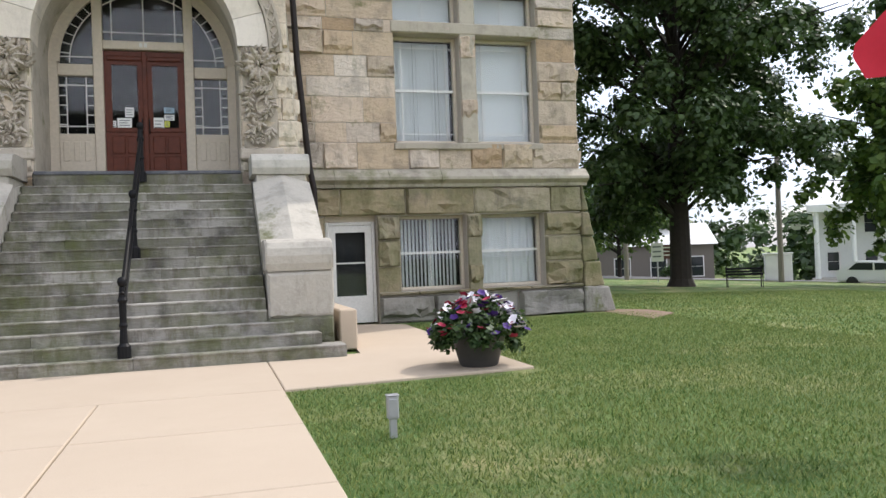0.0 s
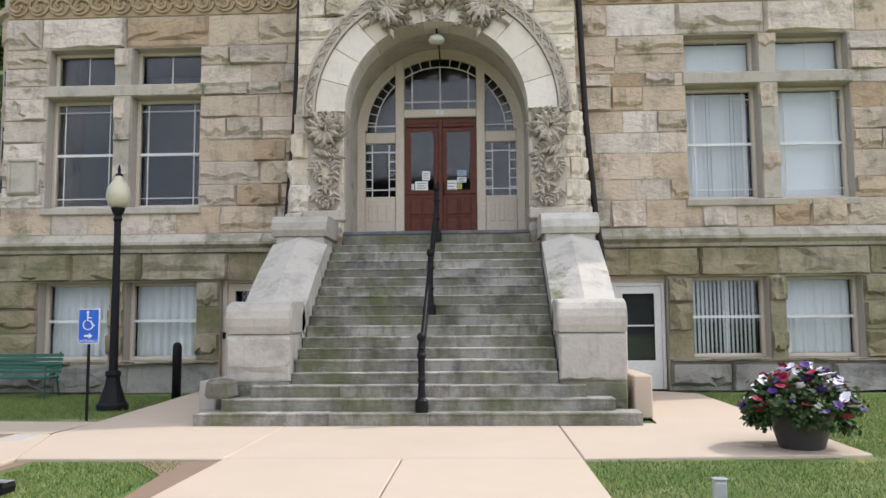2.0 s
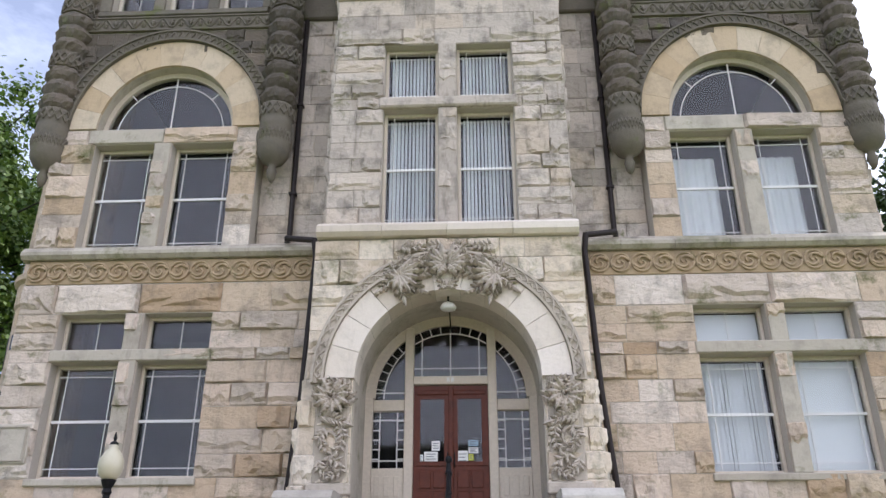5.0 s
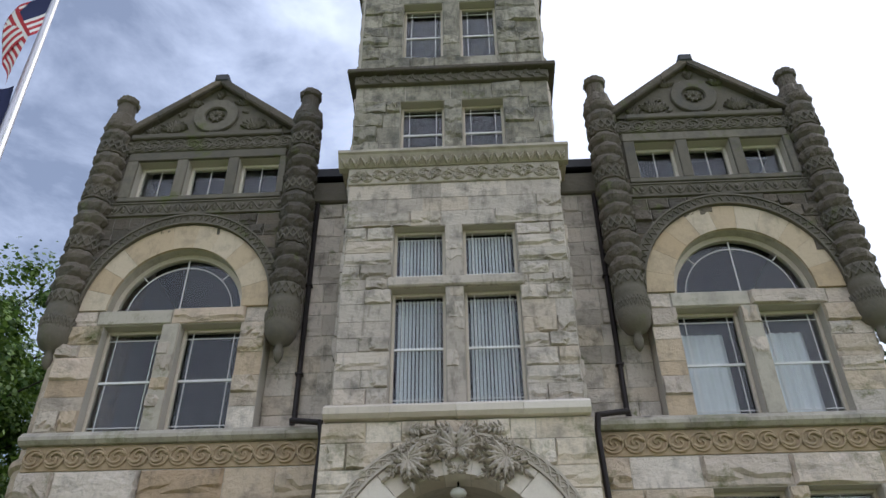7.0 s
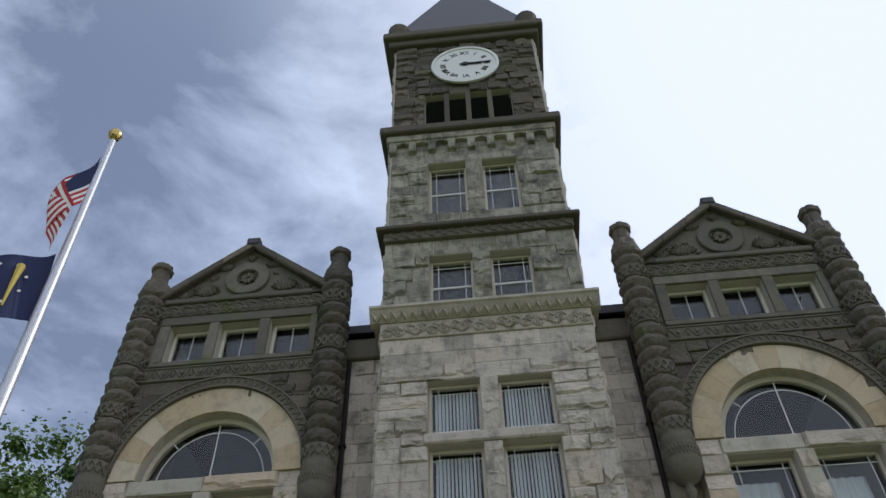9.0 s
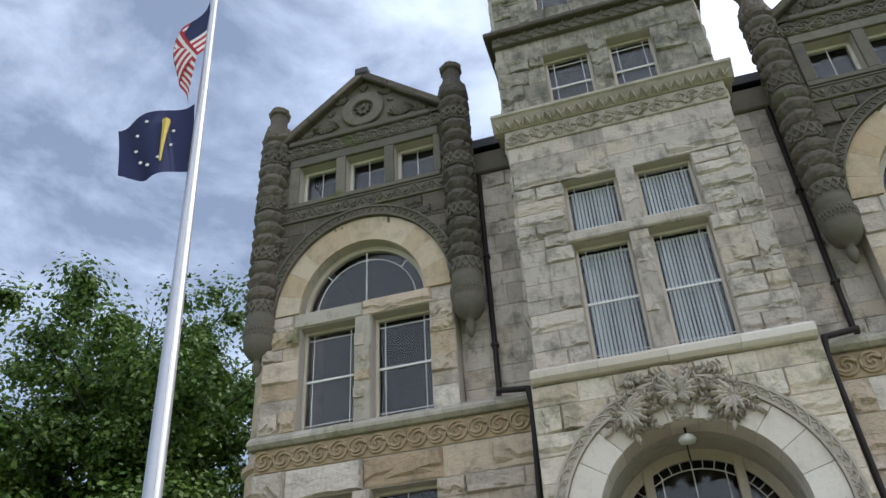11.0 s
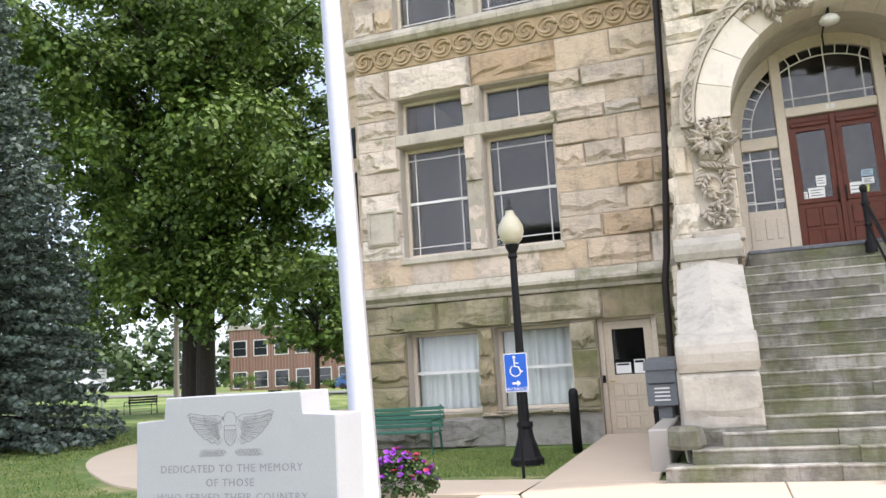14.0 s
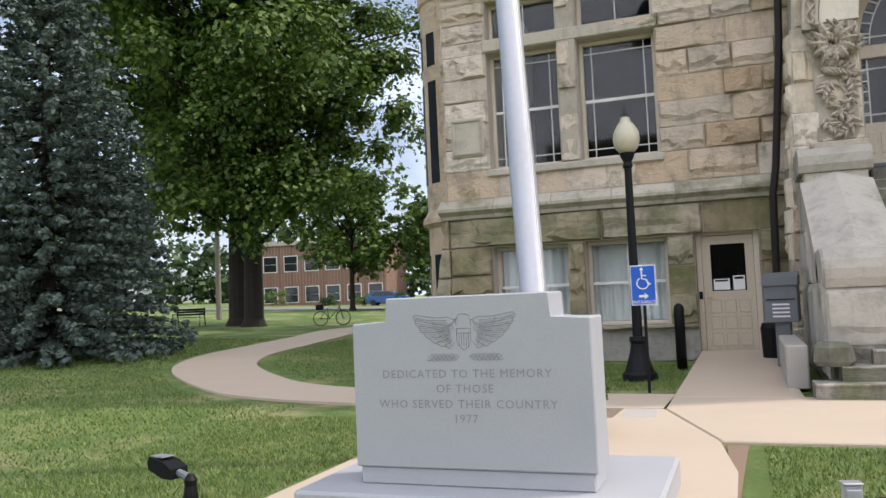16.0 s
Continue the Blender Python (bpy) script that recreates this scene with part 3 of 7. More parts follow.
def wing(side):
    """One gabled wing with all its stonework; side +1 is the east wing."""
    word = "east" if side > 0 else "west"
    m = lambda a, b: mirrored(a, b, side)
    hole = lambda a, b, c, d: (*m(a, b), c, d)
    out0, out1 = m(2.0, 8.82)
    gx = CX + side * 6.8                       # middle of the gable
    basement = [hole(2.95, 4.06, 0.0, 2.36), hole(4.55, 6.07, 0.66, 2.30), hole(6.40, 7.92, 0.66, 2.30)]
    first = [hole(4.56, 6.04, 3.87, 6.25), hole(6.42, 7.88, 3.87, 6.25), hole(4.56, 6.04, 6.52, 7.32), hole(6.42, 7.88, 6.52, 7.32)]
    second = [hole(4.56, 6.02, 8.88, 11.58), hole(6.44, 7.88, 8.88, 11.58)]
    low = setting(f"wall_{word}_lower", solid_wall(out0, out1, 0, 8.9, YW, YW + WALL_THICK, basement + first), M_MORTAR, "coursed tan sandstone wall of rough and dressed blocks", "wall")
    # basement courses, green with growth, and the flared plinth
    ashlar(low, out0, out1, 0.58, 2.30, YW, M_MOSSY, basement, course=0.5, lengths=(0.6, 1.1), rough=0.9, depth=0.18, seed=11 + side)
    ashlar(low, out0, out1, 2.31, 2.90, YW, M_MOSSY, [], course=0.6, lengths=(1.2, 2.0), rough=0.9, depth=0.17, seed=13 + side)
    ashlar(low, out0, out1, 0.0, 0.57, YW, M_BASE, basement[:1], course=0.57, lengths=(1.2, 2.4), rough=0.8, depth=0.22, seed=15 + side)
    ashlar(low, out0, out1, 3.3, 7.32, YW, M_TAN, first, course=0.5, lengths=(0.55, 1.4), rough=0.55, depth=0.12, seed=17 + side)
    for a, b, split, span in ((2.0, 4.4, 0.2, (0.7, 1.3)), (4.4, 6.2, 1.0, (1.9, 2.0)), (6.2, 8.05, 1.0, (1.9, 2.0)), (8.05, 8.82, 0.5, (0.8, 0.9))):
        ashlar(low, *m(a, b), 7.33, 8.0, YW, M_TAN, [], course=0.7, lengths=span, rough=split, depth=0.16, seed=int(19 + side + 10 * a))
    # posts between the paired lights
    for a, b, c, d, mat in ((6.08, 6.39, 0.6, 2.3, M_MOSSY), (6.05, 6.41, 3.87, 7.32, M_TAN_SMOOTH), (6.03, 6.43, 8.88, 11.58, M_TAN_SMOOTH)):
        q = m(a, b)
        part("mullion", box(q[0], q[1], YW - 0.06, YW + 0.25, c, d, 0.015), mat, low)
    q = m(4.5, 7.94)
    part("transom_bar", box(q[0], q[1], YW - 0.075, YW + 0.2, 6.26, 6.51, 0.02), M_TAN_SMOOTH, low)
    part("sill", box(q[0], q[1], YW - 0.09, YW + 0.1, 3.72, 3.865, 0.02), M_TAN_SMOOTH, low)
    # battered stones at the outer corner, leaning in towards the belt course
    corner = out1 if side > 0 else out0
    lean = lambda z: 0.62 - 0.2 * z
    for k, (za, zb) in enumerate(((0.0, 0.575), (0.585, 1.16), (1.17, 1.74), (1.75, 2.3), (2.31, 2.89))):
        grow = 0.12 if k == 0 else 0.0
        foot = prism([(corner, za), (corner + side * (lean(za) + grow), za), (corner + side * (lean(zb) + grow), zb), (corner, zb)], "y", YW - 0.1 - 0.04 * (k % 2) - grow * 0.6, YW + 1.6)
        bmesh.ops.bevel(foot, geom=list(foot.edges), offset=0.025, segments=1, affect="EDGES")
        bmesh.ops.subdivide_edges(foot, edges=list(foot.edges), cuts=3, use_grid_fill=True)
        for v in foot.verts:
            v.co += 0.045 * noise.noise_vector(v.co * 2.3 + Vector((k * 7, side, 0)))
        part("stone_block", foot, M_BASE if k == 0 else M_MOSSY, low)
    # belt course with sloping top and dark underside
    b0, b1 = (out0, out1 + 0.16) if side > 0 else (out0 - 0.16, out1)
    belt = [(YW + 0.1, 2.90), (YW - 0.10, 2.90), (YW - 0.12, 2.97), (YW - 0.24, 3.05), (YW - 0.24, 3.11), (YW - 0.06, 3.29), (YW + 0.1, 3.29)]
    n = 6
    for k in range(n):
        a = b0 + (b1 - b0) * k / n
        part("belt_stone", prism(belt, "x", a + 0.004, a + (b1 - b0) / n - 0.004), M_BELT, low)
    if side < 0:
        part("date_stone", box(-9.72, -9.02, YW - 0.13, YW + 0.02, 4.15, 4.95, 0.02), M_TAN_SMOOTH, low, "carved panel stone with a worn frame")
        for a, b, c, d in ((-9.68, -9.06, 4.86, 4.91), (-9.68, -9.06, 4.19, 4.24), (-9.68, -9.63, 4.24, 4.86), (-9.11, -9.06, 4.24, 4.86)):
            part("panel_moulding", box(a, b, YW - 0.16, YW - 0.13, c, d, 0.01), M_TAN_SMOOTH, low)
    # frieze of scroll roundels, then the upper belt
    part("frieze_band", box(out0, out1, YW - 0.03, YW + 0.05, 8.02, 8.57, 0.01), M_FRIEZE, low)
    count = 15
    for k in range(count):
        x = out0 + (k + 0.5) * (out1 - out0) / count
        ob = part("scroll_roundel", SCROLL, None, low, at=pose(x, YW - 0.055, 8.29))
    belt2 = [(YW + 0.1, 8.57), (YW - 0.12, 8.58), (YW - 0.20, 8.66), (YW - 0.20, 8.74), (YW - 0.07, 8.88), (YW + 0.1, 8.88)]
    for k in range(n):
        a = b0 + (b1 - b0) * k / n
        part("belt_stone", prism(belt2, "x", a + 0.004, a + (b1 - b0) / n - 0.004), M_BELT, low)
    # upper wall, pulled in towards the tower, with the great arch
    u0, u1 = m(3.95, 8.82)
    arch_hole = (gx - 1.66, gx + 1.66, 12.0, 13.8)
    small = [(gx + a, gx + b, 15.56, 16.85) for a, b in ((-1.90, -0.80), (-0.50, 0.62), (0.92, 2.04))]
    high = setting(f"wall_{word}_upper", solid_wall(u0, u1, 8.9, 17.6, YW, YW + WALL_THICK, second + [arch_hole] + small), M_MORTAR, "upper sandstone wall with a round-arched window and carved bands", "wall")
    fan = bmesh.new()
    for k in range(24):                             # backing round the arch's opening
        for sgn in (-1, 1):
            a0, a1 = radians(90 * k / 24), radians(90 * (k + 1) / 24)
            p = [(gx + sgn * 1.64 * math.cos(a0), 12.0 + 1.79 * math.sin(a0)), (gx + sgn * 1.64 * math.cos(a1), 12.0 + 1.79 * math.sin(a1)), (gx + sgn * 1.64 * math.cos(a1), 13.82), (gx + sgn * 1.64 * math.cos(a0), 13.82)]
            if p[0][1] < 13.815:
                prism(p, "y", YW + 0.002, YW + 0.44, fan)
    part("arch_backing", fan, M_TAN_SMOOTH, high)
    arches = [(gx, 12.0, 2.32, 1.09)]
    ashlar(high, u0, u1, 8.9, 11.58, YW, M_TAN, second, course=0.46, lengths=(0.45, 1.1), rough=0.6, depth=0.13, seed=23 + side)
    ashlar(high, u0, u1, 11.59, 11.99, YW, M_TAN, [(gx - 1.8, gx + 1.8, 11.5, 12.0)], course=0.4, rough=0.6, seed=27 + side)
    ashlar(high, u0, u1, 12.0, 14.88, YW, M_DUSK, [], arches, course=0.36, lengths=(0.3, 0.6), rough=0.5, depth=0.08, seed=29 + side)
    ashlar(high, u0, u1, 15.36, 17.14, YW, M_DUSK, small, course=0.62, lengths=(0.5, 0.9), rough=0.3, depth=0.06, seed=31 + side)
    # the bar that carries the fanlight: dressed on one half, split on the other
    part("transom_bar", box(gx - 1.78, gx + 0.02, YW - 0.05, YW + 0.3, 11.60, 11.98, 0.02), M_TAN_SMOOTH, high)
    bar = part("transom_bar", block_for(random.Random(6 + side), M_TAN, 1.0, 0.12), None, high)
    bar.matrix_basis = Matrix.LocRotScale((gx + 0.03, YW - 0.02, 11.60), None, (1.75, 1.0, 0.38))
    part("transom_core", box(gx + 0.03, gx + 1.78, YW + 0.01, YW + 0.3, 11.60, 11.98), M_TAN_SMOOTH, high)
    cuts = [0, 17, 35, 50, 68, 84, 101, 117, 134, 150, 166, 180]
    for a0, a1 in zip(cuts, cuts[1:]):
        part("voussoir", arc_band(bmesh.new(), gx, 12.0, 1.65, 2.30, YW - 0.075, YW + 0.3, a0 + 0.08, a1 - 0.08, 4, 1.09), M_ARCHGOLD, high)
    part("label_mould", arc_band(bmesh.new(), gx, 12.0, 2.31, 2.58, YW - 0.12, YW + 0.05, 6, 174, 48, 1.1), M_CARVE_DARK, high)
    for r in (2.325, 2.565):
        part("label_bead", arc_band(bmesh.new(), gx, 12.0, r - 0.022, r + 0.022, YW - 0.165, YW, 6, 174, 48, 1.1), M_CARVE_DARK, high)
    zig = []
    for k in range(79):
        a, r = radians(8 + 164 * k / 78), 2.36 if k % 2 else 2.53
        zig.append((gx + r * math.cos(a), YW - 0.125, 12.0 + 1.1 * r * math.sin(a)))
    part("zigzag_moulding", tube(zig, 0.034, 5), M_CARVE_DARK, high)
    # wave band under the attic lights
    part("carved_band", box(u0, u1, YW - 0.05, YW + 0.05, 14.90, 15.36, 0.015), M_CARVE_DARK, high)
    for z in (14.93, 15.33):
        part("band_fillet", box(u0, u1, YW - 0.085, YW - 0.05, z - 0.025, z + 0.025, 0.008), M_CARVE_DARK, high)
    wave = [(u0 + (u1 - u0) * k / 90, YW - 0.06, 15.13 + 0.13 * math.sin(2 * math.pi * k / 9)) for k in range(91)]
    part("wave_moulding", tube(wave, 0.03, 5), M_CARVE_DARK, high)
    for k in range(20):
        up = 1 if k % 2 else -1
        part("carved_leaf", LEAF_SMALL_DARK, None, high, at=pose(u0 + (k + 0.5) * (u1 - u0) / 20, YW - 0.06, 15.13 + 0.11 * up) @ pose(0, 0, 0, 0, 180 if up > 0 else 0, 0))
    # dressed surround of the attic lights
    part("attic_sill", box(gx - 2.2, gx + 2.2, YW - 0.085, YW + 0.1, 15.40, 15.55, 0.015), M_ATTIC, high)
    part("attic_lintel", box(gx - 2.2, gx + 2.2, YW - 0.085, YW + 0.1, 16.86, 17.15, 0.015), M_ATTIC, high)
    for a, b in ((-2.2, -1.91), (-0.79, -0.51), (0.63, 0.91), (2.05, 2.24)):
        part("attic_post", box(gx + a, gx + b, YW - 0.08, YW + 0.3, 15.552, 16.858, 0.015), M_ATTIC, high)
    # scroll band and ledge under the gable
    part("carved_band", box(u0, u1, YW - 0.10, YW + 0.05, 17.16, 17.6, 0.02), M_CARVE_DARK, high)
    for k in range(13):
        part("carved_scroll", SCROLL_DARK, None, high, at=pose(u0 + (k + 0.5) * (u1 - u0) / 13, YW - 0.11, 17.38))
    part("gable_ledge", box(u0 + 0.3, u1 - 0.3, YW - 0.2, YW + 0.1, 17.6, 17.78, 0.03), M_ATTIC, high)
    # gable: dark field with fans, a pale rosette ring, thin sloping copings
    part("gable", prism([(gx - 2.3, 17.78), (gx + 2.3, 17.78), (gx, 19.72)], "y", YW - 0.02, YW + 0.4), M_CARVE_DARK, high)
    for s in (-1, 1):
        for k in range(3):
            f0, f1 = k / 3 + 0.004, (k + 1) / 3 - 0.004
            at = lambda f, up: (gx + s * 2.46 * (1 - f), 17.70 + up + 2.02 * f)
            part("coping", prism([at(f0, 0), at(f1, 0), at(f1, 0.24), at(f0, 0.24)], "y", YW - 0.26, YW + 0.5), M_DUSK, high)
            part("coping_roll", tube([(at(f0, 0.02)[0], YW - 0.2, at(f0, 0.02)[1]), (at(f1, 0.02)[0], YW - 0.2, at(f1, 0.02)[1])], 0.05, 6), M_DUSK, high)
    part("finial_block", box(gx - 0.2, gx + 0.2, YW - 0.3, YW + 0.45, 19.78, 20.06, 0.04), M_SLATE, high)
    ring = lathe([(0.64, 0.0), (0.64, 0.09), (0.62, 0.11), (0.34, 0.11), (0.31, 0.05)], 28, caps=False)
    part("rosette_ring", ring, M_ATTIC, high, at=pose(gx, YW - 0.02, 18.5, 90, 0, 0))
    for k in range(9):
        part("carved_leaf", LEAF_SMALL_DARK, None, high, at=pose(gx, YW - 0.07, 18.5) @ pose(0, 0, 0, 0, 40 * k, 0) @ pose(0, 0, 0.05))
    for fx, fz, n, span, size in ((-1.15, 17.98, 9, 150, 1.0), (1.15, 17.98, 9, 150, 1.0), (-1.75, 17.86, 5, 110, 0.7), (1.75, 17.86, 5, 110, 0.7), (-0.72, 18.95, 5, 140, 0.7), (0.72, 18.95, 5, 140, 0.7), (0.0, 19.24, 3, 70, 0.6), (0.0, 17.82, 5, 120, 0.5)):
        for k in range(n):                          # fans of carved fronds
            part("carved_leaf", LEAF_DARK, None, high, at=pose(gx + fx, YW - 0.045, fz) @ pose(0, 0, 0, 0, -span / 2 + span * k / (n - 1), 0) @ Matrix.Diagonal((size * 0.8, 1.1, size * 1.15, 1)))
    for k in range(26):
        rnd = random.Random(k * 3 + side)
        x = rnd.uniform(-1.9, 1.9)
        z = rnd.uniform(0.1, max(0.12, (1.95 - abs(x)) * 0.9))
        if math.hypot(x, z - 0.8) > 0.75:
            part("carved_leaf", LEAF_SMALL_DARK, None, high, at=pose(gx + x, YW - 0.04, 17.78 + z) @ pose(0, 0, 0, 0, rnd.uniform(0, 360), 0))
    for s in (-1, 1):
        pinnacle(gx + s * 2.70, YW - 0.06, high)
    # side wall, roof and closing walls
    outer = u1 if side > 0 else u0
    xs = (outer - WALL_THICK, outer) if side > 0 else (outer, outer + WALL_THICK)
    flank = setting(f"wall_{word}_side", box(xs[0], xs[1], YW + WALL_THICK, 40, 0, 17.6), M_MORTAR, "coursed tan sandstone side wall", "wall")
    turn = pose(outer, YW, 0, 0, 0, 90) if side > 0 else pose(outer, 40, 0, 0, 0, -90)
    a, b = (0.0, 8.0) if side > 0 else (40 - YW - 3.0, 40 - YW)
    ashlar(flank, a, b, 0.0, 0.57, 0.0, M_BASE, [], course=0.57, lengths=(1.2, 2.2), rough=0.8, depth=0.3, seed=41, frame_at=turn)
    ashlar(flank, a, b, 0.58, 2.9, 0.0, M_MOSSY, [], course=0.5, lengths=(0.7, 1.3), rough=0.9, depth=0.2, seed=43, frame_at=turn)
    ashlar(flank, a, b, 3.3, 8.5, 0.0, M_TAN, [], course=0.46, lengths=(0.5, 1.1), rough=0.8, depth=0.1, seed=45, frame_at=turn)
    ashlar(flank, a, b, 8.9, 17.0, 0.0, M_TAN, [], course=0.55, lengths=(0.7, 1.4), rough=0.8, depth=0.1, seed=47, frame_at=turn)
    setting(f"roof_{word}_wing", prism([(gx - 2.6, 17.6), (gx + 2.6, 17.6), (gx, 20.0)], "y", YW + 0.42, 34), M_SLATE, "dark slate gable roof", "roof")
    # recess between wing and tower
    r0, r1 = m(2.1, 3.95)
    rec = setting(f"wall_{word}_recess", box(r0, r1, 17.95, 18.4, 8.7, 16.3), M_MORTAR, "narrow recessed sandstone wall beside the tower", "wall")
    ashlar(rec, r0, r1, 8.9, 15.5, 17.95, M_GREY, [], course=0.52, lengths=(0.5, 0.9), rough=0.25, depth=0.05, seed=51 + side)
    part("carved_band", box(r0, r1, 17.83, 18.0, 15.55, 16.25, 0.04), M_CARVE_DARK, rec)
    setting(f"roof_{word}_recess", prism([(17.75, 16.25), (18.4, 16.25), (26, 19.6), (26, 16.25)], "x", r0, r1), M_SLATE, "dark slate roof slope", "roof")
    part("recess_ledge", box(r0, r1, 17.3, 17.96, 8.60, 8.88, 0.03), M_GREY, rec)
    cheek = u0 if side > 0 else u1
    part("return_wall", box(min(cheek, cheek + side * 0.3), max(cheek, cheek + side * 0.3), YW + 0.42, 18.4, 8.88, 16.2), M_GREY, rec)
    # glazing
    blinds = {"b": ("slats", "curtain"), "f": ("slats", "half"), "s": ("drape", "drape")} if side > 0 else {"b": ("curtain", "curtain"), "f": ("", ""), "s": ("", "")}
    bl = basement[1:] if side > 0 else sorted(basement[1:])
    for k, h in enumerate(bl):
        window(h[0], h[1], h[2], h[3], YW + DEEP, "cross", blinds["b"][k], label="tan basement sash window with white curtains behind")
    fl = sorted(first[:2])
    for k, h in enumerate(fl):
        window(h[0], h[1], h[2], h[3], YW + DEEP, "prairie", blinds["f"][k])
    for k, h in enumerate(sorted(first[2:])):
        window(h[0], h[1], h[2], h[3], YW + DEEP, "cross", "half" if side > 0 else "", rail=False, label="tan-framed transom light with one glazing bar")
    for k, h in enumerate(sorted(second)):
        window(h[0], h[1], h[2], h[3], YW + DEEP, "prairie", blinds["s"][k])
    for h in small:
        window(h[0], h[1], h[2], h[3], YW + DEEP, "cross", "", rail=False, label="small tan-framed attic window", stile=0.09, frame_mat=M_SASH)
    WINDOW_NO[0] += 1
    fanlight = thing(f"window_{WINDOW_NO[0]}", "half-round fanlight with white glazing bars", "window", (gx, YW + DEEP - 0.02, 12.0), kind="structure")
    part("window_frame", arc_band(bmesh.new(), 0, 0, 1.53, 1.66, 0, 0.14, 0, 180, 36, 1.085), M_TRIM, fanlight)
    part("window_sill", box(-1.62, 1.62, -0.02, 0.14, 0.0, 0.07), M_TRIM, fanlight)
    half = [(1.55 * math.cos(radians(a)), 0.04 + 1.65 * math.sin(radians(a))) for a in range(0, 181, 6)]
    pane = part("pane", prism(half, "y", 0.07, 0.076), M_GLASS, fanlight)
    pane.visible_shadow = False
    part("glazing_bar", box(-0.014, 0.014, 0.05, 0.07, 0.05, 1.65), M_WHITE, fanlight)
    part("glazing_bar", arc_band(bmesh.new(), 0, 0, 1.30, 1.32, 0.05, 0.07, 3, 177, 36, 1.085), M_WHITE, fanlight)
    for a in (45, 135):
        part("glazing_bar", arc_band(bmesh.new(), 0, 0, 1.31, 1.54, 0.05, 0.07, a - 0.5, a + 0.5, 1, 1.085), M_WHITE, fanlight)
    return low


def leaf_mesh(name, length, width, lift, mat, lobes=3):
    """A carved acanthus leaf with lobed edges, curling off its ground towards -y."""
    bm = bmesh.new()
    n = 2 * lobes + 1
    rows = []
    for i in range(n + 1):
        t = i / n
        w = width * math.sin(math.pi * min(1, t * 0.9 + 0.12)) * (1.0 if i % 2 else 0.55)
        z = length * t
        y = -lift * math.sin(math.pi * t * 0.85)
        rows.append([bm.verts.new((-w, y + lift * 0.25, z - w * 0.35)), bm.verts.new((0, y - lift * 0.45, z)), bm.verts.new((w, y + lift * 0.25, z - w * 0.35))])
    for p, q in zip(rows, rows[1:]):
        for k in range(2):
            bm.faces.new((p[k], p[k + 1], q[k + 1], q[k]))
    rim = [r[0] for r in rows] + [rows[-1][1]] + [r[2] for r in rows[::-1]] + [rows[0][1]]
    back = [bm.verts.new((v.co.x, lift * 0.7, v.co.z)) for v in rim]
    for k in range(len(rim)):
        bm.faces.new((rim[k], back[k], back[(k + 1) % len(rim)], rim[(k + 1) % len(rim)]))
    return mesh_of(bm, name, mat)


def scroll_mesh(name, size, mat):
    """A round moulding with a curled S inside."""
    bm = bmesh.new()
    ring = [(size * math.cos(a), 0, size * math.sin(a)) for a in [2 * math.pi * k / 18 for k in range(19)]]
    tube(ring, size * 0.14, 6, bm)
    for turn in (0.3, 0.3 + math.pi):
        pts = []
        for k in range(12):
            t = k / 11
            r, a = size * (0.86 - 0.72 * t), turn + 3.6 * t
            pts.append((r * math.cos(a), -0.006, r * math.sin(a)))
        tube(pts, [size * (0.17 - 0.07 * k / 11) for k in range(12)], 6, bm)
    return mesh_of(bm, name, mat, True)


SCROLL = scroll_mesh("scroll_roundel", 0.205, M_FRIEZE)
SCROLL_DARK = scroll_mesh("carved_scroll", 0.19, M_CARVE_DARK)
SCROLL_PALE = scroll_mesh("carved_scroll", 0.19, M_CARVE)
LEAF = leaf_mesh("carved_leaf", 0.27, 0.06, 0.055, M_CARVE)
LEAF_BIG = leaf_mesh("carved_leaf", 0.38, 0.07, 0.065, M_CARVE, 4)
LEAF_SMALL = leaf_mesh("carved_leaf", 0.17, 0.042, 0.04, M_CARVE, 2)
LEAF_DARK = leaf_mesh("carved_leaf", 0.36, 0.10, 0.06, M_CARVE_DARK)
LEAF_SMALL_DARK = leaf_mesh("carved_leaf", 0.20, 0.065, 0.04, M_CARVE_DARK, 2)

PINNACLE = []


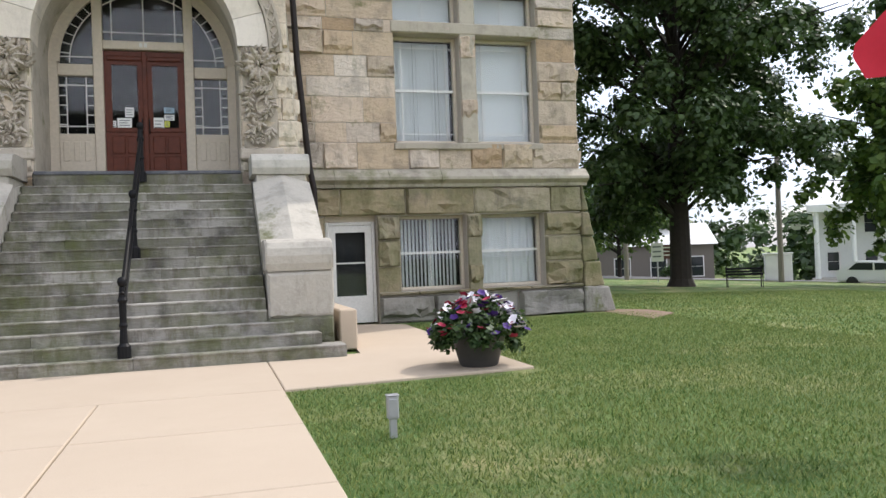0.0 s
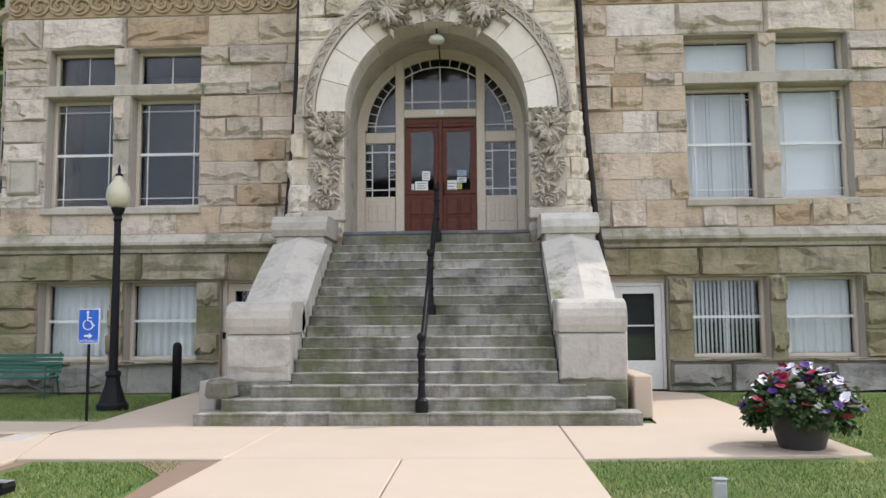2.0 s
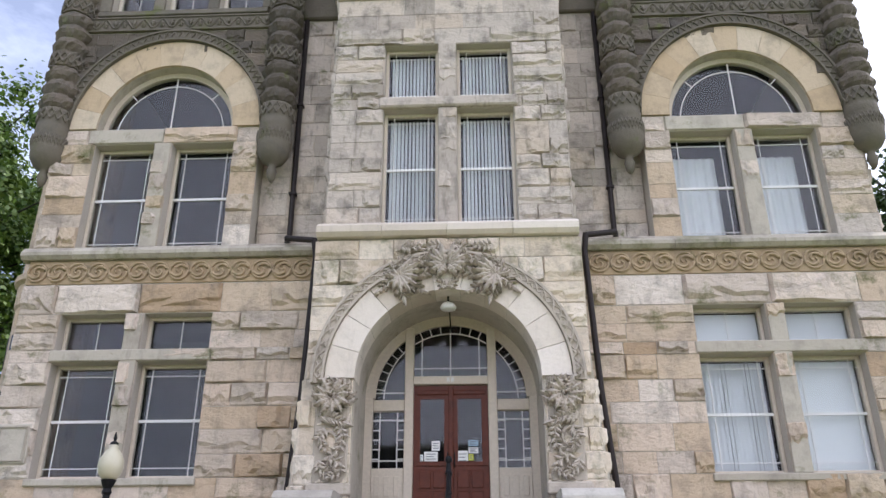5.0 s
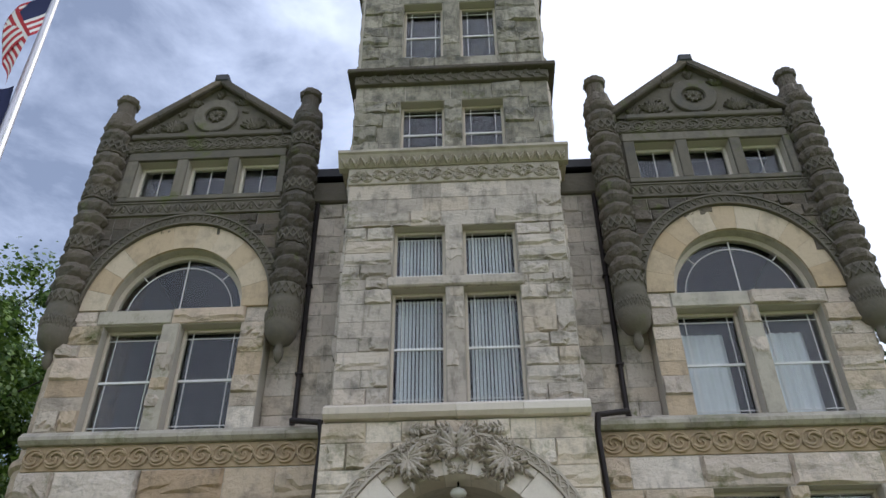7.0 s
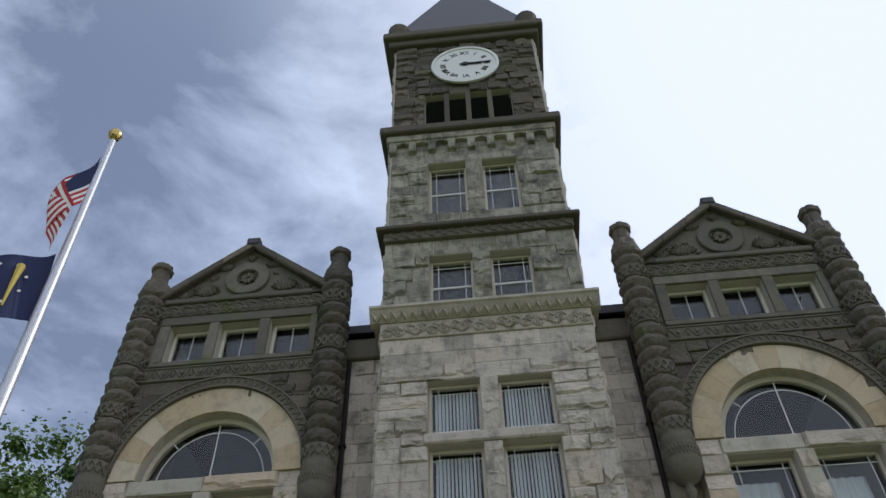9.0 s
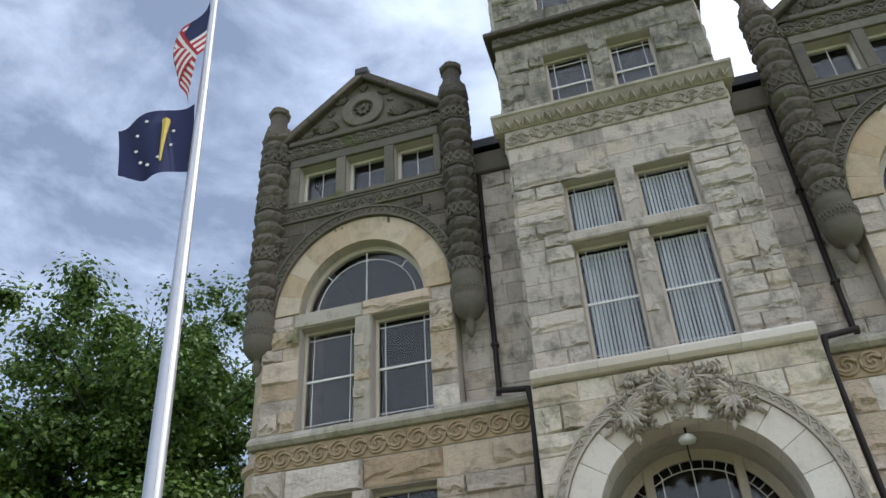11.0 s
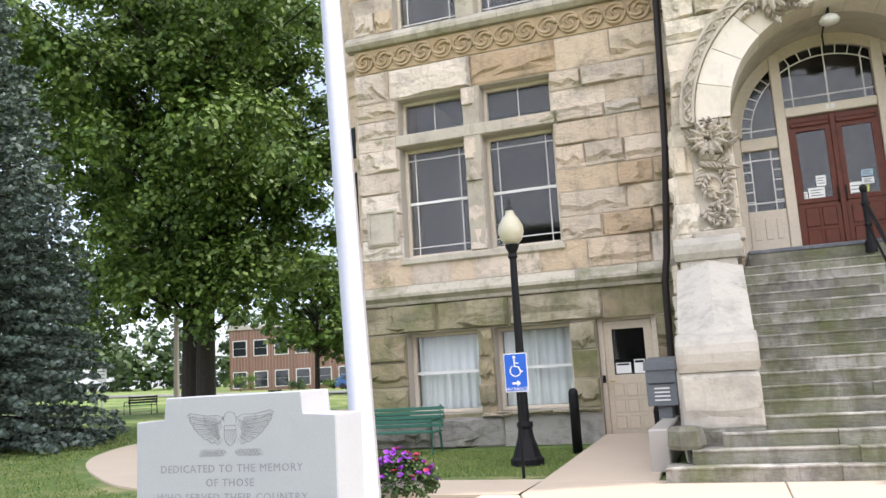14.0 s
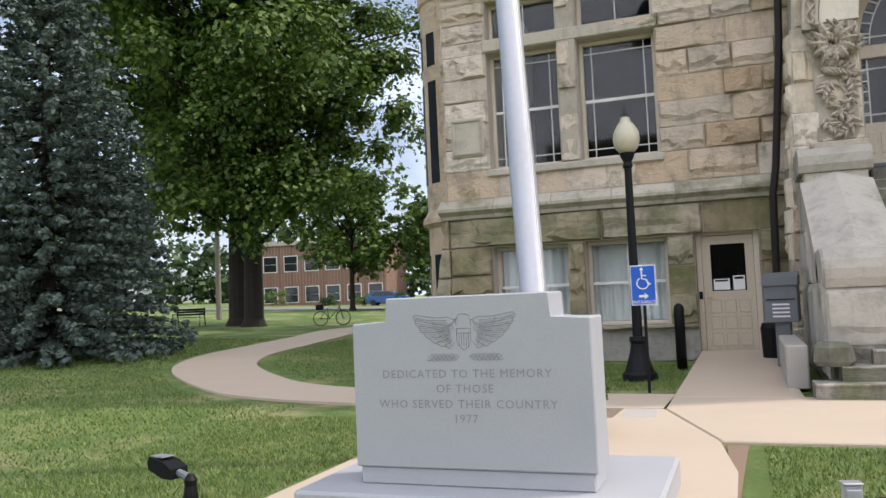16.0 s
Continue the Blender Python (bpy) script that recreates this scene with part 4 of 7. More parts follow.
def pinnacle(x, y, parent):
    """A round corbelled turret of bulging drums, with a basket-carved foot and a cap."""
    if not PINNACLE:
        prof = []
        z, k = 12.45, 0
        while z < 18.0:
            h = 0.40 if k % 4 != 3 else 0.46
            for t in (0.02, 0.10, 0.25, 0.5, 0.75, 0.9, 0.98):
                bulge = 0.335 + (0.105 * math.sin(math.pi * t) if k % 4 != 3 else 0.05)
                prof.append((bulge, z + h * t))
            z, k = z + h, k + 1
        shaft = mesh_of(lathe(prof + [(0.38, 18.05), (0.41, 18.15), (0.37, 18.45), (0.28, 18.55), (0.25, 18.6), (0.245, 19.0), (0.28, 19.02), (0.31, 19.05), (0.31, 19.2), (0.23, 19.3)], 28, rough=0.2), "drum", M_DUSK, False)
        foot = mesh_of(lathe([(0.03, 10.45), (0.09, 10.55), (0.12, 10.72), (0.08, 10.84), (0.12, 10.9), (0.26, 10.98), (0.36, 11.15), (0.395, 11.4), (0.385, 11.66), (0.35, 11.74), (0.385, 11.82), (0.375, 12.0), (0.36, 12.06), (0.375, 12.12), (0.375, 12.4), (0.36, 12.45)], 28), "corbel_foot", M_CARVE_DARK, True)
        bm = bmesh.new()                            # one strand of the basket, winding up
        for lead in (-1, 1):
            tube([((0.10 + 0.31 * math.sin(t * 1.75)) * math.cos(lead * 0.75 * t), (0.10 + 0.31 * math.sin(t * 1.75)) * math.sin(lead * 0.75 * t), 10.9 + 0.8 * t) for t in [k / 8 for k in range(9)]], 0.02, 5, bm)
        rib = mesh_of(bm, "rib", M_CARVE_DARK)
        bm = bmesh.new()                            # one cross of a lattice band
        for lead in (-1, 1):
            tube([(0.405 * math.cos(0.225 * lead * t), 0.405 * math.sin(0.225 * lead * t), 0.15 * t) for t in (-1, -0.5, 0, 0.5, 1)], 0.026, 5, bm)
        cross_mesh = mesh_of(bm, "lattice_cross", M_CARVE_DARK)
        PINNACLE.extend((shaft, foot, rib, cross_mesh))
    shaft, foot, rib, cross_mesh = PINNACLE
    part("drum", shaft, None, parent, at=pose(x, y, 0))
    f = part("corbel_foot", foot, None, parent, at=pose(x, y, 0))
    for k in range(18):
        a = 170 + 200 * k / 17
        part("rib", rib, None, f, at=pose(0, 0, 0, 0, 0, a))
    for z, r in ((12.26, 0.97), (13.88, 1.0), (15.54, 1.0), (17.2, 1.0)):
        for k in range(9):
            part("lattice_cross", cross_mesh, None, parent, at=pose(x, y, z, 0, 0, 168 + 204 * k / 8) @ Matrix.Diagonal((r, r, 1, 1)))


# wings enlarged about the viewer's eye, so they stand back from their set-out lines
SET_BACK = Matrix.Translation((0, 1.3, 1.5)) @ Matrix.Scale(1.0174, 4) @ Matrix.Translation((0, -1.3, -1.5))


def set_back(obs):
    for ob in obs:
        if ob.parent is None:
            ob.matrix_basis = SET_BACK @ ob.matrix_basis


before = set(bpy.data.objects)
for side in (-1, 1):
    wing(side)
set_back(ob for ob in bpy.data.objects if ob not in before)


# ---------------- the tower ----------------
def tower():
    t = [CX - 2.71, CX + 2.71]
    pair = lambda z0, z1: [(CX - 1.51, CX - 0.24, z0, z1), (CX + 0.2, CX + 1.51, z0, z1)]
    low = pair(9.16, 12.14) + pair(12.44, 13.98)
    w = setting("wall_tower_front", solid_wall(t[0], t[1], 8.9, 15.6, YT, YT + 0.45, low), M_MORTAR, "grey rock-faced tower wall with paired windows", "wall")
    ashlar(w, t[0], t[1], 8.95, 14.0, YT, M_GREY, low, course=0.42, lengths=(0.4, 1.0), rough=0.75, depth=0.11, seed=61)
    ashlar(w, t[0], t[1], 14.0, 15.4, YT, M_GREY, [], course=0.46, lengths=(0.7, 1.7), rough=0.3, depth=0.09, seed=63)
    for a, b in ((9.16, 12.14), (12.44, 13.98)):
        part("mullion", box(CX - 0.23, CX + 0.19, YT - 0.07, YT + 0.25, a, b, 0.015), M_GREY, w)
    part("transom_ledge", box(CX - 1.62, CX + 1.62, YT - 0.13, YT + 0.2, 12.15, 12.43, 0.04), M_GREY, w)
    for k, h in enumerate(low):
        window(h[0], h[1], h[2], h[3], YT + 0.21, "prairie", "slats", rail=k < 2, label="tan sash window with white vertical blinds")
    side_l = setting("wall_tower_west", box(t[0], t[0] + 0.45, YT + 0.45, 22.5, 8.9, 31.2), M_GREY, "grey stone tower flank", "wall")
    side_r = setting("wall_tower_east", box(t[1] - 0.45, t[1], YT + 0.45, 22.5, 8.9, 31.2), M_GREY, "grey stone tower flank", "wall")
    for ob, turn, a in ((side_l, pose(t[0], 22.5, 0, 0, 0, -90), 0.0), (side_r, pose(t[1], YT, 0, 0, 0, 90), 0.0)):
        ashlar(ob, a, 22.5 - YT, 9.0, 30.5, 0.0, M_GREY, [], course=0.62, lengths=(0.8, 1.5), rough=0.8, depth=0.09, seed=65, frame_at=turn)
    setting("wall_tower_back", box(t[0], t[1], 22.05, 22.5, 16, 31.2), M_GREY, "grey stone tower wall", "wall")
    # carved cornice
    upper_holes = [(CX - 1.45, CX - 0.22, 16.42, 18.47), (CX + 0.28, CX + 1.44, 16.42, 18.47), (CX - 1.45, CX - 0.24, 20.3, 22.87), (CX + 0.29, CX + 1.40, 20.3, 22.87)]
    up = setting("wall_tower_stages", solid_wall(t[0], t[1], 15.6, 31.2, YT, YT + 0.45, upper_holes + [(CX - 1.55, CX + 1.55, 24.95, 27.0)]), M_MORTAR, "upper tower stages of weathered grey stone", "wall")
    part("carved_band", box(t[0] - 0.04, t[1] + 0.04, YT - 0.07, YT + 0.05, 15.40, 15.95, 0.02), M_CARVE, up)
    for k in range(9):                              # palmettes between pairs of scrolls
        x = t[0] + (k + 0.5) * 5.42 / 9
        for sgn in (-1, 1):
            part("carved_scroll", SCROLL_PALE, None, up, at=pose(x + sgn * 0.16, YT - 0.085, 15.6 + 0.12 * (k % 2)) @ Matrix.Diagonal((0.72, 1.2, 0.72, 1)))
        for a in (-60, -30, 0, 30, 60):
            part("carved_leaf", LEAF_SMALL, None, up, at=pose(x, YT - 0.08, 15.72 - 0.12 * (k % 2)) @ pose(0, 0, 0, 0, a + (180 if k % 2 else 0), 0))
    prof = [(YT + 0.1, 15.95), (YT - 0.10, 15.95), (YT - 0.16, 16.05), (YT - 0.30, 16.24), (YT - 0.36, 16.28), (YT - 0.36, 16.36), (YT - 0.3, 16.4), (YT + 0.1, 16.42)]
    part("cornice", prism(prof, "x", t[0] - 0.31, t[1] + 0.31), M_CARVE, up)
    for k in range(22):                             # upright leaves cut into the cove, like a row of Vs
        for sgn in (-1, 1):
            part("carved_leaf", LEAF, None, up, at=pose(t[0] - 0.25 + (k + 0.5) * 5.92 / 22, YT - 0.13, 15.96, 36, 0, 0) @ pose(0, 0, 0, 0, 24 * sgn, 0))
    part("cornice", box(t[0] - 0.31, t[1] + 0.31, YT + 0.1, 22.6, 16.2, 16.4, 0.02), M_GREY, up)
    ashlar(up, t[0], t[1], 16.43, 18.47, YT, M_GREY_OLD, upper_holes, course=0.46, lengths=(0.5, 1.0), rough=0.6, depth=0.13, seed=67)
    ashlar(up, t[0], t[1], 18.48, 19.1, YT, M_GREY_OLD, [], course=0.62, lengths=(0.8, 1.6), rough=0.15, depth=0.1, seed=68)
    part("carved_band", box(t[0] - 0.06, t[1] + 0.06, YT - 0.16, YT + 0.05, 19.10, 19.44, 0.02), M_CARVE_DARK, up)
    wave = [(t[0] + 5.42 * k / 120, YT - 0.17, 19.27 + 0.09 * math.sin(2 * math.pi * k / 8)) for k in range(121)]
    part("wave_moulding", tube(wave, 0.032, 5), M_CARVE_DARK, up)
    for k in range(30):
        part("carved_leaf", LEAF_SMALL_DARK, None, up, at=pose(t[0] + (k + 0.5) * 5.42 / 30, YT - 0.16, 19.27) @ pose(0, 0, 0, 0, 150 if k % 2 else 30, 0))
    part("cornice", box(t[0] - 0.27, t[1] + 0.27, YT - 0.34, 22.6, 19.44, 19.6, 0.03), M_DUSK, up)
    ashlar(up, t[0] + 0.05, t[1] - 0.05, 19.62, 22.87, YT, M_GREY_OLD, upper_holes, course=0.5, lengths=(0.5, 1.1), rough=0.6, depth=0.13, seed=69)
    ashlar(up, t[0] + 0.05, t[1] - 0.05, 22.88, 24.15, YT, M_GREY_OLD, [], course=0.62, lengths=(0.8, 1.6), rough=0.1, depth=0.08, seed=70)
    # corbel table: square brackets with shallow pointed heads between them
    for k in range(9):
        x = t[0] + 0.1 + k * 5.22 / 8
        c = prism([(YT, 23.42), (YT - 0.16, 23.46), (YT - 0.19, 23.52), (YT - 0.19, 23.98), (YT, 23.98)], "x", x - 0.12, x + 0.12)
        part("corbel", c, M_GREY_OLD, up)
    for k in range(8):
        x = t[0] + 0.1 + (k + 0.5) * 5.22 / 8
        part("corbel_head", prism([(x - 0.326, 23.98), (x - 0.326, 23.84), (x - 0.2, 23.74), (x - 0.2, 23.86), (x, 23.93), (x + 0.2, 23.86), (x + 0.2, 23.74), (x + 0.326, 23.84), (x + 0.326, 23.98)], "y", YT - 0.185, YT), M_GREY_OLD, up)
    part("cornice", box(t[0] - 0.12, t[1] + 0.12, YT - 0.24, 22.7, 23.98, 24.3, 0.03), M_GREY_OLD, up)
    part("cornice", box(t[0] - 0.34, t[1] + 0.34, YT - 0.42, 22.9, 24.3, 24.66, 0.05), M_DUSK, up)
    ashlar(up, t[0] + 0.05, t[1] - 0.05, 24.68, 30.4, YT, M_DUSK, [(CX - 1.55, CX + 1.55, 24.95, 27.0)], course=0.45, lengths=(0.5, 0.9), rough=0.9, depth=0.16, seed=71)
    for k in range(3):
        part("mullion", box(CX - 0.86 + 0.775 * k, CX - 0.68 + 0.775 * k, YT - 0.05, YT + 0.3, 24.95, 27.0, 0.02), M_DUSK, up)
    for k in range(4):
        x = CX - 1.16 + 0.775 * k
        louvre = thing("louvre", "dark slatted belfry louvre under the clock", "louvre", (x, YT + 0.2, 24.95), group="belfry louvres", kind="structure")
        for j in range(16):
            part("slat", prism([(-0.02, 0.05 + j * 0.125), (0.0, 0.04 + j * 0.125), (0.16, 0.13 + j * 0.125), (0.14, 0.145 + j * 0.125)], "x", -0.32, 0.32), M_SLATE, louvre)
    # Near-black sheet stands for the unlit belfry behind the slats.
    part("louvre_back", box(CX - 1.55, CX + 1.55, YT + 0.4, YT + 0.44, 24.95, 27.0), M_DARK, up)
    part("cornice", box(t[0] - 0.25, t[1] + 0.25, YT - 0.3, 22.8, 30.45, 30.8, 0.05), M_DUSK, up)
    part("cornice", box(t[0] - 0.45, t[1] + 0.45, YT - 0.5, 23.0, 30.8, 31.2, 0.06), M_DUSK, up)
    for sx in (t[0] + 0.1, t[1] - 0.1):
        part("corner_finial", lathe([(0.42, 31.2), (0.45, 31.5), (0.36, 31.6), (0.42, 31.9), (0.46, 32.2), (0.3, 32.45), (0.1, 32.6)], 14), M_DUSK, up, at=pose(sx, YT + 0.1, 0))
    bm = bmesh.new()
    base = [bm.verts.new(p) for p in ((t[0] - 0.2, YT - 0.2, 31.2), (t[1] + 0.2, YT - 0.2, 31.2), (t[1] + 0.2, 22.7, 31.2), (t[0] - 0.2, 22.7, 31.2))]
    tip = bm.verts.new((CX, 19.8, 42.0))
    for i in range(4):
        bm.faces.new((base[i], base[(i + 1) % 4], tip))
    setting("roof_tower", bm, M_SLATE, "steep dark slate pyramid roof", "roof")
    for k, h in enumerate(upper_holes):
        window(h[0], h[1], h[2], h[3], YT + 0.27, "prairie", "", label="dark tower sash window with white bars")
        part("mullion", box(CX - 0.21, CX + 0.27, YT - 0.04, YT + 0.3, h[2], h[3], 0.015), M_GREY_OLD, up) if k % 2 == 0 else None
    # clock
    clock = thing("tower_clock", "white round tower clock with black Roman numerals", "clock", (CX, YT - 0.13, 28.7))
    part("dial", lathe([(1.16, 0.0), (1.16, 0.05), (0.0, 0.055)], 40, caps=False), M_WHITE, clock, at=pose(0, 0, 0, 90, 0, 0))
    part("rim", lathe([(1.28, 0.0), (1.28, 0.09), (1.17, 0.10), (1.15, 0.05)], 40, caps=False), M_WHITE, clock, at=pose(0, 0, 0, 90, 0, 0))
    for k, text in enumerate(("XII", "I", "II", "III", "IIII", "V", "VI", "VII", "VIII", "IX", "X", "XI")):
        part("numeral", letters(text, 0.30, 0.008), M_IRON, clock, at=pose(0, -0.06, 0) @ pose(0, 0, 0, 0, 30 * k, 0) @ pose(0, 0, 0.82) @ pose(0, 0, 0, 90, 0, 0))
    for angle, length, wide in ((92, 0.62, 0.07), (88, 0.98, 0.045)):
        part("pointer", box(-wide, wide, -0.085, -0.075, -0.2, length), M_IRON, clock, at=pose(0, 0, 0, 0, angle, 0))
    part("hub", lathe([(0.12, 0.0), (0.12, 0.1), (0.0, 0.11)], 14, caps=False), M_IRON, clock, at=pose(0, 0, 0, 90, 0, 0))


def letters(text, size, depth=0.002, spacing=1.0):
    """Raised lettering as a mesh lying in x and y, centred."""
    c = bpy.data.curves.new("lettering", "FONT")
    c.body, c.size, c.extrude, c.align_x, c.align_y, c.resolution_u = text, size, depth, "CENTER", "CENTER", 2
    c.space_character = spacing
    ob = bpy.data.objects.new("lettering", c)
    me = bpy.data.meshes.new_from_object(ob)
    bpy.data.objects.remove(ob)
    bm = bmesh.new()
    bm.from_mesh(me)
    bpy.data.meshes.remove(me)
    return bm


tower()


# ---------------- the portal ----------------
def portal():
    px, spring, r_in = CX - 0.02, 5.60, 1.82
    bm = bmesh.new()
    for s in (-1, 1):                               # piers and arch spandrels, leaning outward at the foot
        prism([(px + s * r_in, 0.0), (px + s * 3.14, 0.0), (px + s * 3.02, 3.0), (px + s * 2.82, 5.6), (px + s * 2.66, 8.6), (px + s * r_in, 8.6)], "y", YP + 0.02, 18.4, bm)
        for k in range(20):
            a0, a1 = radians(90 * k / 20), radians(90 * (k + 1) / 20)
            prism([(px + s * r_in * math.cos(a0), spring + r_in * math.sin(a0)), (px + s * r_in * math.cos(a1), spring + r_in * math.sin(a1)), (px + s * r_in * math.cos(a1), 8.6), (px + s * r_in * math.cos(a0), 8.6)], "y", YP + 0.02, 18.4, bm)
    p = setting("wall_portal", bm, M_TAN_SMOOTH, "projecting limestone entrance portal with a great round arch", "portal")
    ashlar(p, px - 2.78, px + 2.78, 5.62, 8.58, YP + 0.02, M_PORTAL, [], [(px, spring, 2.62, 1.0)], course=0.5, lengths=(0.5, 1.0), rough=0.6, depth=0.12, seed=81)
    rnd = random.Random(5)
    for s in (-1, 1):                               # rough quoins beside the jambs
        z = 0.05
        while z < 5.5:
            h = min(rnd.uniform(0.42, 0.62), 5.6 - z)
            foot = 3.14 - 0.06 * z
            cut = rnd.uniform(0.55, 0.85)
            for a, b in ((r_in + 0.02, r_in + 0.02 + cut), (r_in + 0.02 + cut, foot)):
                if b - a < 0.15:
                    continue
                x0, x1 = (px + a, px + b) if s > 0 else (px - b, px - a)
                ob = new("stone_block", block_for(rnd, M_TAN if z < 3.0 else M_PORTAL, 0.9, 0.12))
                ob.parent = p
                ob.matrix_basis = Matrix.LocRotScale((x0 + 0.005, YP + 0.03, z + 0.005), None, (x1 - x0 - 0.01, 1.0, h - 0.01))
            # flank stones, seen from the side
            turn = pose(px + s * (foot - 0.03), YP if s > 0 else 18.3, z, 0, 0, 90 if s > 0 else -90)
            ob = new("stone_block", block_for(rnd, M_PORTAL, 0.9, 0.16))
            ob.parent = p
            ob.matrix_basis = turn @ Matrix.LocRotScale((0.0 if s > 0 else 0.9, 0, 0.005), None, (0.8, 1.0, h - 0.01))
            z += h
    n = 11
    for k in range(n):
        part("voussoir", arc_band(bmesh.new(), px, spring, r_in - 0.004, 2.40, YP - 0.09, 17.2, 180 * k / n + 0.15, 180 * (k + 1) / n - 0.15, 5), M_PALE, p)
    part("hood_mould", arc_band(bmesh.new(), px, spring, 2.42, 2.66, YP - 0.11, YP + 0.1, -2, 182, 48), M_CARVE, p)
    for r in (2.44, 2.645):
        part("hood_bead", arc_band(bmesh.new(), px, spring, r - 0.025, r + 0.025, YP - 0.15, YP, -2, 182, 48), M_CARVE, p)
    for lead in (-1, 1):
        strand = []
        for k in range(161):
            a, r = radians(180 * k / 160), 2.54 + lead * 0.07 * math.sin(math.pi * k / 5)
            strand.append((px + r * math.cos(a), YP - 0.125 - 0.012 * lead * math.cos(math.pi * k / 5), spring + r * math.sin(a)))
        part("twisted_strand", tube(strand, 0.021, 5), M_CARVE, p)
    for k in range(56):
        a = 180 * (k + 0.5) / 56
        part("carved_leaf", LEAF_SMALL, None, p, at=pose(px, YP - 0.11, spring) @ pose(0, 0, 0, 0, 90 - a, 0) @ pose(0, 0, 2.47) @ pose(0, 0, 0, 0, 50 if k % 2 else -50, 0) @ pose(0, 0, -0.03))
    # foliage at the keystone and on the jambs
    rnd = random.Random(9)

    def frond(points, mesh, n, splay, taper=0.5):
        """Leaves set in pairs along a curved stem."""
        pts = [Vector((px + x, YP - 0.12, z)) for x, z in points]
        part("carved_stem", tube(pts, [0.03 - 0.012 * k / len(pts) for k in range(len(pts))], 6), M_CARVE, p, smooth=True)
        for k in range(n):
            t = (k + 0.3) / n * (len(pts) - 1)
            i0 = min(int(t), len(pts) - 2)
            c, d = pts[i0].lerp(pts[i0 + 1], t - i0), pts[i0 + 1] - pts[i0]
            along = math.degrees(math.atan2(d.x, d.z))
            for sgn in (-1, 1):
                size = 1 - taper * k / n
                m = Matrix.Translation(c + Vector((0, -0.012 * (k % 3), 0))) @ pose(0, 0, 0, 7, along + sgn * splay + rnd.uniform(-8, 8), 0) @ Matrix.Diagonal((size, 1, size, 1))
                part("carved_leaf", mesh, None, p, at=m)
        part("carved_leaf", mesh, None, p, at=Matrix.Translation(pts[-1]) @ pose(0, 0, 0, 7, along, 0))

    for s in (-1, 1):
        frond([(s * 0.95, 7.62), (s * 0.75, 7.66), (s * 0.5, 7.74), (s * 0.26, 7.80)], LEAF, 6, 42)
        frond([(s * 0.90, 7.72), (s * 0.70, 7.92), (s * 0.42, 8.06)], LEAF, 5, 48)
        frond([(s * 0.92, 7.58), (s * 0.74, 7.50), (s * 0.56, 7.40)], LEAF, 4, 40)
        frond([(s * 0.98, 7.55), (s * 0.94, 7.42), (s * 0.90, 7.28)], LEAF, 4, 42)
        frond([(s * 1.0, 7.66), (s * 1.16, 7.62), (s * 1.3, 7.46)], LEAF, 4, 45)
        frond([(s * 1.0, 7.72), (s * 1.14, 7.84), (s * 1.05, 8.02), (s * 0.86, 8.1)], LEAF_SMALL, 6, 50)
        frond([(s * 0.95, 8.36), (s * 0.78, 8.32), (s * 0.55, 8.36)], LEAF_SMALL, 5, 60, 0.2)
        frond([(s * 0.12, 8.38), (s * 0.28, 8.36), (s * 0.42, 8.3)], LEAF_SMALL, 4, 55, 0.2)
        frond([(0.0, 7.46), (s * 0.08, 7.5), (s * 0.16, 7.6)], LEAF_SMALL, 3, 45)
        for a, reach in ((12, 0.5), (38, 0.46), (64, 0.42), (92, 0.4), (120, 0.36), (150, 0.32)):
            part("carved_leaf", LEAF_BIG, None, p, at=pose(px + s * 0.04, YP - 0.17, 7.92) @ pose(0, 0, 0, 9, s * a, 0) @ Matrix.Diagonal((1.5, 1.2, reach / 0.38, 1)))
        for a, reach in ((40, 1.2), (62, 1.35), (84, 1.3), (106, 1.3), (128, 1.4), (150, 1.45), (172, 1.3), (196, 1.1)):
            part("carved_leaf", LEAF_BIG, None, p, at=pose(px + s * 0.98, YP - 0.165, 7.72) @ pose(0, 0, 0, 9, -s * a, 0) @ Matrix.Diagonal((1.25, 1.2, reach, 1)))
        for k in range(9):
            part("carved_leaf", LEAF, None, p, at=pose(px + s * 0.96, YP - 0.16, 7.64) @ pose(0, 0, 0, 10, 40 * k, 0))
        # jambs: a whorl above, an S-shaped stem with curling shoots below
        bx = s * 2.22
        part("carved_panel", box(px + bx - 0.33, px + bx + 0.33, YP - 0.06, YP + 0.05, 3.62, 5.62, 0.03), M_CARVE, p)
        frond([(bx - s * 0.26, 5.02), (bx - s * 0.30, 5.25), (bx - s * 0.16, 5.48), (bx + s * 0.06, 5.52)], LEAF, 6, 46)
        frond([(bx + s * 0.26, 5.10), (bx + s * 0.22, 5.34), (bx + s * 0.02, 5.42), (bx - s * 0.08, 5.28)], LEAF, 6, 44)
        frond([(bx + s * 0.2, 4.92), (bx + s * 0.02, 5.02), (bx - s * 0.12, 5.14)], LEAF, 5, 44)
        frond([(bx, 5.1), (bx + s * 0.14, 5.16), (bx + s * 0.24, 5.3)], LEAF_SMALL, 4, 44)
        frond([(bx + s * 0.24, 4.86), (bx, 4.82), (bx - s * 0.2, 4.74)], LEAF, 5, 38)
        frond([(bx - s * 0.18, 4.72), (bx - s * 0.24, 4.5), (bx - s * 0.2, 4.25), (bx, 4.1)], LEAF_SMALL, 7, 52, 0.2)
        frond([(bx + s * 0.1, 4.62), (bx + s * 0.2, 4.45), (bx + s * 0.12, 4.28)], LEAF_SMALL, 5, 48, 0.2)
        frond([(bx, 4.1), (bx - s * 0.2, 3.98), (bx - s * 0.22, 3.82), (bx - s * 0.06, 3.74)], LEAF_SMALL, 6, 50, 0.2)
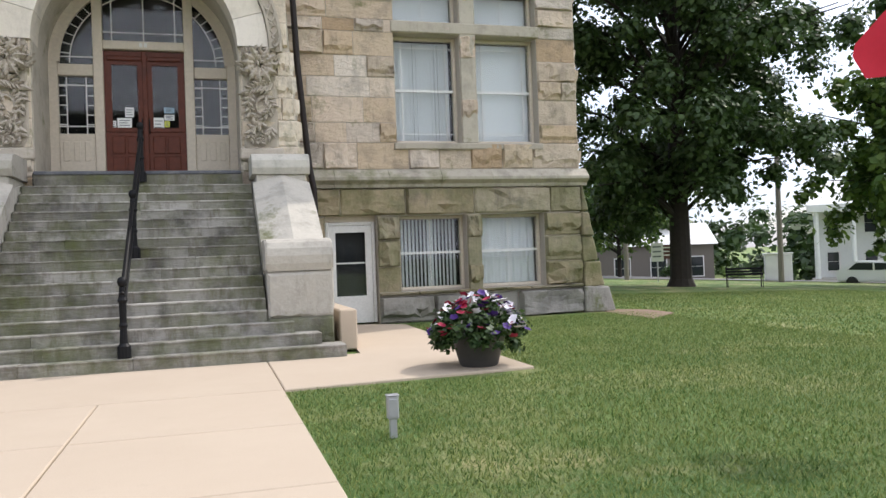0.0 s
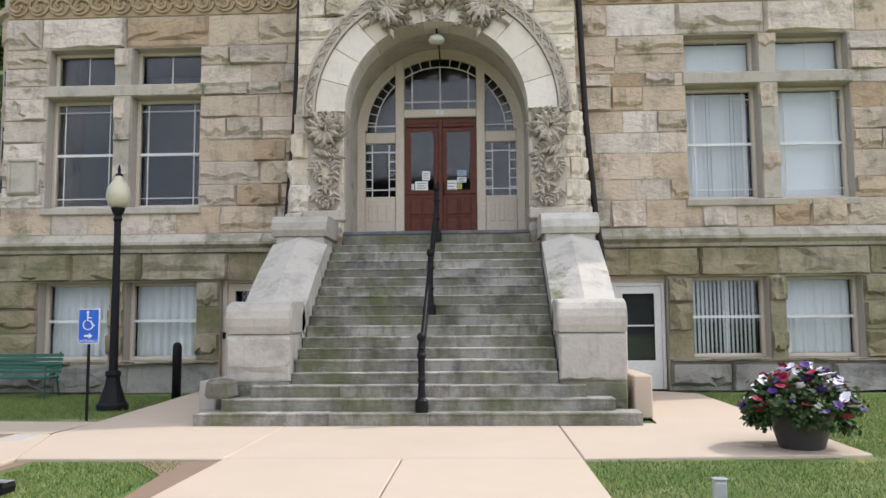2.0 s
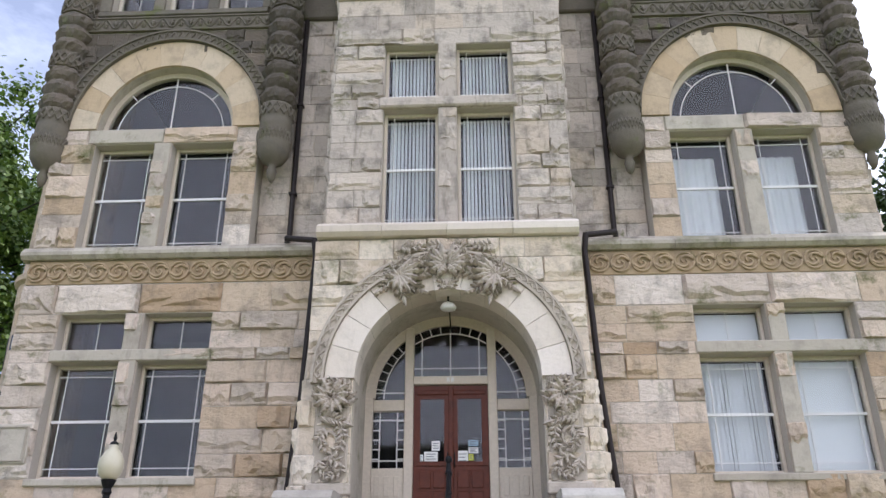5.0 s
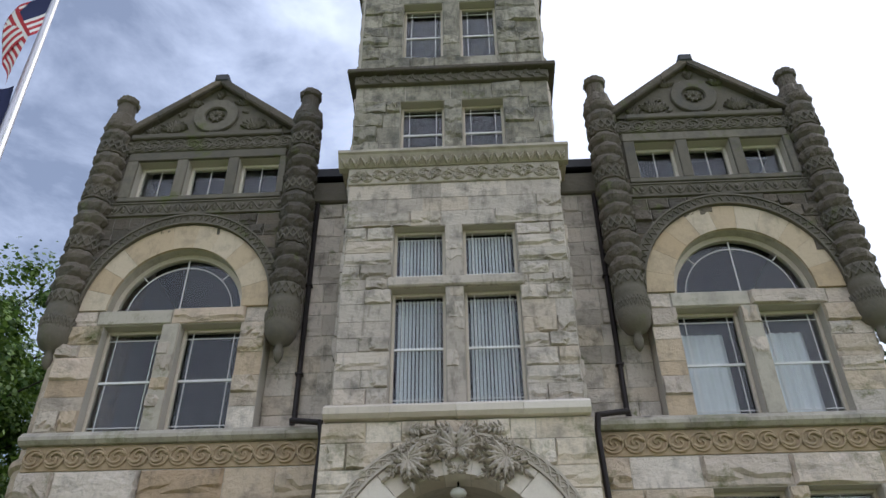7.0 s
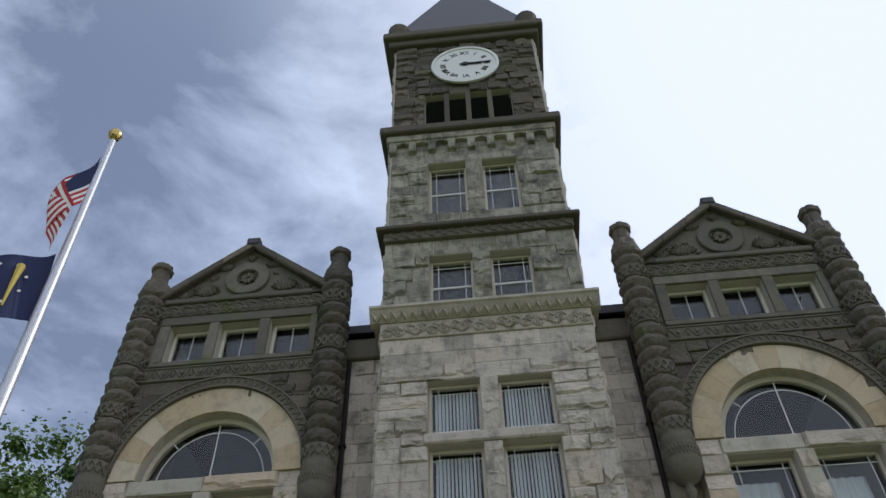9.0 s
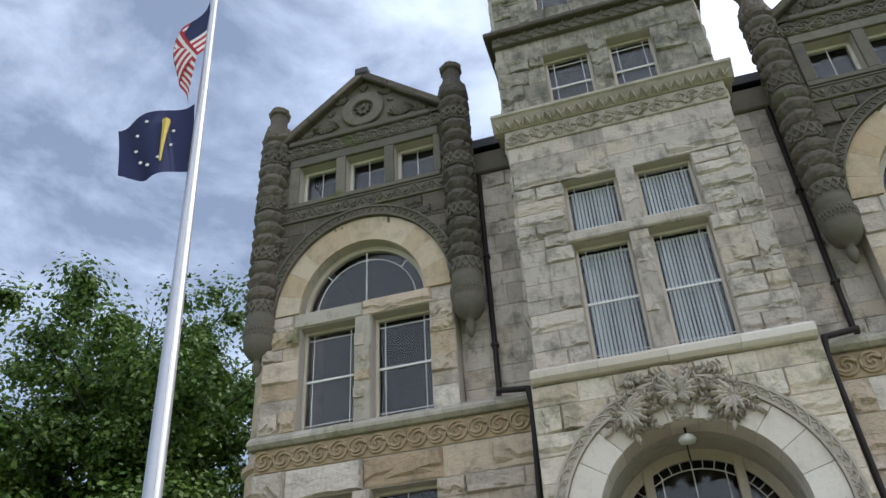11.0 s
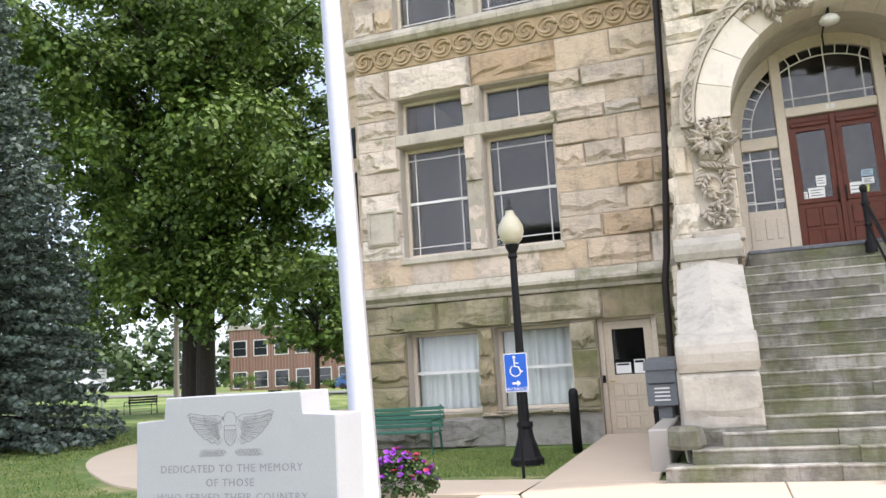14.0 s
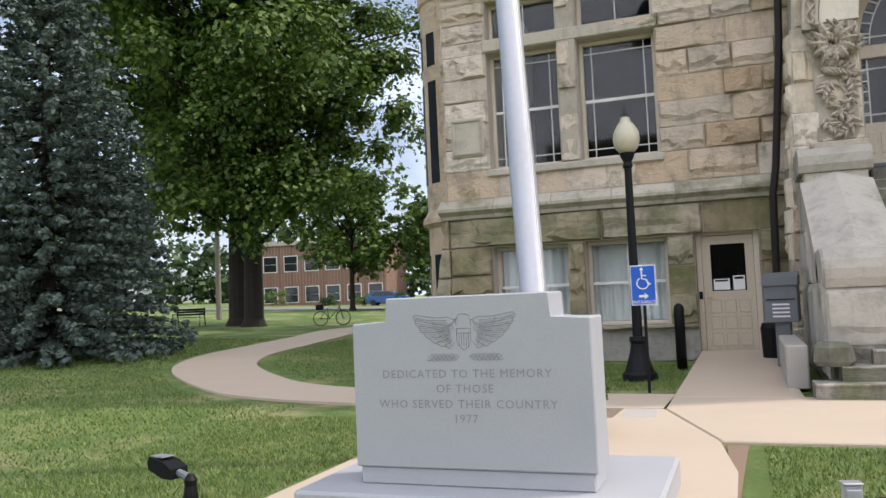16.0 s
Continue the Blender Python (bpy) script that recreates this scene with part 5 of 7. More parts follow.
        frond([(bx + s * 0.2, 4.02), (bx + s * 0.16, 3.88), (bx + s * 0.04, 3.8)], LEAF_SMALL, 4, 50, 0.2)
        for cx, cz, size in ((0.08, 4.40, 0.24), (-0.05, 3.95, 0.19), (0.02, 5.26, 0.27)):
            pts = [((size * (1 - 0.75 * t)) * math.cos(5.6 * t + s), -0.02, (size * (1 - 0.75 * t)) * math.sin(5.6 * t + s)) for t in [k / 20 for k in range(21)]]
            part("carved_tendril", tube(pts, [0.032 - 0.015 * k / 20 for k in range(21)], 6), M_CARVE, p, at=pose(px + bx + s * cx, YP - 0.09, cz), smooth=True)
        for k in range(11):
            a = 30 * k
            part("carved_leaf", LEAF_BIG, None, p, at=pose(px + bx, YP - 0.12, 5.24) @ pose(0, 0, 0, 0, s * a, 0) @ pose(s * 0.05, 0, 0.04, 12, s * 28, 0) @ Matrix.Diagonal((1.3, 1.3, 0.9, 1)))
        part("carved_plinth", box(px + bx - 0.42, px + bx + 0.42, YP - 0.14, YP + 0.05, 3.40, 3.62, 0.03), M_CARVE, p)
    ledge = [(YP + 0.4, 8.60), (YP - 0.12, 8.62), (YP - 0.20, 8.70), (YP - 0.20, 8.84), (YP - 0.02, 8.97), (YP + 0.6, 8.97)]
    for k in range(4):
        a = px - 2.74 + k * 5.48 / 4
        part("ledge_stone", prism(ledge, "x", a + 0.004, a + 1.366), M_PALE, p)
    setting("floor_landing", box(px - 1.82, px + 1.82, 16.32, 18.6, 2.6, 3.16, 0.02), M_STEP, "worn stone landing before the entrance doors", "landing")
    setting("trim_landing_edge", box(px - 1.8, px + 1.8, 16.30, 16.62, 3.10, 3.168, 0.012), M_EDGE, "dark slate edging along the landing", "trim")
    lamp = thing("pendant_light", "white disc lamp hung under the arch on a dark rod", "lamp", (px, 16.95, 7.1))
    part("lamp_glass", lathe([(0.05, 0.0), (0.15, 0.03), (0.17, 0.08), (0.13, 0.15), (0.05, 0.19)], 18), M_WHITE, lamp, smooth=True)
    part("lamp_rod", tube([(0, 0, 0.18), (0, 0, 0.33)], 0.02), M_IRON, lamp)
    part("lamp_conduit", tube([(0, 0.02, 0.31), (0, 0.5, 0.31), (0.0, 1.05, 0.22), (0.02, 1.14, -0.1)], 0.016), M_IRON, lamp)

    # screen of timber and leaded glass round the doors
    yd = 18.2
    scr = thing("window_entrance_screen", "cream timber entrance screen with leaded side lights and arched transom", "window", (px, yd, 3.16), kind="structure")
    zs = spring - 3.16
    part("arch_frame", arc_band(bmesh.new(), 0, zs, 1.63, r_in + 0.02, 0.0, 0.16, 0, 180, 40), M_TRIM, scr)
    part("arch_bead", arc_band(bmesh.new(), 0, zs, 1.60, 1.66, -0.03, 0.02, 0, 180, 40), M_TRIM, scr)
    for s in (-1, 1):
        part("post", box(*sorted((s * 0.79, s * 0.98)), -0.06, 0.14, 0, 3.98, 0.015), M_TRIM, scr)
        part("jamb", box(*sorted((s * 1.65, s * (r_in + 0.02))), 0.0, 0.16, 0, zs, 0.01), M_TRIM, scr)
        part("mid_rail", box(*sorted((s * 0.98, s * 1.65)), -0.02, 0.14, 2.16, 2.40, 0.015), M_TRIM, scr)
        part("lower_rail", box(*sorted((s * 0.98, s * 1.65)), -0.02, 0.14, 0.0, 0.98, 0.01), M_TRIM, scr)
        for k in range(3):
            x = s * (1.12 + 0.2 * k)
            part("panel", box(x - 0.06, x + 0.06, -0.035, -0.015, 0.42, 0.82, 0.01), M_TRIM, scr)
        a, b = sorted((s * 0.98, s * 1.65))
        pane = part("pane", box(a, b, 0.07, 0.076, 0.98, 2.16), M_GLASS, scr)
        pane.visible_shadow = False
        for x in (a + 0.15, b - 0.15):
            part("lead_bar", box(x - 0.011, x + 0.011, 0.045, 0.07, 0.98, 2.16), M_WHITE, scr)
        for z in (1.14, 1.98):
            part("lead_bar", box(a, b, 0.046, 0.069, z - 0.011, z + 0.011), M_WHITE, scr)
        for k in range(1, 6):
            z = 0.98 + 1.18 * k / 6
            for x0, x1 in ((a, a + 0.15), (b - 0.15, b)):
                part("lead_bar", box(x0, x1, 0.047, 0.068, z - 0.010, z + 0.010), M_WHITE, scr)
        lune = [(s * 0.98, 2.40)] + [(s * 1.63 * math.cos(radians(q)), zs + 1.63 * math.sin(radians(q))) for q in range(0, 55, 4)] + [(s * 0.98, zs + 1.30)]
        lune[1] = (s * 1.63, 2.40)
        pane = part("pane", prism(lune, "y", 0.07, 0.076), M_GLASS, scr)
        pane.visible_shadow = False
        q0, q1 = (0, 52) if s > 0 else (128, 180)
        part("lead_bar", arc_band(bmesh.new(), 0, zs, 1.42, 1.44, 0.045, 0.07, q0, q1, 16), M_WHITE, scr)
        for k in range(1, 7):
            q = q0 + (q1 - q0) * k / 7
            part("lead_bar", arc_band(bmesh.new(), 0, zs, 1.44, 1.63, 0.046, 0.069, q - 0.35, q + 0.35, 1), M_WHITE, scr)
        part("lead_bar", box(*sorted((s * 0.98, s * 1.62)), 0.046, 0.069, 2.55, 2.572), M_WHITE, scr)
    part("door_head", box(-0.79, 0.79, -0.05, 0.14, 2.72, 2.90, 0.015), M_TRIM, scr)
    top = [(-0.79, 2.90)] + [(1.63 * math.cos(radians(q)), zs + 1.63 * math.sin(radians(q))) for q in range(119, 60, -4)] + [(0.79, 2.90)]
    pane = part("pane", prism(top, "y", 0.07, 0.076), M_GLASS, scr)
    pane.visible_shadow = False
    part("lead_bar", arc_band(bmesh.new(), 0, zs, 1.42, 1.44, 0.045, 0.07, 57, 123, 20), M_WHITE, scr)
    for x in (-0.62, 0.0, 0.62):
        part("lead_bar", box(x - 0.011, x + 0.011, 0.046, 0.069, 2.9, zs + (1.6 if x == 0 else 1.36)), M_WHITE, scr)
    part("lead_bar", box(-0.79, 0.79, 0.047, 0.068, 3.08, 3.10), M_WHITE, scr)
    for k in range(1, 8):
        q = 57 + 66 * k / 8
        part("lead_bar", arc_band(bmesh.new(), 0, zs, 1.44, 1.63, 0.047, 0.068, q - 0.35, q + 0.35, 1), M_WHITE, scr)
    for k in (-1, 0):
        part("number_bar", box(k * 0.09 + 0.01, k * 0.09 + 0.07, -0.062, -0.05, 2.77, 2.86), M_WHITE, scr, "small pale bar on the door head")
    door = thing("door_1", "red-brown panelled double door with glazed upper leaves", "door", (px, yd + 0.03, 3.16), kind="structure")
    for s in (-1, 1):
        a, b = sorted((s * 0.004, s * 0.785))
        leaf = part("door_leaf", solid_wall(a, b, 0.0, 2.70, 0.0, 0.06, [(a + 0.14, b - 0.14, 1.12, 2.42)]), M_MAHOGANY, door)
        pane = part("pane", box(a + 0.13, b - 0.13, 0.025, 0.031, 1.11, 2.43), M_GLASS, leaf)
        pane.visible_shadow = False
        for i in range(2):
            for j in range(2):
                x, z = a + 0.12 + 0.29 * i, 0.16 + 0.42 * j
                part("panel", box(x, x + 0.25, -0.018, 0.0, z, z + 0.36, 0.014), M_MAHOGANY, leaf)
        part("lock_rail", box(a + 0.02, b - 0.02, -0.02, 0.0, 1.02, 1.10, 0.012), M_MAHOGANY, leaf)
        part("moulding", box(a + 0.05, b - 0.05, -0.025, 0.0, 2.50, 2.60, 0.02), M_MAHOGANY, leaf)
        part("handle", tube([(s * 0.07, -0.02, 1.0), (s * 0.07, -0.07, 1.03), (s * 0.07, -0.07, 1.27), (s * 0.07, -0.02, 1.3)], 0.013), M_IRON, leaf)
    part("astragal", box(-0.05, 0.05, -0.035, 0.0, 0.0, 2.70, 0.012), M_MAHOGANY, door)
    for name, x, z, w, h, mat in (("notice", -0.64, 1.18, 0.12, 0.16, M_PAPER), ("notice", -0.42, 1.22, 0.28, 0.2, M_PAPER), ("notice", -0.32, 1.44, 0.17, 0.2, M_PAPER), ("notice", 0.24, 1.2, 0.22, 0.27, M_PAPER), ("notice", 0.46, 1.34, 0.2, 0.12, M_PAPER), ("notice", 0.46, 1.49, 0.2, 0.12, plain("pale_blue_paper", (0.35, 0.5, 0.62), 0.7)), ("notice", 0.41, 1.2, 0.1, 0.12, plain("yellow_paper", (0.7, 0.72, 0.08), 0.7))):
        nt = thing("notice", "paper notice taped inside the door glass", "notice", (px + x, yd + 0.053, 3.16 + z), group="notices on the doors")
        part("sheet", box(-w / 2, w / 2, -0.004, -0.001, -h / 2, h / 2), mat, nt)
        for k in range(3):
            part("print_bar", box(-w * 0.36, w * (0.36 - 0.15 * (k % 2)), -0.006, -0.004, h * (0.25 - 0.25 * k) - 0.008, h * (0.25 - 0.25 * k) + 0.008), M_GREYBOX, nt)


portal()
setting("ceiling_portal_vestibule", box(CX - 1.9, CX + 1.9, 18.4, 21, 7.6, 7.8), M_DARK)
# floors and back walls close the rooms behind the windows, coloured near black as unlit
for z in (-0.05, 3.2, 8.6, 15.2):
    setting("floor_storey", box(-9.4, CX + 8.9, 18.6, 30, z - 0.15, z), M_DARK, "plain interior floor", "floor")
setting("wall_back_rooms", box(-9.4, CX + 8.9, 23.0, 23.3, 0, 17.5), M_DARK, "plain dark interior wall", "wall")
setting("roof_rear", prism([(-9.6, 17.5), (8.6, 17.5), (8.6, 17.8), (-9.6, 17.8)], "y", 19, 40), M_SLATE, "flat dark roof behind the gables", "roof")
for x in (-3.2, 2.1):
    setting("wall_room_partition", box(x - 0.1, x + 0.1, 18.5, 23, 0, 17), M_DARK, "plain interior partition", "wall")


# ---------------- entrance steps ----------------
def entrance_steps():
    st = thing("entrance_steps", "broad flight of worn limestone steps stained green and black", "steps", (CX, 12.05, 0), kind="structure")
    spans = {0: (-3.17, 3.0), 1: (-2.86, 2.68), 2: (-2.5, 2.32)}
    rnd = random.Random(3)
    for i in range(17):
        a, b = spans.get(i, (-1.98, 1.95))
        y = 0.253 * i
        cuts = sorted([a, *(rnd.uniform(a + 0.8, b - 0.8) for _ in range(2)), b])
        for p, q in zip(cuts, cuts[1:]):
            if q - p < 0.3:
                continue
            tilt = rnd.uniform(-0.005, 0.005)
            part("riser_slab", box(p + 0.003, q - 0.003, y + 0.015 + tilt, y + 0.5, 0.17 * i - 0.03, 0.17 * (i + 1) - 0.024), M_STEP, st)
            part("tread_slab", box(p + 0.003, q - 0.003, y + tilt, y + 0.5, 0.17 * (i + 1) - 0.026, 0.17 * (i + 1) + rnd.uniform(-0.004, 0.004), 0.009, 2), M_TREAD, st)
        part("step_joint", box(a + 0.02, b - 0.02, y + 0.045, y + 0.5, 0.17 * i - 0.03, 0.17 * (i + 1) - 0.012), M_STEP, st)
    for s in (-1, 1):
        x0, x1 = sorted((s * 1.95, s * 2.94)) if s > 0 else (-2.95, -1.97)
        ck = thing("stair_cheek_wall", "pale limestone cheek wall with rounded caps beside the steps", "stair wall", (CX, 0, 0), kind="structure")
        body = prism([(12.80, 0.0), (12.80, 1.24), (13.6, 1.24), (15.38, 2.75), (16.6, 2.98), (16.6, 0.0)], "x", x0 + 0.03, x1 - 0.03)
        part("cheek_body", body, M_CHEEK, ck)
        rnd2 = random.Random(20 + s)
        for z0, z1 in ((0.02, 0.55), (0.56, 1.22)):
            ob = part("stone_block", block_for(rnd2, M_CHEEK if z0 > 0.3 else M_STEP, 1.0, 0.07), None, ck)
            ob.matrix_basis = Matrix.LocRotScale((x0 + 0.01, 12.80, z0), None, (x1 - x0 - 0.02, 1.0, z1 - z0))
        outer = x1 if s > 0 else x0
        for y0, y1, z0, z1 in ((12.82, 14.1, 0.56, 1.34), (14.1, 15.4, 0.02, 1.3), (15.4, 16.5, 0.02, 1.3), (14.7, 16.5, 1.31, 2.1), (12.82, 14.1, 0.02, 0.55), (15.6, 16.5, 2.11, 2.9)):
            turn = pose(CX + outer - s * 0.03, y0 if s > 0 else y1, z0, 0, 0, 90 if s > 0 else -90)
            ob = new("stone_block", block_for(rnd2, M_CHEEK, 0.6, 0.07))
            ob.parent = ck
            ob.matrix_basis = pose(-CX, 0, 0) @ turn @ Matrix.LocRotScale((0.005, 0, 0.005), None, (y1 - y0 - 0.01, 1, z1 - z0 - 0.01))
        low_cap = prism([(12.77, 1.25), (12.73, 1.36), (12.72, 1.48), (12.75, 1.59), (12.82, 1.68), (12.92, 1.725), (13.05, 1.74), (13.62, 1.74), (13.75, 1.25)], "x", x0 - 0.01, x1 + 0.01)
        bmesh.ops.bevel(low_cap, geom=[e for e in low_cap.edges if abs(e.verts[0].co.x - e.verts[1].co.x) < 1e-6], offset=0.025, segments=2, affect="EDGES")
        part("lower_cap", low_cap, M_CHEEK, ck)
        up_cap = prism([(15.36, 2.99), (15.31, 3.1), (15.33, 3.24), (15.42, 3.34), (15.56, 3.38), (16.5, 3.38), (16.5, 2.99)], "x", x0 - 0.02, x1 + 0.02)
        part("upper_cap", up_cap, M_CHEEK, ck)
        part("cap_neck", box(x0 + 0.05, x1 - 0.05, 15.40, 16.5, 2.7, 2.995, 0.02), M_CHEEK, ck)
        bm = bmesh.new()                            # sloping coping with a ridge down its middle
        mid = (x0 + x1) / 2
        rows = []
        for y, z in ((13.45, 1.55), (14.4, 2.24), (15.42, 2.86)):
            rows.append([bm.verts.new(v) for v in ((x0 - 0.01, y, z - 0.34), (x0 - 0.01, y, z - 0.02), (mid, y, z + 0.14), (x1 + 0.01, y, z - 0.02), (x1 + 0.01, y, z - 0.34))])
        for a, b in zip(rows, rows[1:]):
            for k in range(5):
                bm.faces.new((a[k], a[(k + 1) % 5], b[(k + 1) % 5], b[k]))
        bm.faces.new(rows[0]), bm.faces.new(rows[-1][::-1])
        part("sloping_coping", bm, M_CHEEK, ck)
    kerb = thing("concrete_kerb_block", "low tan concrete block beside the cheek wall", "kerb", (CX + 3.16, 13.2, 0))
    part("block", box(-0.13, 0.14, -0.35, 1.9, 0, 0.62, 0.02), M_WALK, kerb)
    kerb = thing("concrete_kerb_block", "low tan concrete block beside the cheek wall", "kerb", (CX - 3.3, 13.6, 0))
    part("block", box(-0.12, 0.14, -0.6, 2.2, 0, 0.55, 0.02), M_KERB, kerb)
    stone_ob = thing("loose_stone", "rough squared stone on the lowest step", "stone", (CX - 2.93, 12.55, 0.34))
    part("stone", Matrix and lathe([(0.2, 0.0), (0.24, 0.05), (0.23, 0.22), (0.17, 0.27)], 7, rough=0.3), M_STEP, stone_ob)


entrance_steps()


def handrail():
    h = thing("handrail", "black iron centre handrail with turned posts", "handrail", (CX, 12.18, 0.17))
    slope = 0.17 / 0.253
    for k, (y, z) in enumerate(((0.0, 0.0), (2.05, 1.36), (4.02, 2.78))):
        post = part("post", lathe([(0.09, 0.0), (0.09, 0.16), (0.055, 0.2), (0.045, 0.4), (0.06, 0.44), (0.045, 0.48), (0.05, 0.74), (0.07, 0.78), (0.05, 0.82), (0.04, 0.96)], 12), M_IRON, h, at=pose(0, y, z))
        part("ball", lathe([(0.02, 0.95), (0.05, 0.98), (0.065, 1.03), (0.05, 1.08), (0.01, 1.1)], 12), M_IRON, post, smooth=True)
    part("rail", tube([(0, -0.05, 0.86), (0, 4.1, 0.86 + 4.15 * slope)], 0.032, 10), M_IRON, h)
    part("lower_rail", tube([(0, 0, 0.50), (0, 4.05, 0.50 + 4.05 * slope)], 0.02, 8), M_IRON, h)


handrail()


# ---------------- doors, pipes and fittings on the walls ----------------
d2 = thing("door_2", "white storm door with a dark two-pane glass", "door", (3.51, YW + 0.2, 0.03), kind="structure")
bm = bmesh.new()
for a, b, c, d in ((-0.53, -0.46, 0, 2.16), (0.46, 0.53, 0, 2.16), (-0.46, 0.46, 2.09, 2.16)):
    add_box(bm, a, b, -0.03, 0.1, c, d, 0.01)
part("door_frame", bm, M_WHITE, d2)
part("head_panel", box(-0.56, 0.56, -0.02, 0.1, 2.165, 2.34), M_TRIM, d2)
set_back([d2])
leaf = part("door_leaf", solid_wall(-0.455, 0.455, 0.0, 2.085, 0.0, 0.045, [(-0.32, 0.32, 0.58, 1.27), (-0.32, 0.32, 1.30, 1.94)]), M_WHITE, d2)
for c, d in ((0.57, 1.28), (1.29, 1.95)):
    pane = part("pane", box(-0.33, 0.33, 0.018, 0.024, c, d), M_GLASS, leaf)
    pane.visible_shadow = False
part("door_handle", tube([(-0.40, -0.01, 0.98), (-0.40, -0.05, 1.0), (-0.40, -0.05, 1.1), (-0.40, -0.01, 1.12)], 0.01), M_STEEL, leaf)
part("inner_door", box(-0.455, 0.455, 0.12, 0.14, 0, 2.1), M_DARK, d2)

d3 = thing("door_3", "beige panelled entrance door with a glazed upper half and notices", "door", (-4.565, YW + 0.2, 0.12), kind="structure")
M_BEIGE = plain("beige_door_paint", (0.55, 0.47, 0.36), 0.45, relief=0.03)
bm = bmesh.new()
for a, b, c, d in ((-0.55, -0.45, 0, 2.26), (0.45, 0.55, 0, 2.26), (-0.45, 0.45, 2.14, 2.26)):
    add_box(bm, a, b, -0.04, 0.1, c, d, 0.01)
part("door_frame", bm, M_TRIM, d3)
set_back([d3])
leaf = part("door_leaf", solid_wall(-0.445, 0.445, 0.0, 2.13, 0.0, 0.05, [(-0.30, 0.30, 1.12, 1.98)]), M_BEIGE, d3)
pane = part("pane", box(-0.31, 0.31, 0.02, 0.026, 1.11, 1.99), M_GLASS, leaf)
pane.visible_shadow = False
for i in range(3):
    for j in range(3):
        part("panel", box(-0.35 + 0.25 * i, -0.15 + 0.25 * i, -0.014, 0.0, 0.12 + 0.3 * j, 0.36 + 0.3 * j, 0.012), M_BEIGE, leaf)
part("door_handle", tube([(-0.39, -0.02, 1.0), (-0.39, -0.06, 1.0), (-0.30, -0.06, 1.0)], 0.014), M_BRASS, leaf)
part("keypad", box(-0.53, -0.47, -0.06, -0.04, 0.98, 1.12), M_IRON, d3)
for x, z, w, h in ((-0.13, 1.24, 0.28, 0.2), (0.17, 1.26, 0.2, 0.26)):
    nt = thing("notice", "white paper notice taped inside the glass", "notice", (-4.565 + x, YW + 0.218, 0.12 + z), group="notices on the doors")
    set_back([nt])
    part("sheet", box(-w / 2, w / 2, -0.004, -0.001, -h / 2, h / 2), M_PAPER, nt)
    part("print_bar", box(-w * 0.4, w * 0.4, -0.006, -0.004, h * 0.25, h * 0.42), M_IRON, nt)

for s in (-1, 1):
    pipe = thing("downpipe", "dark brown downpipe bent round the portal's corner", "downpipe", (CX, 0, 0))
    x_up, x_low = s * 3.75, s * 2.86
    part("upper_pipe", tube([(x_up, 18.12, 15.7), (x_up, 18.12, 9.4), (x_up * 0.995, 17.9, 9.16), (x_up * 0.97, 17.45, 9.06), (s * 2.95, 17.15, 8.86)], 0.065, 10), M_PIPE, pipe)
    part("lower_pipe", tube([(s * 2.95, 17.15, 8.9), (s * 2.90, 17.2, 8.5), (s * 3.02, 17.28, 5.5), (s * 3.2, 17.36, 3.4), (s * 3.28, 17.34, 2.9), (s * 3.34, 17.36, 0.2)], 0.065, 10), M_PIPE, pipe)
    for z in (10.5, 13.0):
        part("bracket", box(x_up - 0.09, x_up + 0.09, 18.04, 18.2, z, z + 0.05), M_PIPE, pipe)

letterbox = thing("drop_box", "grey steel drop box on a post beside the entrance door", "drop box", (-3.86, 15.35, 0), turn=-8)
part("post", box(-0.11, 0.11, -0.09, 0.09, 0, 0.78, 0.01), M_GREYBOX, letterbox)
part("cabinet", box(-0.24, 0.24, -0.2, 0.2, 0.74, 1.36, 0.015), M_GREYBOX, letterbox)
part("hood", prism([(-0.24, 1.30), (-0.24, 1.42), (0.2, 1.50), (0.2, 1.30)], "x", -0.25, 0.25), M_GREYBOX, letterbox)
part("slot_bar", box(-0.2, 0.2, -0.215, -0.2, 1.08, 1.095), M_IRON, letterbox)
for k in range(4):
    part("print_bar", box(-0.12, 0.12, -0.207, -0.2, 0.82 + 0.06 * k, 0.845 + 0.06 * k), M_PAPER, letterbox)
bag = thing("waste_bin", "black bin standing behind the drop box", "bin", (-3.98, 16.55, 0))
part("bin", lathe([(0.15, 0), (0.18, 0.05), (0.2, 0.6), (0.17, 0.68)], 14), M_IRON, bag)

bollard = thing("bollard", "black round-topped steel bollard beside the walk", "bollard", (-5.43, 15.95, -0.03))
part("post", lathe([(0.085, 0), (0.085, 1.0), (0.075, 1.06), (0.03, 1.10)], 16), M_IRON, bollard, smooth=True)

tip_sign = thing("entrance_sign", "blue accessible-entrance sign on a thin dark post", "sign", (-5.63, 12.9, -0.03))
part("post", box(-0.02, 0.02, 0.01, 0.03, 0, 1.55), M_IRON, tip_sign)
part("panel", box(-0.165, 0.165, -0.006, 0.006, 1.15, 1.68, 0.004), M_WHITE, tip_sign)
face = part("blue_face", box(-0.152, 0.152, -0.0095, -0.006, 1.163, 1.667), M_BLUE, tip_sign)
sx = tube([(-0.015, 0, 1.60), (-0.015, 0, 1.50), (0.04, 0, 1.49), (0.07, 0, 1.42), (0.10, 0, 1.43)], 0.012, 6)
tube([(-0.02, 0, 1.545), (0.045, 0, 1.54)], 0.009, 6, sx)
part("symbol", sx, M_WHITE, face, "white wheelchair symbol", at=pose(0, -0.012, 0))
wheel = [(0.075 * math.cos(a), 0, 1.44 + 0.075 * math.sin(a)) for a in [radians(120 + 250 * k / 16) for k in range(17)]]
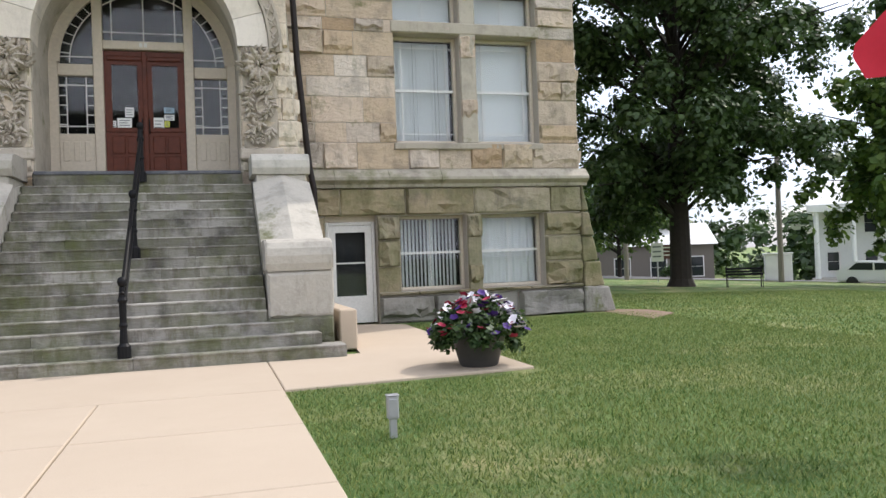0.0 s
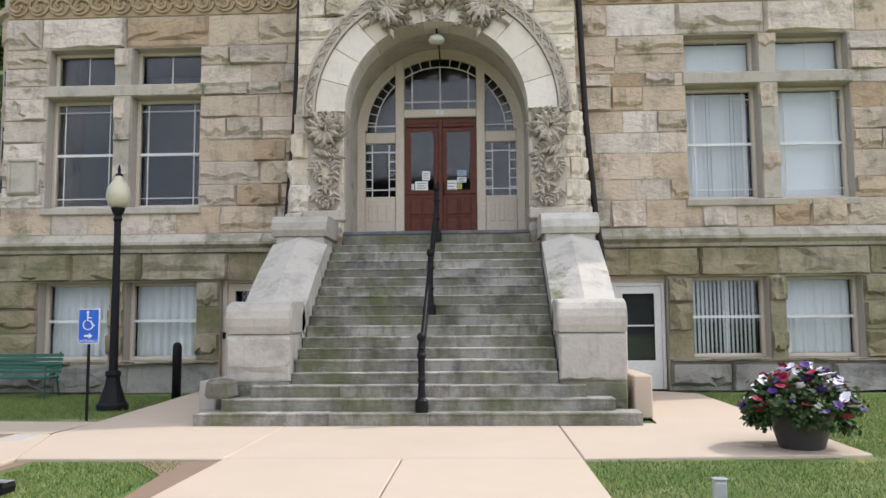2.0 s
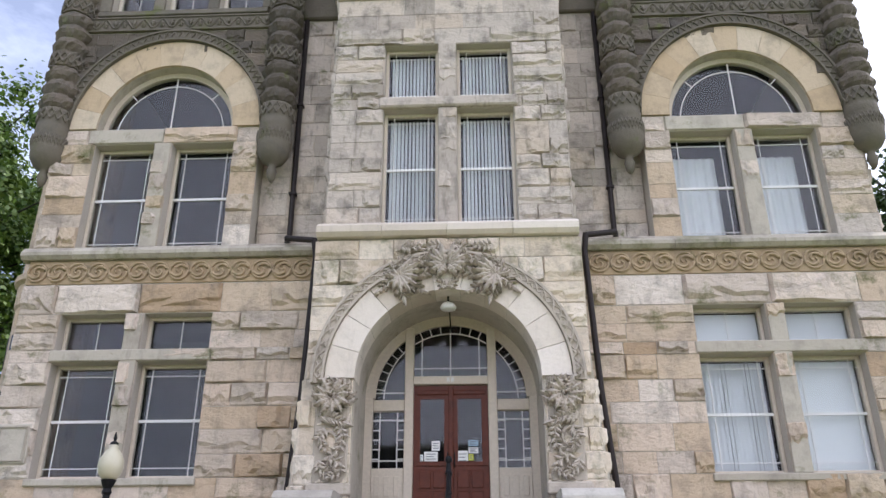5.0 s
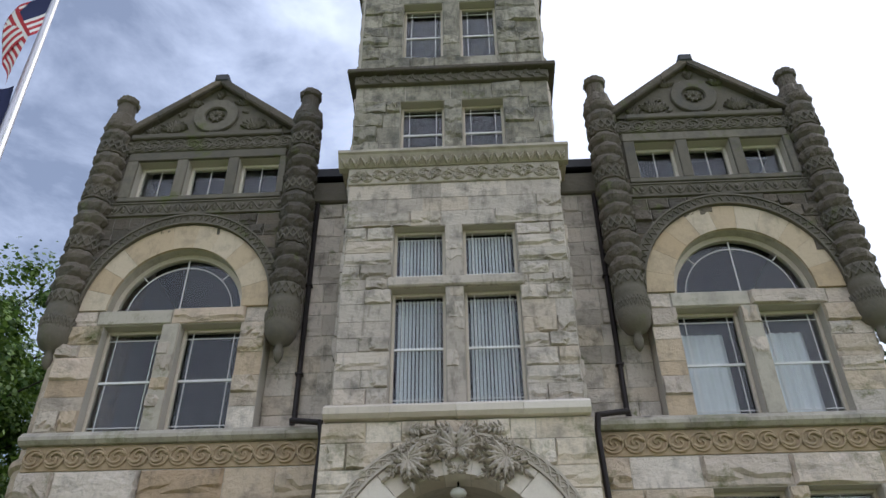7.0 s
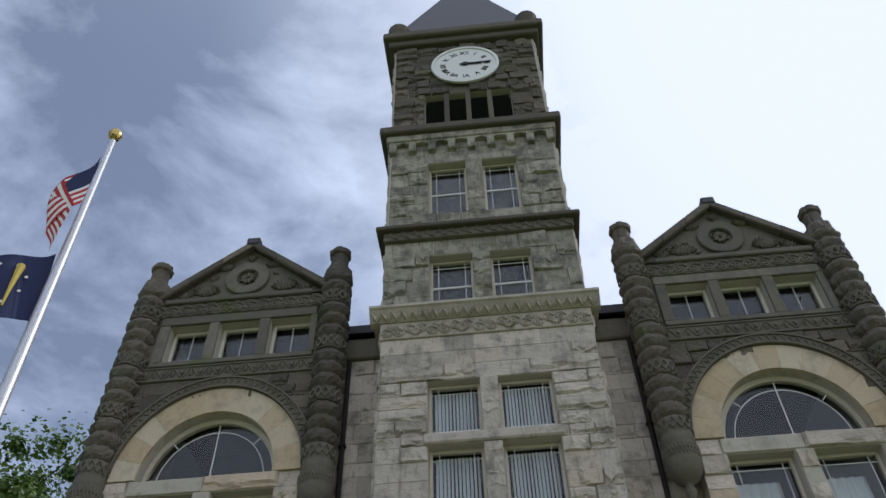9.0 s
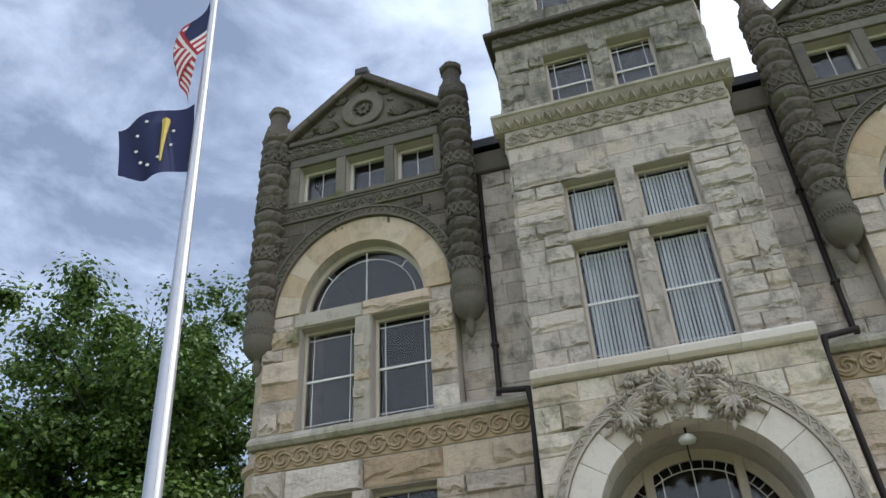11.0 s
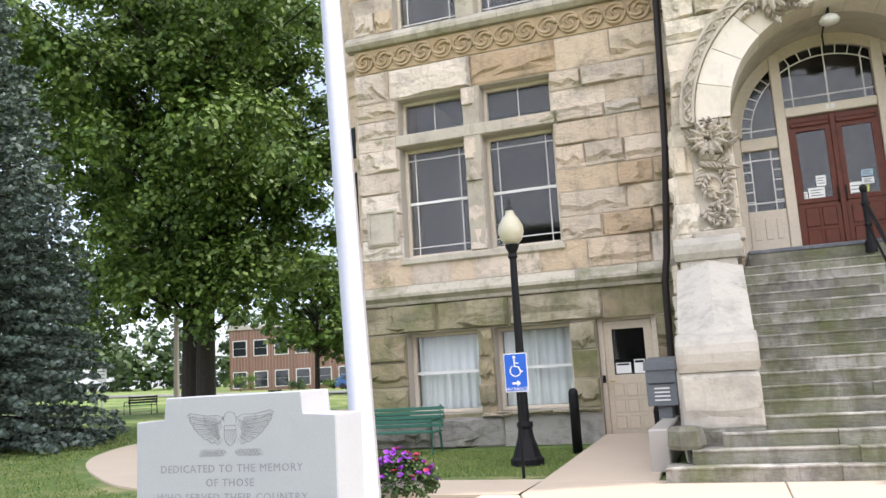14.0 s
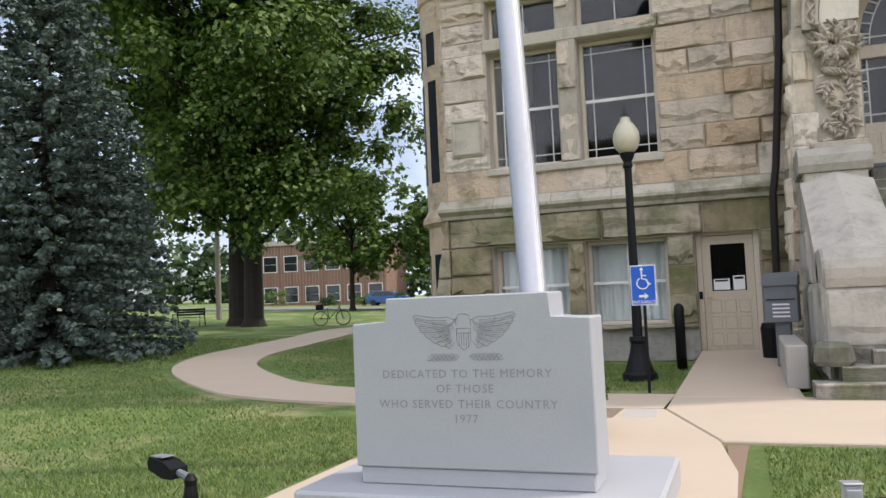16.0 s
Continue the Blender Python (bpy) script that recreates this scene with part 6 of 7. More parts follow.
part("symbol", tube(wheel, 0.009, 6), M_WHITE, face, "white wheel arc", at=pose(-0.005, -0.012, 0))
part("symbol", lathe([(0.0, -0.006), (0.022, -0.004), (0.022, 0.0)], 12), M_WHITE, face, at=pose(-0.015, -0.012, 1.625, 90, 0, 0))
arrow = prism([(-0.06, 1.285), (0.01, 1.285), (0.01, 1.315), (0.065, 1.27), (0.01, 1.225), (0.01, 1.255), (-0.06, 1.255)], "y", -0.012, -0.009)
part("arrow", arrow, M_WHITE, face)
part("lettering", letters("ENTRANCE", 0.062, 0.001), M_WHITE, face, at=pose(0, -0.011, 1.19, 90, 0, 0))

lamp = thing("street_lamp", "black cast-iron lamp post with a cream acorn globe", "street lamp", (-5.93, 14.4, -0.03))
base = part("base", lathe([(0.26, 0), (0.26, 0.10), (0.22, 0.14), (0.20, 0.2), (0.13, 0.42), (0.11, 0.55), (0.13, 0.60), (0.12, 0.66)], 16), M_IRON, lamp)
part("post", lathe([(0.075, 0.62), (0.07, 1.5), (0.06, 2.6), (0.055, 3.2), (0.08, 3.24), (0.06, 3.3), (0.10, 3.38), (0.12, 3.44)], 14), M_IRON, lamp)
M_GLOBE = plain("cream_globe", (0.50, 0.465, 0.34), 0.3, grain=0.03, relief=0)
globe = part("globe", lathe([(0.10, 3.44), (0.17, 3.52), (0.205, 3.64), (0.19, 3.76), (0.13, 3.87), (0.075, 3.93), (0.07, 4.0)], 22), M_GLOBE, lamp, smooth=True)
part("finial", lathe([(0.075, 3.99), (0.06, 4.03), (0.02, 4.06), (0.03, 4.10), (0.008, 4.2)], 12), M_IRON, globe)

bench = thing("park_bench", "green slatted park bench against the wall", "bench", (-9.0, 16.75, -0.03))
for k in range(5):
    part("seat_slat", box(-0.85, 0.85, -0.36 + 0.09 * k, -0.29 + 0.09 * k, 0.40, 0.43, 0.006), M_GREEN, bench)
for k in range(5):
    part("back_slat", box(-0.85, 0.85, 0.12 + 0.018 * k, 0.145 + 0.018 * k, 0.48 + 0.08 * k, 0.545 + 0.08 * k, 0.006), M_GREEN, bench)
for x in (-0.78, 0.78):
    part("leg", tube([(x, -0.36, 0), (x, -0.34, 0.4), (x, 0.1, 0.4), (x, 0.22, 0.9)], 0.022), M_GREEN, bench)
    part("leg", tube([(x, 0.2, 0), (x, 0.1, 0.4)], 0.022), M_GREEN, bench)
    part("armrest", tube([(x, -0.34, 0.4), (x, -0.36, 0.62), (x, 0.15, 0.64)], 0.02), M_GREEN, bench)


# ---------------- monument, flagpole and flags ----------------
def monument():
    m = thing("memorial_stone", "pale grey granite memorial with stepped shoulders and incised eagle", "monument", (-5.97, 6.63, 0))
    part("footing", box(-1.09, 1.11, -0.24, 1.13, -0.03, 0.19, 0.02), M_GRANITE, m)
    part("die_base", box(-0.74, 0.74, 0.02, 0.36, 0.19, 0.30, 0.01), M_GRANITE, m)
    body = prism([(-0.76, 0.30), (0.76, 0.30), (0.76, 1.19), (0.52, 1.19), (0.52, 1.345), (-0.52, 1.345), (-0.52, 1.19), (-0.76, 1.19)], "y", 0.0, 0.38)
    edges = [e for e in body.edges]
    bmesh.ops.bevel(body, geom=edges, offset=0.008, segments=1, affect="EDGES")
    part("die", body, M_GRANITE, m)
    for text, z, size in (("DEDICATED TO THE MEMORY", 0.870, 0.071), ("OF THOSE", 0.780, 0.071), ("WHO SERVED THEIR COUNTRY", 0.688, 0.071), ("1977", 0.600, 0.071)):
        part("inscription", letters(text, size, 0.0008, 1.14), M_INCISED, m, "incised " + text, at=pose(-0.02, -0.0015, z, 90, 0, 0))
    eagle = bmesh.new()
    line = 0.0018
    for s in (-1, 1):
        top = [(0.05, 1.195), (0.10, 1.215), (0.17, 1.212), (0.24, 1.222), (0.315, 1.235)]
        tube([(s * x, 0, z) for x, z in top], line, 4, eagle)
        tips = [(0.318, 1.205), (0.300, 1.165), (0.272, 1.125), (0.236, 1.088), (0.192, 1.058), (0.145, 1.035), (0.10, 1.025)]
        roots = [(0.13, 1.17), (0.125, 1.15), (0.115, 1.13), (0.105, 1.11), (0.09, 1.09), (0.075, 1.075), (0.06, 1.06)]
        last = (0.315, 1.235)
        for (tx, tz), (rx, rz) in zip(tips, roots):
            tube([(s * last[0], 0, last[1]), (s * (tx + 0.012), 0, tz + 0.012), (s * tx, 0, tz), (s * (tx - 0.02), 0, tz + 0.004), (s * (0.5 * (tx + rx)), 0, 0.5 * (tz + rz) - 0.004), (s * rx, 0, rz)], line, 4, eagle)
            last = (tx - 0.012, tz + 0.002)
        for k in range(15):                         # shafts between the feathers, and the covert rows
            f = k / 14
            out = Vector((0.325 - 0.02 * f - 0.20 * f ** 1.7, 1.222 - 0.185 * f ** 0.8))
            root = Vector((0.075 + 0.03 * (1 - f), 1.195 - 0.115 * f))
            mid = root.lerp(out, 0.55) + Vector((0.0, -0.012))
            tube([(s * q.x, 0, q.y) for q in (root, mid, out)], line * 0.75, 4, eagle)
            near = root.lerp(out, 0.42)
            tube([(s * (near.x - 0.006), 0, near.y + 0.009), (s * (near.x + 0.008), 0, near.y - 0.004), (s * (near.x - 0.002), 0, near.y - 0.01)], line * 0.8, 4, eagle)
        for k in range(6):
            tube([(s * (0.06 + 0.013 * k), 0, 1.19 - 0.006 * k), (s * (0.075 + 0.014 * k), 0, 1.165 - 0.008 * k), (s * (0.062 + 0.008 * k), 0, 1.14 - 0.01 * k)], line, 4, eagle)
        for k in range(7):
            x = s * (0.035 + 0.026 * k)
            tube([(x, 0, 0.975), (x + s * 0.022, 0, 0.992 + 0.004 * (k % 2)), (x + s * 0.045, 0, 0.975), (x + s * 0.022, 0, 0.966), (x, 0, 0.975)], line, 4, eagle)
            tube([(x + s * 0.012, 0, 0.962), (x + s * 0.035, 0, 0.952 - 0.004 * (k % 2)), (x + s * 0.055, 0, 0.962)], line, 4, eagle)
    tube([(-0.045, 0, 1.165), (-0.05, 0, 1.20), (-0.03, 0, 1.228), (0.005, 0, 1.234), (0.036, 0, 1.222), (0.046, 0, 1.195), (0.045, 0, 1.165)], line, 4, eagle)
    tube([(-0.03, 0, 1.205), (-0.055, 0, 1.2), (-0.06, 0, 1.185), (-0.04, 0, 1.188)], line, 4, eagle)
    tube([(-0.045, 0, 1.145), (-0.045, 0, 1.07), (-0.03, 0, 1.035), (0.0, 0, 1.015), (0.03, 0, 1.035), (0.045, 0, 1.07), (0.045, 0, 1.145), (-0.045, 0, 1.145)], line, 4, eagle)
    for k in range(5):
        tube([(-0.03 + 0.015 * k, 0, 1.115), (-0.03 + 0.015 * k, 0, 1.035)], line * 0.8, 4, eagle)
    tube([(-0.045, 0, 1.117), (0.045, 0, 1.117)], line, 4, eagle)
    part("incised_eagle", eagle, M_INCISED, m, "incised outline of a spread eagle with shield", at=pose(-0.01, -0.0015, 0))


monument()

POLE = (-6.06, 8.9)
pole = thing("flagpole", "tapered brushed aluminium flagpole with a gold ball", "flagpole", (*POLE, 0.0))
pole.matrix_basis = pose(*POLE, 0.0, 0, -2.2, 0)
part("shaft", lathe([(0.17, 0), (0.17, 0.06), (0.122, 0.1), (0.116, 2.6), (0.112, 2.62), (0.094, 6.6), (0.09, 6.62), (0.05, 13.3), (0.03, 13.35)], 20), M_STEEL, pole, smooth=True)
part("ball", lathe([(0.02, 13.32), (0.085, 13.38), (0.12, 13.48), (0.085, 13.58), (0.01, 13.64)], 16), M_BRASS, pole, smooth=True)
part("halyard", tube([(0.06, -0.06, 13.2), (0.09, -0.1, 6.0), (0.12, -0.1, 1.2)], 0.006, 5), M_PAPER, pole)
M_RED = plain("flag_red", (0.42, 0.02, 0.03), 0.8, grain=0.05)
M_FWHITE = plain("flag_white", (0.72, 0.70, 0.68), 0.8, grain=0.04)
M_NAVY = plain("flag_navy", (0.008, 0.014, 0.07), 0.8, grain=0.05)


def striped_flag():
    """A limp national flag hanging in folds down the pole."""
    f = thing("striped_flag", "limp red and white striped flag with a navy canton", "flag", (POLE[0], POLE[1], 0))
    nu, nv = 30, 13

    def at(u, v):
        z = 12.75 - 1.25 * v - 1.35 * u
        drop = min(1.0, max(0.0, (12.8 - z) / 2.75))
        fold = 1.9 * u
        side = abs((fold % 2.0) - 1.0)
        wide = 0.08 + 0.36 * math.sin(math.pi * drop) ** 0.8 + 0.04 * math.sin(5 * v)
        return (-0.0384 * z - 0.02 - wide * (1 - side) * (1.0 if u > 0.02 else 0.0), -0.09 - 0.07 * fold + 0.05 * math.sin(8 * u + 3 * v), z)

    for mat, name, keep in ((M_RED, "red_stripe", lambda i, j: j % 2 == 0 and not (i < 12 and j < 7)), (M_FWHITE, "white_stripe", lambda i, j: j % 2 == 1 and not (i < 12 and j < 7)), (M_NAVY, "canton", lambda i, j: i < 12 and j < 7)):
        bm, seen = bmesh.new(), {}
        for i in range(nu):
            for j in range(nv):
                if keep(i, j):
                    q = [seen.get(k) or seen.setdefault(k, bm.verts.new(at(k[0] / nu, k[1] / nv))) for k in ((i, j), (i + 1, j), (i + 1, j + 1), (i, j + 1))]
                    bm.faces.new(q)
        part(name, bm, mat, f, smooth=True)


def state_flag():
    f = thing("blue_flag", "wind-lifted navy blue flag with gold torch and stars", "flag", (POLE[0], POLE[1], 0))
    bm = bmesh.new()

    def at(u, v):
        z = 10.35 - 1.3 * v - 0.5 * u + 0.22 * u * v + 0.06 * math.sin(6 * u + 2 * v)
        return (-0.0384 * z - 0.06 - (0.98 - 0.25 * v) * u, -0.08 - 0.4 * u + 0.09 * math.sin(8 * u + 1.8 * v), z)

    g = [[bm.verts.new(at(i / 20, j / 12)) for j in range(13)] for i in range(21)]
    for p, q in zip(g, g[1:]):
        for j in range(12):
            bm.faces.new((p[j], q[j], q[j + 1], p[j + 1]))
    cloth = part("cloth", bm, M_NAVY, f, smooth=True)
    rnd = random.Random(2)
    for k in range(9):
        a = radians(40 * k)
        p = Vector(at(0.5 + 0.26 * math.cos(a), 0.5 + 0.33 * math.sin(a))) + Vector((0.01, -0.03, 0))
        part("star", lathe([(0.0, 0), (0.028, 0.002), (0.0, 0.006)], 5, caps=False), M_FWHITE, cloth, at=pose(*p, 90, 0, 25))
    p = [Vector(at(0.34, v)) + Vector((0.01, -0.035, 0)) for v in (0.22, 0.4, 0.6, 0.85)]
    part("torch", tube(p, [0.06, 0.04, 0.028, 0.015], 6), plain("flag_gold", (0.55, 0.40, 0.06), 0.7), cloth)


striped_flag()
state_flag()


# ---------------- plants ----------------
def leaf_cloud(name, centres, count, size, mat, parent, seed, droop=0.0, spread=0.6):
    """Very many small bent leaves round the given (x, y, z, radius) clumps, as one mesh."""
    rng = np.random.default_rng(seed)
    cs = np.array(centres)
    pick = rng.integers(0, len(cs), count)
    d = rng.normal(size=(count, 3))
    d /= np.linalg.norm(d, axis=1)[:, None]
    rad = cs[pick, 3] * np.minimum(np.abs(rng.normal(0.15, spread, count)) + 0.15, 1.3)
    pos = cs[pick, :3] + d * rad[:, None] * np.array([1, 1, 0.8])
    n = 0.40 * rng.normal(size=(count, 3)) + d * 0.85 + np.array([0, 0, 0.6])
    n /= np.linalg.norm(n, axis=1)[:, None]
    a = np.cross(n, rng.normal(size=(count, 3)) + np.array([0, 0, 0.2 - droop]))
    a /= np.linalg.norm(a, axis=1)[:, None]
    b = np.cross(n, a)
    s = size * rng.uniform(0.6, 1.3, count)[:, None]
    v = np.stack([pos - a * s * 0.5, pos + b * s * 0.42, pos + a * s * 0.6, pos - b * s * 0.42], 1).reshape(-1, 3)
    me = bpy.data.meshes.new(name)
    me.vertices.add(4 * count)
    me.vertices.foreach_set("co", v.astype(np.float32).ravel())
    me.loops.add(4 * count)
    me.loops.foreach_set("vertex_index", np.arange(4 * count, dtype=np.int32))
    me.polygons.add(count)
    me.polygons.foreach_set("loop_start", np.arange(0, 4 * count, 4, dtype=np.int32))
    me.update(calc_edges=True)
    me.materials.append(mat)
    return part(name, me, mat, parent)


def broadleaf(x, y, z, height, radius, trunk, mat, seed, label, leaves=26000, leaf=0.3, clear=0.22, flat=1.0):
    rnd = random.Random(seed)
    t = thing("maple_tree", label, "tree", (x, y, z))
    bm = tube([(0, 0, -0.3), (0.02, 0, 0.4), (0.05, 0.02, height * clear), (0.1, 0.1, height * 0.5), (0.0, 0.0, height * 0.85)], [trunk * 0.85, trunk * 0.52, trunk * 0.46, trunk * 0.28, 0.05], 12)
    clumps = []
    for k in range(64):
        zz = height * rnd.uniform(clear + 0.05, 0.9)
        h = (zz / height - clear) / (1 - clear)
        reach = radius * flat * math.sqrt(max(0.05, 1 - (2 * h - 0.85) ** 2 * 0.75)) * rnd.uniform(0.5, 1.0)
        a = 2.399963 * k + rnd.uniform(-0.3, 0.3)
        tip = Vector((reach * math.cos(a), reach * math.sin(a), zz + 0.06 * height * rnd.random()))
        root = Vector((0.05, 0.02, max(height * clear * 0.9, zz * 0.72)))
        mid = root.lerp(tip, 0.5) + Vector((0, 0, 0.05 * height))
        tube([root, mid, tip], [trunk * 0.13, trunk * 0.07, 0.02], 6, bm)
        for c in (tip, root.lerp(tip, 0.7), mid):
            for _ in range(2):
                o = Vector((rnd.gauss(0, 1), rnd.gauss(0, 1), rnd.gauss(0, 0.7))) * radius * 0.13
                clumps.append((*(c + o), radius * rnd.uniform(0.07, 0.17)))
    clumps += [(rnd.gauss(0, radius * 0.16), rnd.gauss(0, radius * 0.16), height * rnd.uniform(0.82, 0.97), radius * 0.16) for _ in range(7)]
    part("trunk", bm, M_BARK, t)
    leaf_cloud("crown", clumps, leaves, leaf, mat, t, seed)
    return t


broadleaf(-27.2, 34.8, 0.4, 25.5, 10.8, 1.0, M_LEAF, 11, "tall full maple with dense green crown on the lawn", leaves=150000, leaf=0.24, clear=0.16)
broadleaf(-26.0, 34.2, 0.36, 20, 6.2, 0.9, M_LEAF, 12, "tall maple close beside its twin on the lawn", leaves=45000, leaf=0.26, clear=0.18)
broadleaf(21.1, 32.5, -0.4, 22, 7.3, 0.95, M_LEAF_DARK, 13, "large dark-leaved maple shading the lawn", leaves=140000, leaf=0.24, clear=0.13)
broadleaf(33.0, 30.0, -1.0, 12.2, 5.4, 0.6, M_LEAF, 14, "lighter green maple near the street", leaves=26000, leaf=0.34, clear=0.2)
broadleaf(-27.0, 62.0, 0.5, 10, 4.2, 0.35, M_LEAF, 15, "young street tree in front of the brick building", leaves=9000, leaf=0.36, clear=0.25)
broadleaf(-34.0, 60.0, 0.7, 12, 5.0, 0.4, M_LEAF, 16, "distant street tree behind the lawn", leaves=9000, leaf=0.4, clear=0.25)
broadleaf(33.0, 60.0, -1.4, 9, 4.5, 0.35, M_LEAF, 17, "distant street tree across the road", leaves=8000, leaf=0.36, clear=0.3)
broadleaf(44.0, 78.0, -1.8, 13, 7.0, 0.5, M_LEAF_DARK, 18, "distant tree behind the far houses", leaves=9000, leaf=0.5, clear=0.2)
broadleaf(-60.0, 60.0, 1.3, 15, 8.0, 0.5, M_LEAF_DARK, 19, "distant tree at the edge of the square", leaves=9000, leaf=0.5, clear=0.15)


def spruce(x, y, z, height, radius, seed):
    rnd = random.Random(seed)
    t = thing("blue_spruce", "dense blue-green spruce with branches to the ground", "tree", (x, y, z))
    bm = tube([(0, 0, -0.2), (0, 0, height * 0.5), (0, 0, height)], [0.2, 0.12, 0.015], 10)
    clumps = []
    zz = 0.25
    while zz < height - 0.2:
        f = 1 - zz / height
        reach = radius * f ** 0.85
        n = max(5, int(15 * f) + 4)
        for k in range(n):
            a = 2 * math.pi * (k + rnd.random()) / n
            r = reach * rnd.uniform(0.78, 1.08)
            tip = (r * math.cos(a), r * math.sin(a), max(0.12, zz - 0.10 * r + 0.12 * rnd.random()))
            tube([(0, 0, zz + 0.1), (0.5 * tip[0], 0.5 * tip[1], zz - 0.02 * r), tip], [0.04 * f + 0.01, 0.02, 0.006], 4, bm)
            m = max(2, int(r / 0.26))
            for j in range(m):
                q = (j + 1) / m
                if q < 0.3 and m > 4:
                    continue
                clumps.append((tip[0] * q, tip[1] * q, zz + (tip[2] - zz) * q ** 1.5, 0.19 * (1.15 - 0.4 * q)))
        zz += 0.24 + 0.09 * rnd.random()
    part("trunk", bm, M_BARK, t)
    leaf_cloud("needles", clumps, 120000, 0.125, M_NEEDLE, t, seed, droop=0.3, spread=0.42)


spruce(-20.9, 17.6, 0.2, 13.5, 3.6, 21)


def flower_pot(x, y, z, label, size, pot_mat, cols, seed, pot_label):
    t = thing("flower_pot", label, "flower pot", (x, y, z))
    s = size
    tall = 1.0 if s > 0.9 else 1.5
    part("pot", lathe([(0.20 * s, 0.0), (0.215 * s, 0.02), (0.31 * s, 0.33 * s * tall), (0.335 * s, 0.345 * s * tall), (0.335 * s, 0.385 * s * tall), (0.30 * s, 0.385 * s * tall), (0.28 * s, 0.33 * s * tall)], 24), pot_mat, t, pot_label, smooth=True)
    rnd = random.Random(seed)
    cl = []
    up = 0.385 * s * (tall - 1)
    for k in range(60):
        a, r = 2 * math.pi * rnd.random(), 0.52 * s * math.sqrt(rnd.random())
        cl.append((r * math.cos(a), r * math.sin(a), up + s * (0.40 + 0.36 * (1 - (r / (0.55 * s)) ** 2)) * rnd.uniform(0.75, 1.0), 0.10 * s))
    for k in range(34):
        a = 2 * math.pi * rnd.random()
        cl.append((0.46 * s * math.cos(a), 0.46 * s * math.sin(a), up + s * rnd.uniform(0.22, 0.42), 0.09 * s))
    leaf_cloud("foliage", cl, 5200, 0.055 * s, M_LEAF_DARK, t, seed)
    for k, mat in enumerate(cols):
        bm = bmesh.new()
        mid = bm.verts.new((0, 0, -0.016))
        rim = [bm.verts.new(((0.044 + 0.010 * (i % 2)) * s * math.cos(0.628 * i), (0.044 + 0.010 * (i % 2)) * s * math.sin(0.628 * i), 0.006 * (i % 2))) for i in range(10)]
        for i in range(10):
            bm.faces.new((mid, rim[i], rim[(i + 1) % 10]))
        bloom = mesh_of(bm, "petunia", mat)
        for j in range(34):
            a, r = 2 * math.pi * rnd.random(), 0.56 * s * math.sqrt(rnd.random())
            a = a * 0.55 + k * 1.7 if j % 3 else a
            part("petunia", bloom, None, t, at=Matrix.LocRotScale((r * math.cos(a), r * math.sin(a), up + s * (0.36 + 0.45 * (1 - (r / (0.58 * s)) ** 2)) + rnd.uniform(-0.04, 0.05)), Euler((0.5 * math.sin(a) + rnd.uniform(-0.3, 0.9), rnd.uniform(-0.5, 0.5), rnd.random() * 6)), None))


M_PETW = plain("white_petal", (0.80, 0.76, 0.80), 0.7, grain=0.04, relief=0)
M_PETR = plain("crimson_petal", (0.35, 0.012, 0.05), 0.7, grain=0.1, relief=0)
M_PETP = plain("purple_petal", (0.055, 0.012, 0.16), 0.7, grain=0.1, relief=0)
M_PETV = plain("violet_petal", (0.25, 0.03, 0.42), 0.7, grain=0.1, relief=0)
M_POT = plain("dark_bronze_resin", (0.06, 0.058, 0.055), 0.5)
M_POTW = plain("speckled_pale_concrete", (0.55, 0.52, 0.47), 0.85, grain=0.25, scale=80)
flower_pot(3.82, 10.15, 0.0, "dark planter overflowing with white, crimson and purple petunias", 1.12, M_POT, [M_PETW, M_PETR, M_PETP, M_PETW], 31, "dark bronze tapered pot")
flower_pot(-6.02, 9.54, 0.0, "pale concrete planter full of crimson and violet petunias", 0.68, M_POTW, [M_PETR, M_PETV, M_PETV], 32, "speckled pale concrete pot")


def grass_blades(name, areas, seed, per_m2, w=0.0065):
    """Short upright blades over the lawn near the walk."""
    rng = np.random.default_rng(seed)
    pts = []
    for x0, x1, y0, y1 in areas:
        n = int((x1 - x0) * (y1 - y0) * per_m2)
        pts.append(np.stack([rng.uniform(x0, x1, n), rng.uniform(y0, y1, n)], 1))
    p = np.concatenate(pts)
    far = np.full(len(p), 9.0)
    for q0, q1 in zip(PATH_MID, PATH_MID[1:]):
        q0, q1 = np.array(q0), np.array(q1)
        t = np.clip(((p - q0) @ (q1 - q0)) / ((q1 - q0) @ (q1 - q0)), 0, 1)
        far = np.minimum(far, np.linalg.norm(p - (q0 + t[:, None] * (q1 - q0)), axis=1))
    p = p[far > 1.15]
    n = len(p)
    a, h = rng.uniform(0, 6.283, n), rng.uniform(0.02, 0.055, n)
    lean = rng.normal(0, 0.022, (n, 2))
    base = np.array([[ground_z(q[0], q[1]) - 0.037] for q in p])
    low = np.concatenate([p, base], 1)
    off = np.stack([np.cos(a) * w, np.sin(a) * w, np.zeros(n)], 1)
    tip = low + np.concatenate([lean, h[:, None]], 1)
    v = np.stack([low - off, low + off, tip], 1).reshape(-1, 3)
    me = bpy.data.meshes.new(name)
    me.vertices.add(3 * n)
    me.vertices.foreach_set("co", v.astype(np.float32).ravel())
    me.loops.add(3 * n)
    me.loops.foreach_set("vertex_index", np.arange(3 * n, dtype=np.int32))
    me.polygons.add(n)
    me.polygons.foreach_set("loop_start", np.arange(0, 3 * n, 3, dtype=np.int32))
    me.update(calc_edges=True)
    me.materials.append(M_BLADE)
    tagged(part(name, me, M_BLADE), "short green grass blades over the lawn", "grass", kind="stuff")


